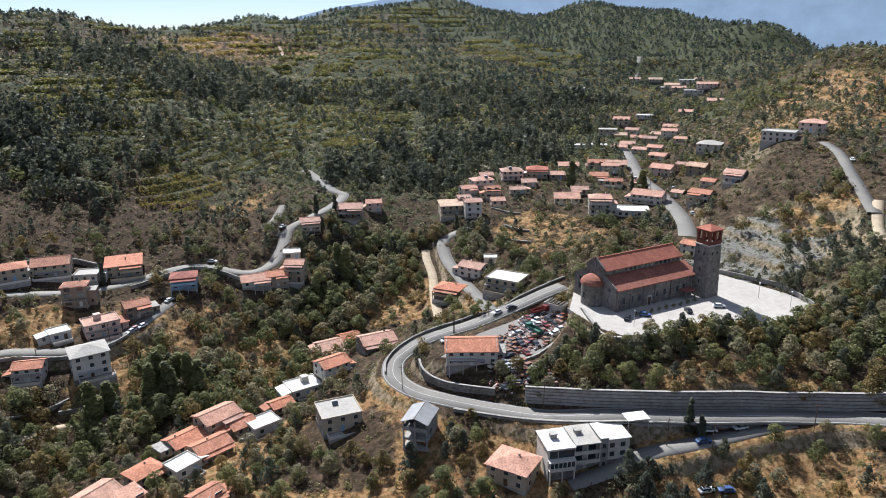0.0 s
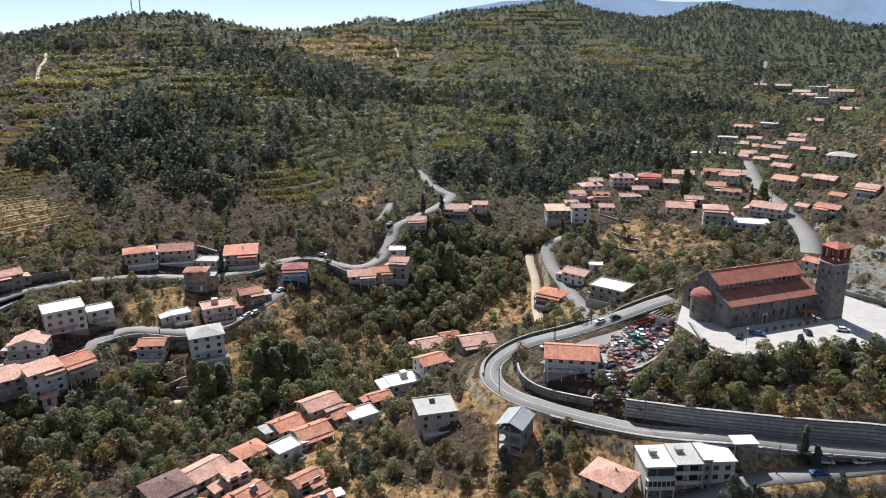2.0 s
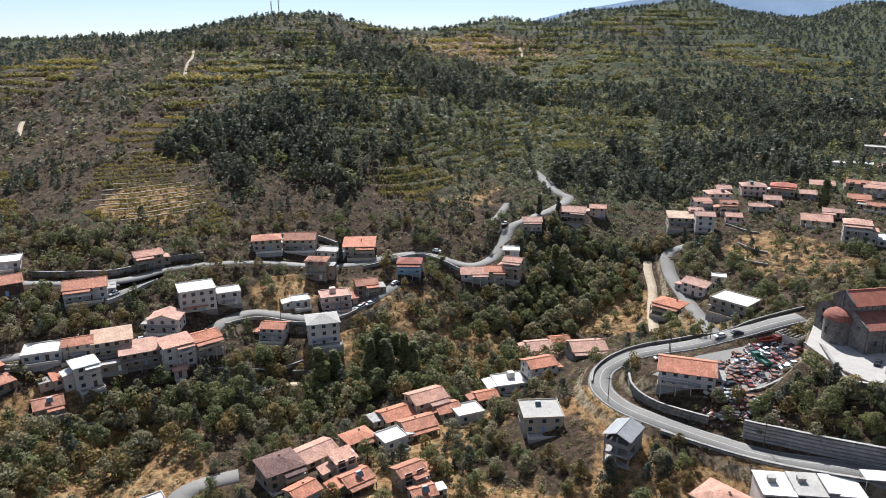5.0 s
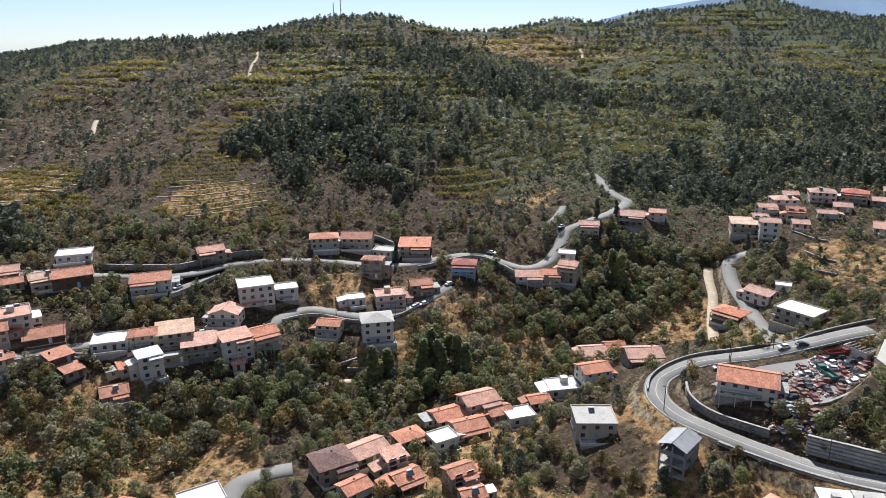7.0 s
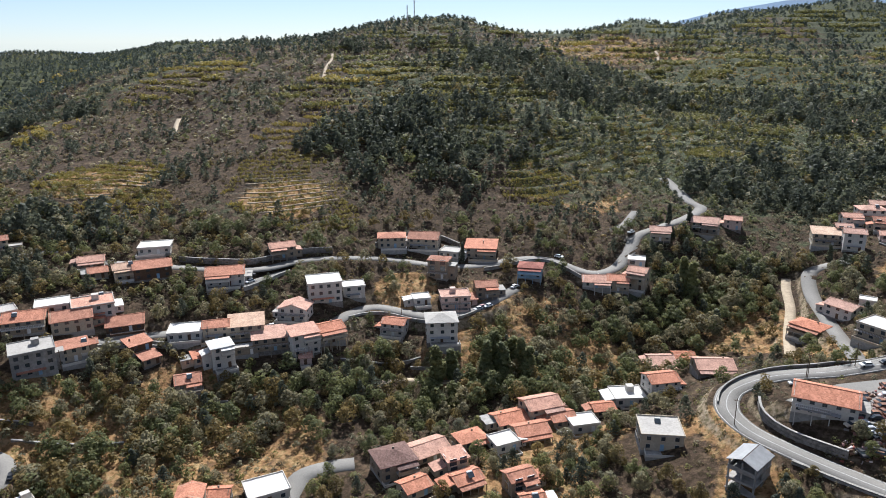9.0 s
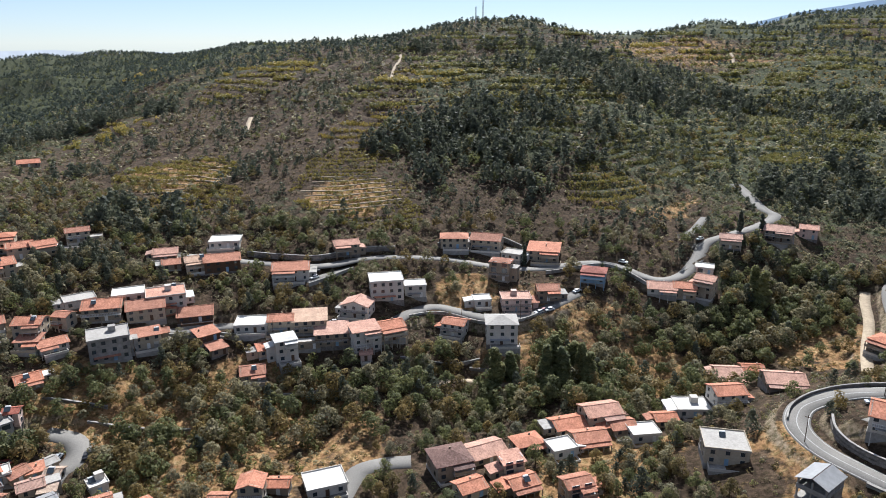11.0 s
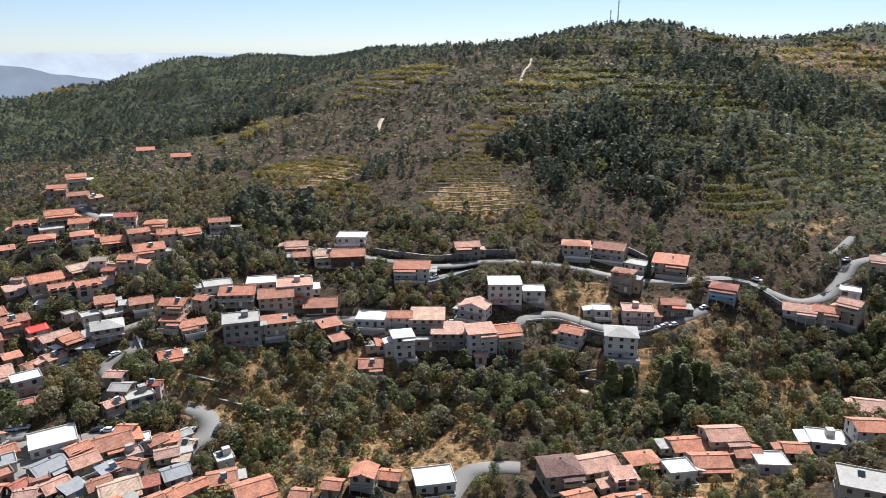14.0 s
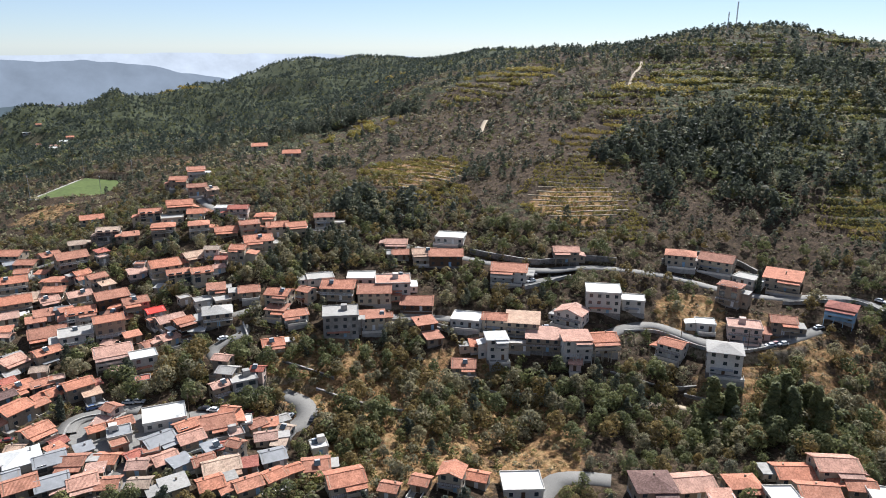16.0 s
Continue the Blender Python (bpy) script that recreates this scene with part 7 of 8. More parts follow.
# ---- football pitch on the saddle ----
cxp, cyp = sum(p[0] for p in PITCH) / 4, sum(p[1] for p in PITCH) / 4
sheet_yard("pitch_surround", [(cxp + (x - cxp) * 1.1, cyp + (y - cyp) * 1.1) for x, y in PITCH], 24.08, M["paving"], "pale concrete edge round the football pitch")
sheet_yard("football_pitch", PITCH, 24.2, M["grass"], "bright green football pitch on the saddle")
for k in range(4):
    x, y = PITCH[k]
    post = tagged(new("floodlight"), "tall thin grey floodlight pole beside the pitch", "floodlight", "pitch floodlights")
    post.matrix_basis = pose(cxp + (x - cxp) * 1.06, cyp + (y - cyp) * 1.06, 24.0)
    part("pole", cyl_bm(0.18, 0.1, 0, 15, 8), M["metal"], post)
    part("lamp_head", box_bm(-1.0, 1.0, -0.15, 0.15, 14.6, 15.4, 0.05), M["metal"], post)

# ---- poplars and cypresses ----
def spire_tree(name, x, y, tall, wide, mat, label, n, seed):
    rng = np.random.default_rng(seed)
    top = tagged(new(name), label, "tree", "slender trees")
    top.matrix_basis = pose(x, y, ground_at(x, y) - 0.2)
    me = from_arrays("crown", crown_cards(n, 0.05, "spire", rng).reshape(-1, 3) * np.array([wide, wide, tall]), np.arange(n * 3).reshape(-1, 3), mat)
    ob = new("crown", me)
    ob.parent = top
    part("trunk", cyl_bm(0.25, 0.08, -0.3, tall * 0.6, 7), M["bark"], top)


for i, (x, y) in enumerate(POPLARS):
    spire_tree("poplar", x, y, crnd.uniform(11, 16), crnd.uniform(20, 26), M["broad"], "tall green poplar by the stream", 900, 100 + i)
for i, (x, y) in enumerate(CYPRESSES):
    spire_tree("cypress", x, y, crnd.uniform(7, 11), crnd.uniform(9, 12), M["pine"], "slim dark green cypress", 480, 200 + i)

# scrap metal heaped between the wrecks
srng = np.random.default_rng(5)
heap_pts = []
while len(heap_pts) < 620:
    x, y = srng.uniform(8, 48), srng.uniform(190, 246)
    if (inside(np.array([x]), np.array([y]), SCRAP_YARD)[0] < 0 and x > 10 + 0.62 * (y - 210)) or (13 < x < 33 and 190 < y < 202):
        heap_pts.append((x, y))
hv = []
hz = height(np.array([p[0] for p in heap_pts]), np.array([p[1] for p in heap_pts]))
for (x, y), z in zip(heap_pts, hz):
    l, w, t = srng.uniform(0.4, 1.6), srng.uniform(0.2, 0.8), srng.uniform(0.15, 0.6)
    m = Matrix.Translation((x, y, float(z) + 0.2)) @ Euler((srng.uniform(-0.5, 0.5), srng.uniform(-0.5, 0.5), srng.uniform(0, 6.28))).to_matrix().to_4x4()
    for c in ((-1, -1, -1), (1, -1, -1), (1, 1, -1), (-1, 1, -1), (-1, -1, 1), (1, -1, 1), (1, 1, 1), (-1, 1, 1)):
        hv.append(m @ Vector((c[0] * l / 2, c[1] * w / 2, c[2] * t)))
hf = [tuple(8 * i + k for k in f) for i in range(len(heap_pts)) for f in ((0, 3, 2, 1), (4, 5, 6, 7), (0, 1, 5, 4), (1, 2, 6, 5), (2, 3, 7, 6), (3, 0, 4, 7))]


def scrap_build(nt, b):
    geo = nt.nodes.new("ShaderNodeNewGeometry")
    c = ramp_of(nt, geo.outputs["Random Per Island"], [(0.0, (0.03, 0.03, 0.03)), (0.3, (0.18, 0.09, 0.05)), (0.55, (0.3, 0.29, 0.28)), (0.8, (0.25, 0.06, 0.04)), (1.0, (0.6, 0.6, 0.58))])
    nt.links.new(c, b.inputs["Base Color"])


tagged(new("scrap_heap", from_arrays("scrap_heap", hv, hf, material("scrap_metal", scrap_build, 0.7, 0.3))), "heaps of rusty scrap metal and car panels", "scrap", kind="stuff")

# painted lines on the main road
q, rz, width, _ = ROAD_LINES[0]
d = np.gradient(q, axis=0)
d /= np.hypot(d[:, 0], d[:, 1])[:, None] + 1e-9
nrm = np.stack([-d[:, 1], d[:, 0]], 1)
for off in (-0.42, 0.0, 0.42):
    lift = 0.1 - 0.16 * abs(off) + 0.02
    v = np.stack([np.c_[q + nrm * (off * width - 0.13), rz + lift], np.c_[q + nrm * (off * width + 0.13), rz + lift]], 1).reshape(-1, 3)
    f = [(i * 2, i * 2 + 1, i * 2 + 3, i * 2 + 2) for i in range(len(q) - 1)]
    tagged(new("road_marking", from_arrays("road_marking", v, f, M["line"])), "worn white painted line along the main road", "road marking", kind="structure")

# ---- trees, shrubs and vines ----
prng = np.random.default_rng(7)


def scatter(name, templates, pts, heights, widths, mat, label, category):
    """One joined mesh of many plants, each a turned and scaled card crown."""
    if len(pts) == 0:
        return
    verts = []
    for k, tm in enumerate(templates):
        sel = np.arange(k, len(pts), len(templates))
        a = prng.uniform(0, 6.28, len(sel))
        c, s = np.cos(a)[:, None], np.sin(a)[:, None]
        flat = tm.reshape(-1, 3)
        w, h = widths[sel][:, None], heights[sel][:, None]
        x = (flat[None, :, 0] * c - flat[None, :, 1] * s) * w + pts[sel, 0:1]
        y = (flat[None, :, 0] * s + flat[None, :, 1] * c) * w + pts[sel, 1:2]
        z = flat[None, :, 2] * h + pts[sel, 2:3]
        verts.append(np.stack([x, y, z], -1).reshape(-1, 3))
    v = np.concatenate(verts)
    f = np.arange(len(v)).reshape(-1, 3)
    tagged(new(name, from_arrays(name, v, f, mat)), label, category, kind="stuff")


# What the eye can reach: the steepest sight line up to each distance, bearing by bearing
rise_grid = (gz.reshape(na, nr) - EYE_Z) / np.maximum(rr, 1.0)
reach = np.maximum.accumulate(rise_grid, axis=1)


def open_view(x, y, z):
    az = np.arctan2(-x, y)
    i = np.clip(np.searchsorted(bearings, az), 0, na - 1)
    r = np.hypot(x, y)
    j = np.clip(np.searchsorted(radii, r) - 2, 0, nr - 1)
    return (z + 6.0 - EYE_Z) / r >= reach[i, j]


HS = np.array(HOUSE_SPOTS)


def free(x, y, gap=1.0):
    """Clear of houses, roads and yards."""
    ok = np.ones(len(x), bool)
    for hx, hy, hr in HS:
        ok &= (x - hx) ** 2 + (y - hy) ** 2 > (hr + gap) ** 2
    for q, _, width, _ in ROAD_LINES:
        lo, hi = q.min(0) - 8, q.max(0) + 8
        k = np.where(ok & (x > lo[0]) & (x < hi[0]) & (y > lo[1]) & (y < hi[1]))[0]
        if len(k):
            d = np.hypot(x[k][:, None] - q[None, ::2, 0], y[k][:, None] - q[None, ::2, 1]).min(1)
            ok[k[d < width * 0.5 + gap]] = False
    for outline, _ in YARDS:
        ok &= inside(x, y, outline) > 0.5
    return ok


def candidates(n, r0, r1, a0=-36.0, a1=88.0):
    r = np.sqrt(prng.uniform(r0 * r0, r1 * r1, n))
    a = np.radians(prng.uniform(a0, a1, n))
    x, y = -np.sin(a) * r, np.cos(a) * r
    k = free(x, y)
    x, y = x[k], y[k]
    z = height(x, y)
    k = open_view(x, y, z)
    return x[k], y[k], z[k]


def thin(x, y, gap):
    """Keep one plant for each cell, so that crowns do not pile up."""
    key = np.round(x / gap).astype(np.int64) * 100003 + np.round(y / gap).astype(np.int64)
    return np.unique(key, return_index=True)[1]


def field(x, y, zones):
    out = np.zeros(len(x))
    for cx, cy, rad, dens in zones:
        d = np.hypot(x - cx, y - cy) + 0.5 * rad * wobble(x, y, rad * 0.4, 21) + 0.25 * rad * wobble(x, y, rad * 0.15, 22)
        out = np.maximum(out, dens * np.clip((rad - d) / (0.25 * rad) + 0.3, 0, 1))
    return out


# Plan of the planting: (x, y, radius, density)
WOODS = [(-217, 389, 60, 0.95), (-245, 413, 50, 0.9), (-235, 412, 45, 0.95), (-185, 378, 28, 0.9), (-252, 385, 40,
    0.6), (-243, 546, 70, 0.85), (-197, 555, 70, 0.9), (-154, 622, 60, 0.6), (-89, 683, 90, 0.75), (30, 599, 80,
    0.85), (82, 776, 120, 0.8), (-31, 437, 45, 0.8), (12, 449, 40, 0.9), (42, 464, 40, 0.8), (114, 671, 60, 0.85),
    (231, 1233, 260, 0.95), (349, 1098, 260, 0.95), (109, 1231, 200, 0.8), (-47, 1164, 160, 0.8), (385, 916, 200,
    0.9), (229, 936, 120, 0.8), (-238, 996, 120, 0.7), (-114, 967, 100, 0.6), (-353, 731, 90, 0.85), (-115, 1060, 60, 1), (-204, 584, 45, 1), (-172, 685, 50, 1), (-3, 651, 60, 0.95), (194, 1176, 160, 1), (277, 1146, 160, 1)]
WOODS += [(-1123, 472, 420, 0.95), (-1190, 719, 420, 0.95), (-1173, 811, 400, 0.95), (-1319, 394, 400, 0.9), (-1085,
    205, 330, 0.85), (-708, 327, 130, 0.9), (-945, 530, 170, 0.9), (-545, 549, 120, 0.5), (-443, 665, 110, 0.8),
    (-322, 560, 60, 0.5), (-300, 182, 26, 0.8), (-281, 187, 20, 0.6), (-336, 172, 22, 0.5), (-235, 219, 18, 0.5),
    (-391, 168, 16, 0.6), (-308, 272, 22, 0.5), (-252, 351, 40, 0.8), (-138, 346, 40, 0.25), (230, 518, 60, 0.6),
    (-72, 391, 40, 0.6)]
VINE_PATCHES = [(-345, 242, 34, 1), (-301, 222, 22, 1), (-245, 276, 32, 1), (-218, 263, 24, 1), (-490, 452, 60, 0.9),
    (-262, 880, 60, 1), (-259, 792, 40, 0.9), (-485, 425, 50, 1), (-335, 470, 40, 0.9), (-297, 345, 26, 0.9), (-299, 400, 30, 0.8), (-265, 300, 26, 1), (-139, 362, 24, 0.8), (-957, 640, 45, 1), (-910, 672, 40, 1), (-520, 318, 35, 1), (-516, 289,
    30, 0.8), (-1536, 472, 60, 0.8)]
GREEN_PATCHES = [(109, 971, 90, 1), (-43, 646, 140, 0.8), (-136, 680, 90, 0.8), (-303, 539, 90, 0.9), (-230, 461, 70,
    0.7), (-21, 1160, 90, 0.9), (-381, 154, 22, 1), (-124, 434, 45, 0.6), (-177, 432, 50, 0.8), (-139, 799, 120, 0.8),
    (153, 342, 24, 1), (-75, 502, 80, 0.6), (229, 567, 60, 0.5), (-311, 689, 90, 0.9), (-206, 948, 120, 0.7), (-241,
    479, 80, 0.7), (-348, 607, 120, 0.9), (-308, 540, 50, 1), (-254, 488, 40, 1), (-178, 497, 45, 1), (-121, 684, 60, 1), (-143, 826, 70, 1),
    (-84, 1063, 60, 1), (-12, 1167, 60, 1), (-96, 660, 50, 1), (-260, 557, 45, 1), (-333, 416, 35, 1), (-275, 498, 45, 1), (-313, 713, 60, 1), (-152, 740, 60, 1),
    (-101, 785, 60, 1), (-301, 527, 45, 1), (-152, 372, 26, 0.8), (-413, 379, 30, 0.9)]
GROVES = [(79, 196, 34, 0.95), (107, 201, 30, 0.95), (117, 188, 28, 0.95), (58, 193, 22, 0.8), (-50, 320, 30, 0.8),
    (-95, 233, 22, 1), (-104, 220, 20, 1), (-94, 226, 20, 1), (-56, 281, 35, 0.8), (-23, 308, 22, 0.8), (-285, 145,
    32, 0.75), (-206, 117, 25, 0.7), (-278, 112, 20, 0.6), (-443, 58, 40, 0.6), (-14, 340, 30, 0.85), (-42, 345, 30,
    0.7), (14, 322, 22, 0.3), (-3, 164, 20, 0.6), (56, 155, 25, 0.6), (135, 264, 25, 0.3), (-55, 209, 20, 0.7), (-39,
    182, 18, 0.6), (-150, 169, 50, 0.26), (-170, 135, 40, 0.26), (141, 243, 25, 0.7), (60, 345, 16, 0.6), (-279, 83,
    14, 0.5), (-236, 48, 12, 0.8), (-95, 287, 26, 0.5)]
PINE_GROVES = [(79, 196, 40, 0.35), (107, 201, 36, 0.35), (-285, 145, 25, 0.5), (56, 155, 22, 0.8), (-443, 58, 40, 0.7),
    (141, 243, 25, 0.7)]
BARE = [(-142, 136, 22, 0.8), (-131, 149, 16, 0.7), (-163, 107, 14, 0.7), (-194, 113, 16, 0.7), (-175, 144, 14, 0.6),
    (-115, 217, 12, 0.8), (-68, 248, 14, 0.9), (-22, 279, 14, 0.7), (81, 158, 30, 0.5), (96, 185, 14, 0.7), (-106,
    249, 16, 0.7), (-210, 105, 12, 0.7), (-24, 169, 24, 0.8), (-22, 188, 16, 0.8), (15, 221, 22, 1), (129, 275, 32,
    0.85), (44, 331, 24, 0.6), (55, 313, 16, 0.6), (-150, 240, 12, 0.9), (-119, 311, 40, 0.6)]
STREAM_COURSE = [(-260, 40), (-185, 99), (-157, 149), (-122, 196), (-110, 205), (-70, 232), (-53, 265), (-39, 303),
    (-28, 341), (-9, 384), (21, 403)]

stream_line = line_points([(p[0], p[1]) for p in STREAM_COURSE], 6.0)


def stream_near(x, y):
    return np.hypot(x[:, None] - stream_line[None, :, 0], y[:, None] - stream_line[None, :, 1]).min(1)


# templates at three degrees of fineness
PINE_FAR = [crown_cards(20, 0.16, "pine", prng) for _ in range(5)]
ROUND_FAR = [crown_cards(20, 0.16, "round", prng) for _ in range(5)]
PINE_MID = [crown_cards(84, 0.085, "pine", prng) for _ in range(6)]
ROUND_MID = [crown_cards(84, 0.09, "round", prng) for _ in range(6)]
PINE_NEAR = [crown_cards(360, 0.047, "pine", prng) for _ in range(5)]
ROUND_NEAR = [crown_cards(380, 0.047, "round", prng) for _ in range(5)]
BUSH = [bush_cards(20, 0.15, prng) for _ in range(6)]
BUSH_FINE = [bush_cards(42, 0.1, prng) for _ in range(6)]
BUSH_FAR = [bush_cards(10, 0.21, prng) for _ in range(6)]

# far woods
x, y, z = candidates(110000, 700, 2000)
d = np.maximum(field(x, y, WOODS), 0.26 + 0.24 * wobble(x, y, 90, 31))
k = prng.uniform(0, 1, len(x)) < d * 0.85
k &= (field(x, y, VINE_PATCHES) < 0.5) & (prng.uniform(0, 1, len(x)) > 0.75 * field(x, y, GREEN_PATCHES))
x, y, z = x[k], y[k], z[k]
k = thin(x, y, 5.4)
P = np.stack([x[k], y[k], z[k] - 0.3], 1)
h = prng.uniform(4, 8, len(P))
mixd = prng.uniform(0, 1, len(P)) < 0.68
scatter("far_pine_wood", PINE_FAR, P[mixd], h[mixd], h[mixd] * 1.4, M["pine"], "dark green pine woods on the far hillsides", "trees")
scatter("far_scrub_wood", ROUND_FAR, P[~mixd], h[~mixd] * 0.7, h[~mixd] * 0.9, M["broad"], "mixed oak and fruit trees on far slopes", "trees")

# woods of the middle distance
x, y, z = candidates(42000, 330, 720)
wood = field(x, y, WOODS)
d = np.maximum(wood * np.clip(0.62 + 0.75 * wobble(x, y, 24, 36), 0.08, 1), 0.10 + 0.12 * wobble(x, y, 50, 32))
lush = np.clip((x + 330) / 120, 0, 1) * np.clip((np.hypot(x, y) - 370) / 60, 0, 1)
d = np.maximum(d, lush * (0.42 + 0.3 * wobble(x, y, 40, 38)))
k = (prng.uniform(0, 1, len(x)) < d) & (field(x, y, VINE_PATCHES) < 0.5) & (prng.uniform(0, 1, len(x)) > 0.7 * field(x, y, GREEN_PATCHES))
x, y, z, wood = x[k], y[k], z[k], wood[k]
k = thin(x, y, 4.6)
P, wood = np.stack([x[k], y[k], z[k] - 0.3], 1), wood[k]
h = prng.uniform(4, 10, len(P)) * (0.82 + 0.63 * (wood > 0.6)) * (0.85 + 0.3 * wobble(P[:, 0], P[:, 1], 35, 37))
mixd = prng.uniform(0, 1, len(P)) < np.where(wood > 0.6, 0.8, np.where(P[:, 0] < -140, 0.72, 0.45))
scatter("hillside_pines", PINE_MID, P[mixd], h[mixd] * 0.98, h[mixd] * 1.3, M["pine"], "dark green pines dotted over the dry hillside", "trees")
pick = prng.uniform(0, 1, len(P))
for lo, hi, mat, nm, label in ((0.0, 0.5, "broad", "hillside_trees", "green oaks and fruit trees on the hillside"), (0.5, 0.8, "olive", "hillside_olives", "grey-green olive trees on the hillside"),
                               (0.8, 1.0, "russet", "hillside_bushes", "yellow-brown bushes on the hillside")):
    q = ~mixd & (pick >= lo) & (pick < hi)
    scatter(nm, ROUND_MID, P[q], h[q] * 0.72, h[q] * 1.0, M[mat], label, "trees")

# shrubs on all slopes: finest near the eye
for r0, r1, count, gap, tm, big in ((130, 260, 20000, 1.5, BUSH_FINE, 0.85), (255, 420, 36000, 2.0, BUSH, 1.0), (415, 1000, 60000, 3.3, BUSH_FAR, 1.75)):
    x, y, z = candidates(count, r0, r1)
    k = prng.uniform(0, 1, len(x)) < np.clip(0.8 + 0.4 * wobble(x, y, 25, 33), 0, 1) * (1 - 0.75 * field(x, y, BARE)) * (1 - 0.7 * field(x, y, VINE_PATCHES))
    x, y, z = x[k], y[k], z[k]
    k = thin(x, y, gap)
    P = np.stack([x[k], y[k], z[k] - 0.15], 1)
    h = prng.uniform(0.5, 1.9, len(P)) * big
    green_side = np.clip((P[:, 0] + 300) / 130, 0, 1) * np.clip((np.hypot(P[:, 0], P[:, 1]) - 340) / 80, 0, 1)
    kind = prng.uniform(0, 1, len(P)) * (1 - 0.45 * green_side) + 0.45 * green_side + 0.3 * wobble(P[:, 0], P[:, 1], 60, 34)
    kind -= 0.25 * np.clip((-P[:, 0] - 120) / 60, 0, 1) * np.clip((np.hypot(P[:, 0], P[:, 1]) - 300) / 40, 0, 1)
    for lo, hi, mat, nm, label, f in ((-9, 0.42, "shrub", "dry_shrubs", "low grey-brown dry shrubs covering the slopes", 1.0), (0.42, 0.75, "olive", "evergreen_shrubs", "olive-green evergreen shrubs covering the slopes", 1.15),
                                      (0.75, 0.93, "broad", "leafy_shrubs", "green leafy bushes on the valley sides", 1.3), (0.93, 9, "russet", "russet_shrubs", "russet and yellowing bushes on the slopes", 1.1)):
        q = (kind >= lo) & (kind < hi)
        scatter(nm, tm, P[q], h[q] * f, h[q] * f * 1.9, M[mat], label, "shrubs")

# vines in rows along the terraces
def vine_rows(patches, mat, label, thr):
    for cx, cy, rad, _ in patches:
        dist = math.hypot(cx, cy)
        gap = 1.3 if dist < 520 else (2.4 if dist < 800 else 3.4)
        step = 1.25 if dist < 430 else 2.6 if dist < 520 else (4.5 if dist < 800 else 7.0)
        n = int(math.pi * rad * rad / (gap * gap) * 2.2)
        u, a = np.sqrt(prng.uniform(0, 1, n)) * rad, prng.uniform(0, 6.28, n)
        x, y = cx + u * np.cos(a), cy + u * np.sin(a)
        k = free(x, y) & (u + 0.3 * rad * wobble(x, y, rad * 0.45, 21) < rad * 0.95)
        x, y = x[k], y[k]
        z = height(x, y)
        k = open_view(x, y, z)
        x, y, z = x[k], y[k], z[k]
        ph = (z + 0.8 * wobble(x, y, 30, 8)) / step
        k = np.where(((ph - np.floor(ph)) < 0.36) & (wobble(x, y, 22, 61) + 0.6 * wobble(x, y, 60, 62) > thr))[0]
        k = k[thin(x[k], y[k], gap)]
        P = np.stack([x[k], y[k], z[k] - 0.1], 1)
        h = prng.uniform(1.1, 1.8, len(P)) * gap
        scatter("vine_rows", BUSH if dist < 520 else BUSH_FAR, P, h, h * 1.25, M[mat], label, "vines")


vine_rows(VINE_PATCHES, "vine", "yellowing autumn vines in rows on terraces", -0.55)
vine_rows(GREEN_PATCHES, "greenvine", "green vines in rows on terraces", -0.1)

# valley trees near the houses and along the stream
x, y, z = candidates(15000, 150, 345)
sd = stream_near(x, y)
d = np.maximum(field(x, y, GROVES), np.clip(1.3 - sd / 20, 0, 1))
d = np.maximum(d, 0.2 + 0.22 * wobble(x, y, 22, 35))
d *= 1 - field(x, y, BARE)
d *= np.where((z > 38) & (x < -100), 0.3, 1.0)  # few trees on the heath
k = (prng.uniform(0, 1, len(x)) < d) & free(x, y, 2.2)
x, y, z = x[k], y[k], z[k]
k = thin(x, y, 3.7)
prng.shuffle(k)
P = np.stack([x[k], y[k], z[k] - 0.2], 1)
pine_part = field(P[:, 0], P[:, 1], PINE_GROVES)
h = prng.uniform(3.0, 7.5, len(P))
h = np.where(stream_near(P[:, 0], P[:, 1]) < 16, h * 1.25, h)
kind = prng.uniform(0, 1, len(P))
is_pine = kind < np.where(pine_part > 0.4, 0.75, 0.12)
order = np.argsort(P[:, 0] ** 2 + P[:, 1] ** 2 + 9000 * prng.uniform(0, 1, len(P)))
single = np.zeros(len(P), bool)
single[order[:270]] = True


# small garden trees between the old houses
gxv, gyv, gzv = candidates(9000, 150, 440, 40, 88)
k = free(gxv, gyv, 0.5) & (np.hypot(gxv + 290, gyv - 70) < 165) & (prng.uniform(0, 1, len(gxv)) < 0.62 + 0.5 * wobble(gxv, gyv, 18, 41))
gxv, gyv, gzv = gxv[k], gyv[k], gzv[k]
k = thin(gxv, gyv, 3.2)
prng.shuffle(k)
G = np.stack([gxv[k], gyv[k], gzv[k] - 0.2], 1)
gh = prng.uniform(2.2, 4.8, len(G))
for i, (mat, nm, label) in enumerate((("broad", "garden_trees", "small green garden trees between village houses"), ("olive", "garden_olives", "grey-green olive trees in village gardens"),
                                      ("russet", "garden_shrubs", "brownish shrubs and vines in village gardens"))):
    sel = np.arange(len(G)) % 3 == i
    scatter(nm, ROUND_MID, G[sel], gh[sel], gh[sel] * 1.25, M[mat], label, "trees")


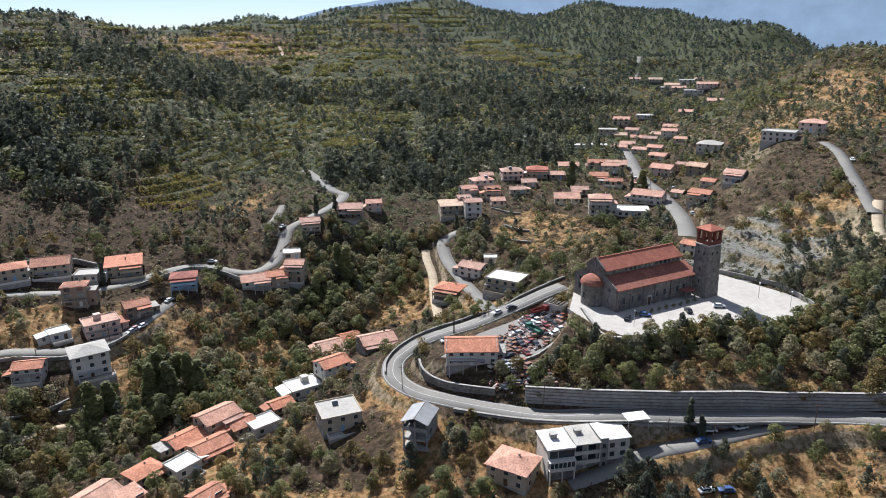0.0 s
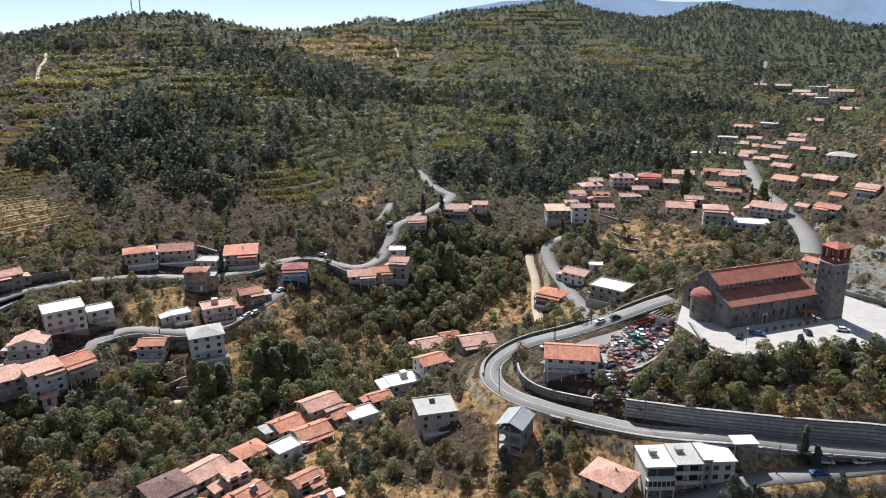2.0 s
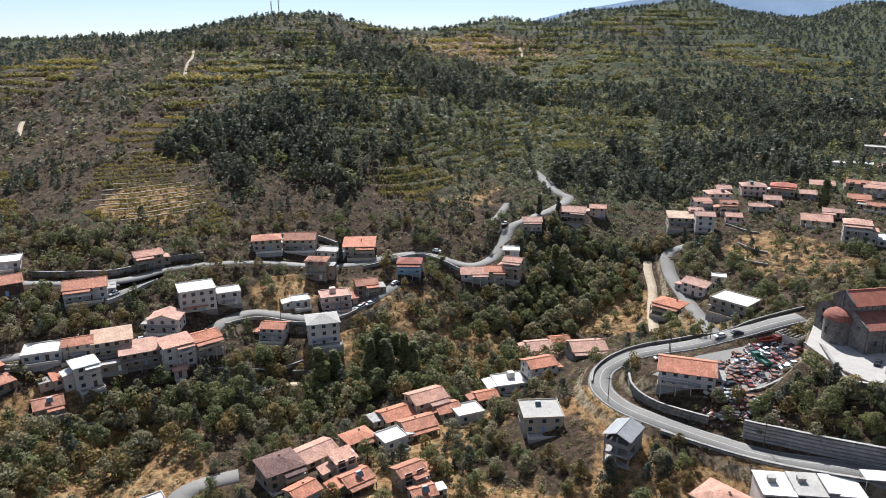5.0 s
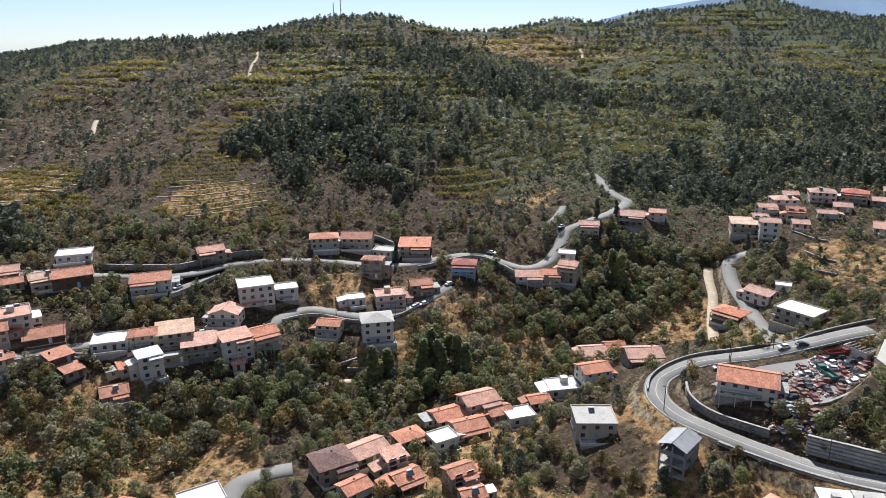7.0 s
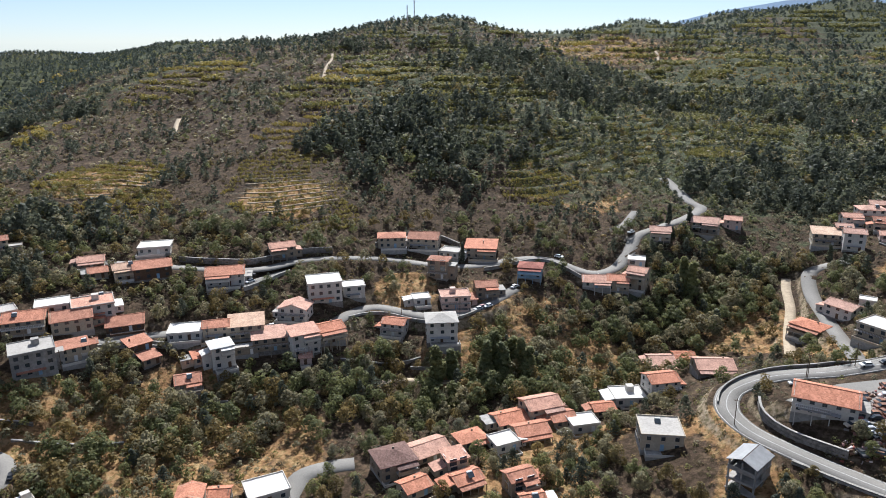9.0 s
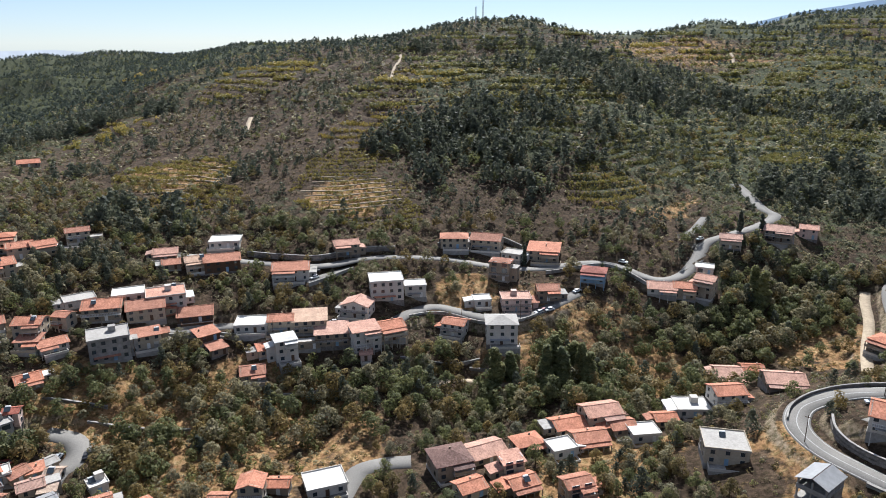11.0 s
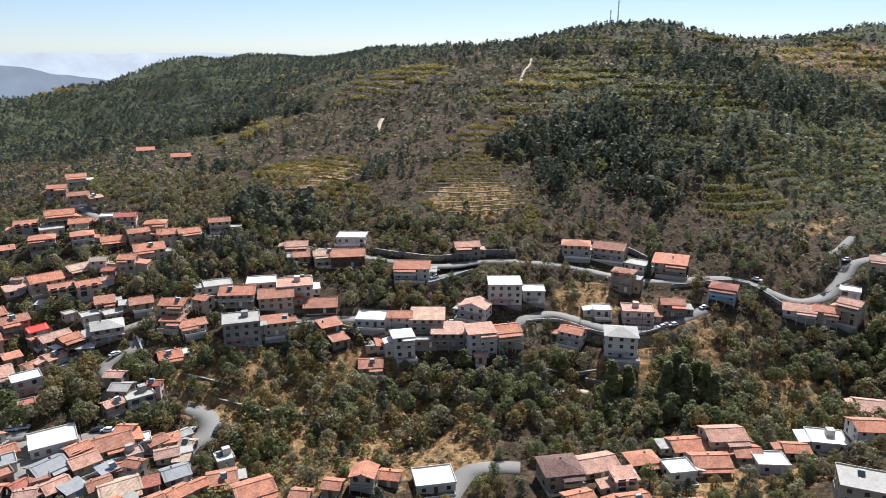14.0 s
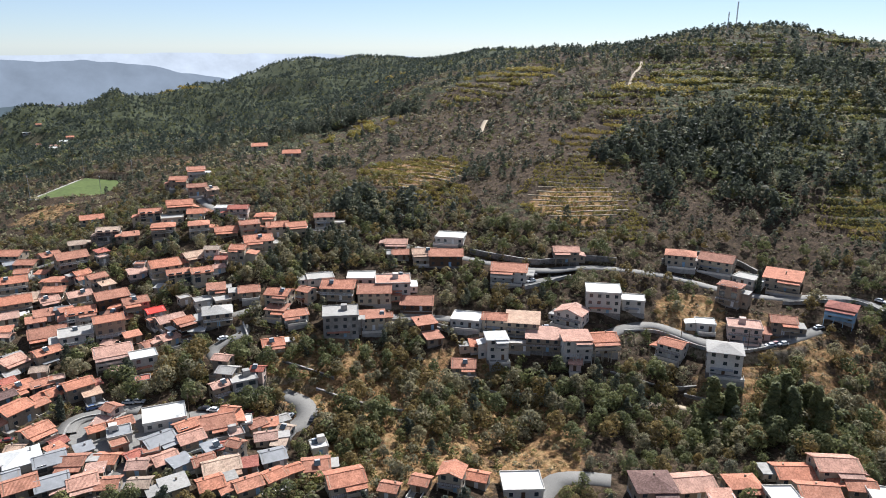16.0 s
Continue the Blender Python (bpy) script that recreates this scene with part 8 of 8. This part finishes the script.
def tree_maker(name, shape, mat, label, n, size):
    made = []
    for _ in range(3):
        top = tagged(new(name), label, "tree", "valley trees")
        me = from_arrays("crown", crown_cards(n, size, shape, prng).reshape(-1, 3) * np.array([1.15, 1.15, 1.0]), np.arange(n * 3).reshape(-1, 3), mat)
        ob = new("crown", me)
        ob.parent = top
        bm = cyl_bm(0.035, 0.012, -0.08, 0.62, 7)
        for q in range(4):
            a = q * 1.57 + prng.uniform(0, 1)
            bmesh.ops.create_cone(bm, cap_ends=True, segments=5, radius1=0.015, radius2=0.006, depth=0.3,
                                  matrix=Matrix.Translation((0.1 * math.cos(a), 0.1 * math.sin(a), 0.4 + 0.05 * q)) @ Euler((0, 0.8, a)).to_matrix().to_4x4())
        part("trunk", bm, M["bark"], top)
        made.append(top)
    return made


KINDS = {"pine": tree_maker("pine_tree", "pine", M["pine"], "dark green pine with tapered trunk on the slope", 760, 0.036),
         "broad": tree_maker("leafy_tree", "round", M["broad"], "green leafy tree growing between the houses", 800, 0.036),
         "russet": tree_maker("fruit_tree", "round", M["russet"], "brownish-green fruit tree on an orchard terrace", 800, 0.036),
         "olive": tree_maker("olive_tree", "round", M["olive"], "grey-green olive tree growing on the terraces", 800, 0.036)}
first = {}
for i in np.where(single)[0]:
    name = "pine" if is_pine[i] else ("olive" if kind[i] > 0.74 else ("russet" if kind[i] > 0.52 else "broad"))
    src = KINDS[name][i % 3]
    s = h[i] * (1.2 if is_pine[i] else 1.0)
    m = pose(P[i, 0], P[i, 1], P[i, 2], 0, 0, float(prng.uniform(0, 360))) @ Matrix.Diagonal((s, s, s * float(prng.uniform(0.85, 1.15)), 1))
    if src.name in first:
        copy_thing(src, m)
    else:
        first[src.name] = m
for name, m in first.items():
    bpy.data.objects[name].matrix_basis = m
# a close row of pines along the front of the church yard
for i in range(30):
    u = i / 29
    x, y = 55 + 76 * u + float(prng.uniform(-1, 1)), 197.5 + 14 * u + float(prng.uniform(-2.2, 1.2))
    s = float(prng.uniform(6.0, 9.0))
    src = KINDS[("broad", "olive", "pine", "broad", "russet")[i % 5]][i % 3]
    k = s / src.scale[0]
    copy_thing(src, pose(x, y, ground_at(x, y) - 0.3, 0, 0, float(prng.uniform(0, 360))) @ Matrix.Diagonal((k, k, k, 1)))
# young trees along the outer edge of the bend
for i in range(15):
    u = i / 14
    x, y = -13 + 66 * u + float(prng.uniform(-1.2, 1.2)), 239 + 33 * u + float(prng.uniform(-1.0, 1.0))
    s = float(prng.uniform(3.2, 5.2))
    src = KINDS["broad" if i % 4 else "olive"][i % 3]
    k = s / src.scale[0]
    copy_thing(src, pose(x, y, ground_at(x, y) - 0.2, 0, 0, float(prng.uniform(0, 360))) @ Matrix.Diagonal((k, k, k, 1)))
rest = ~single
for sel, tm, mat, nm, label in ((is_pine, PINE_NEAR, "pine", "valley_pines", "dark green pines on the valley sides"),
                                (~is_pine & (kind <= 0.52), ROUND_NEAR, "broad", "valley_trees", "dense green trees along the stream and gardens"),
                                (~is_pine & (kind > 0.52) & (kind <= 0.74), ROUND_NEAR, "russet", "valley_fruit_trees", "brownish fruit trees in the terraced orchards"),
                                (~is_pine & (kind > 0.74), ROUND_NEAR, "olive", "valley_olives", "grey-green olive and almond trees on terraces")):
    q = sel & rest
    scatter(nm, tm, P[q], h[q] * 1.1, h[q] * 1.25, M[mat], label, "trees")
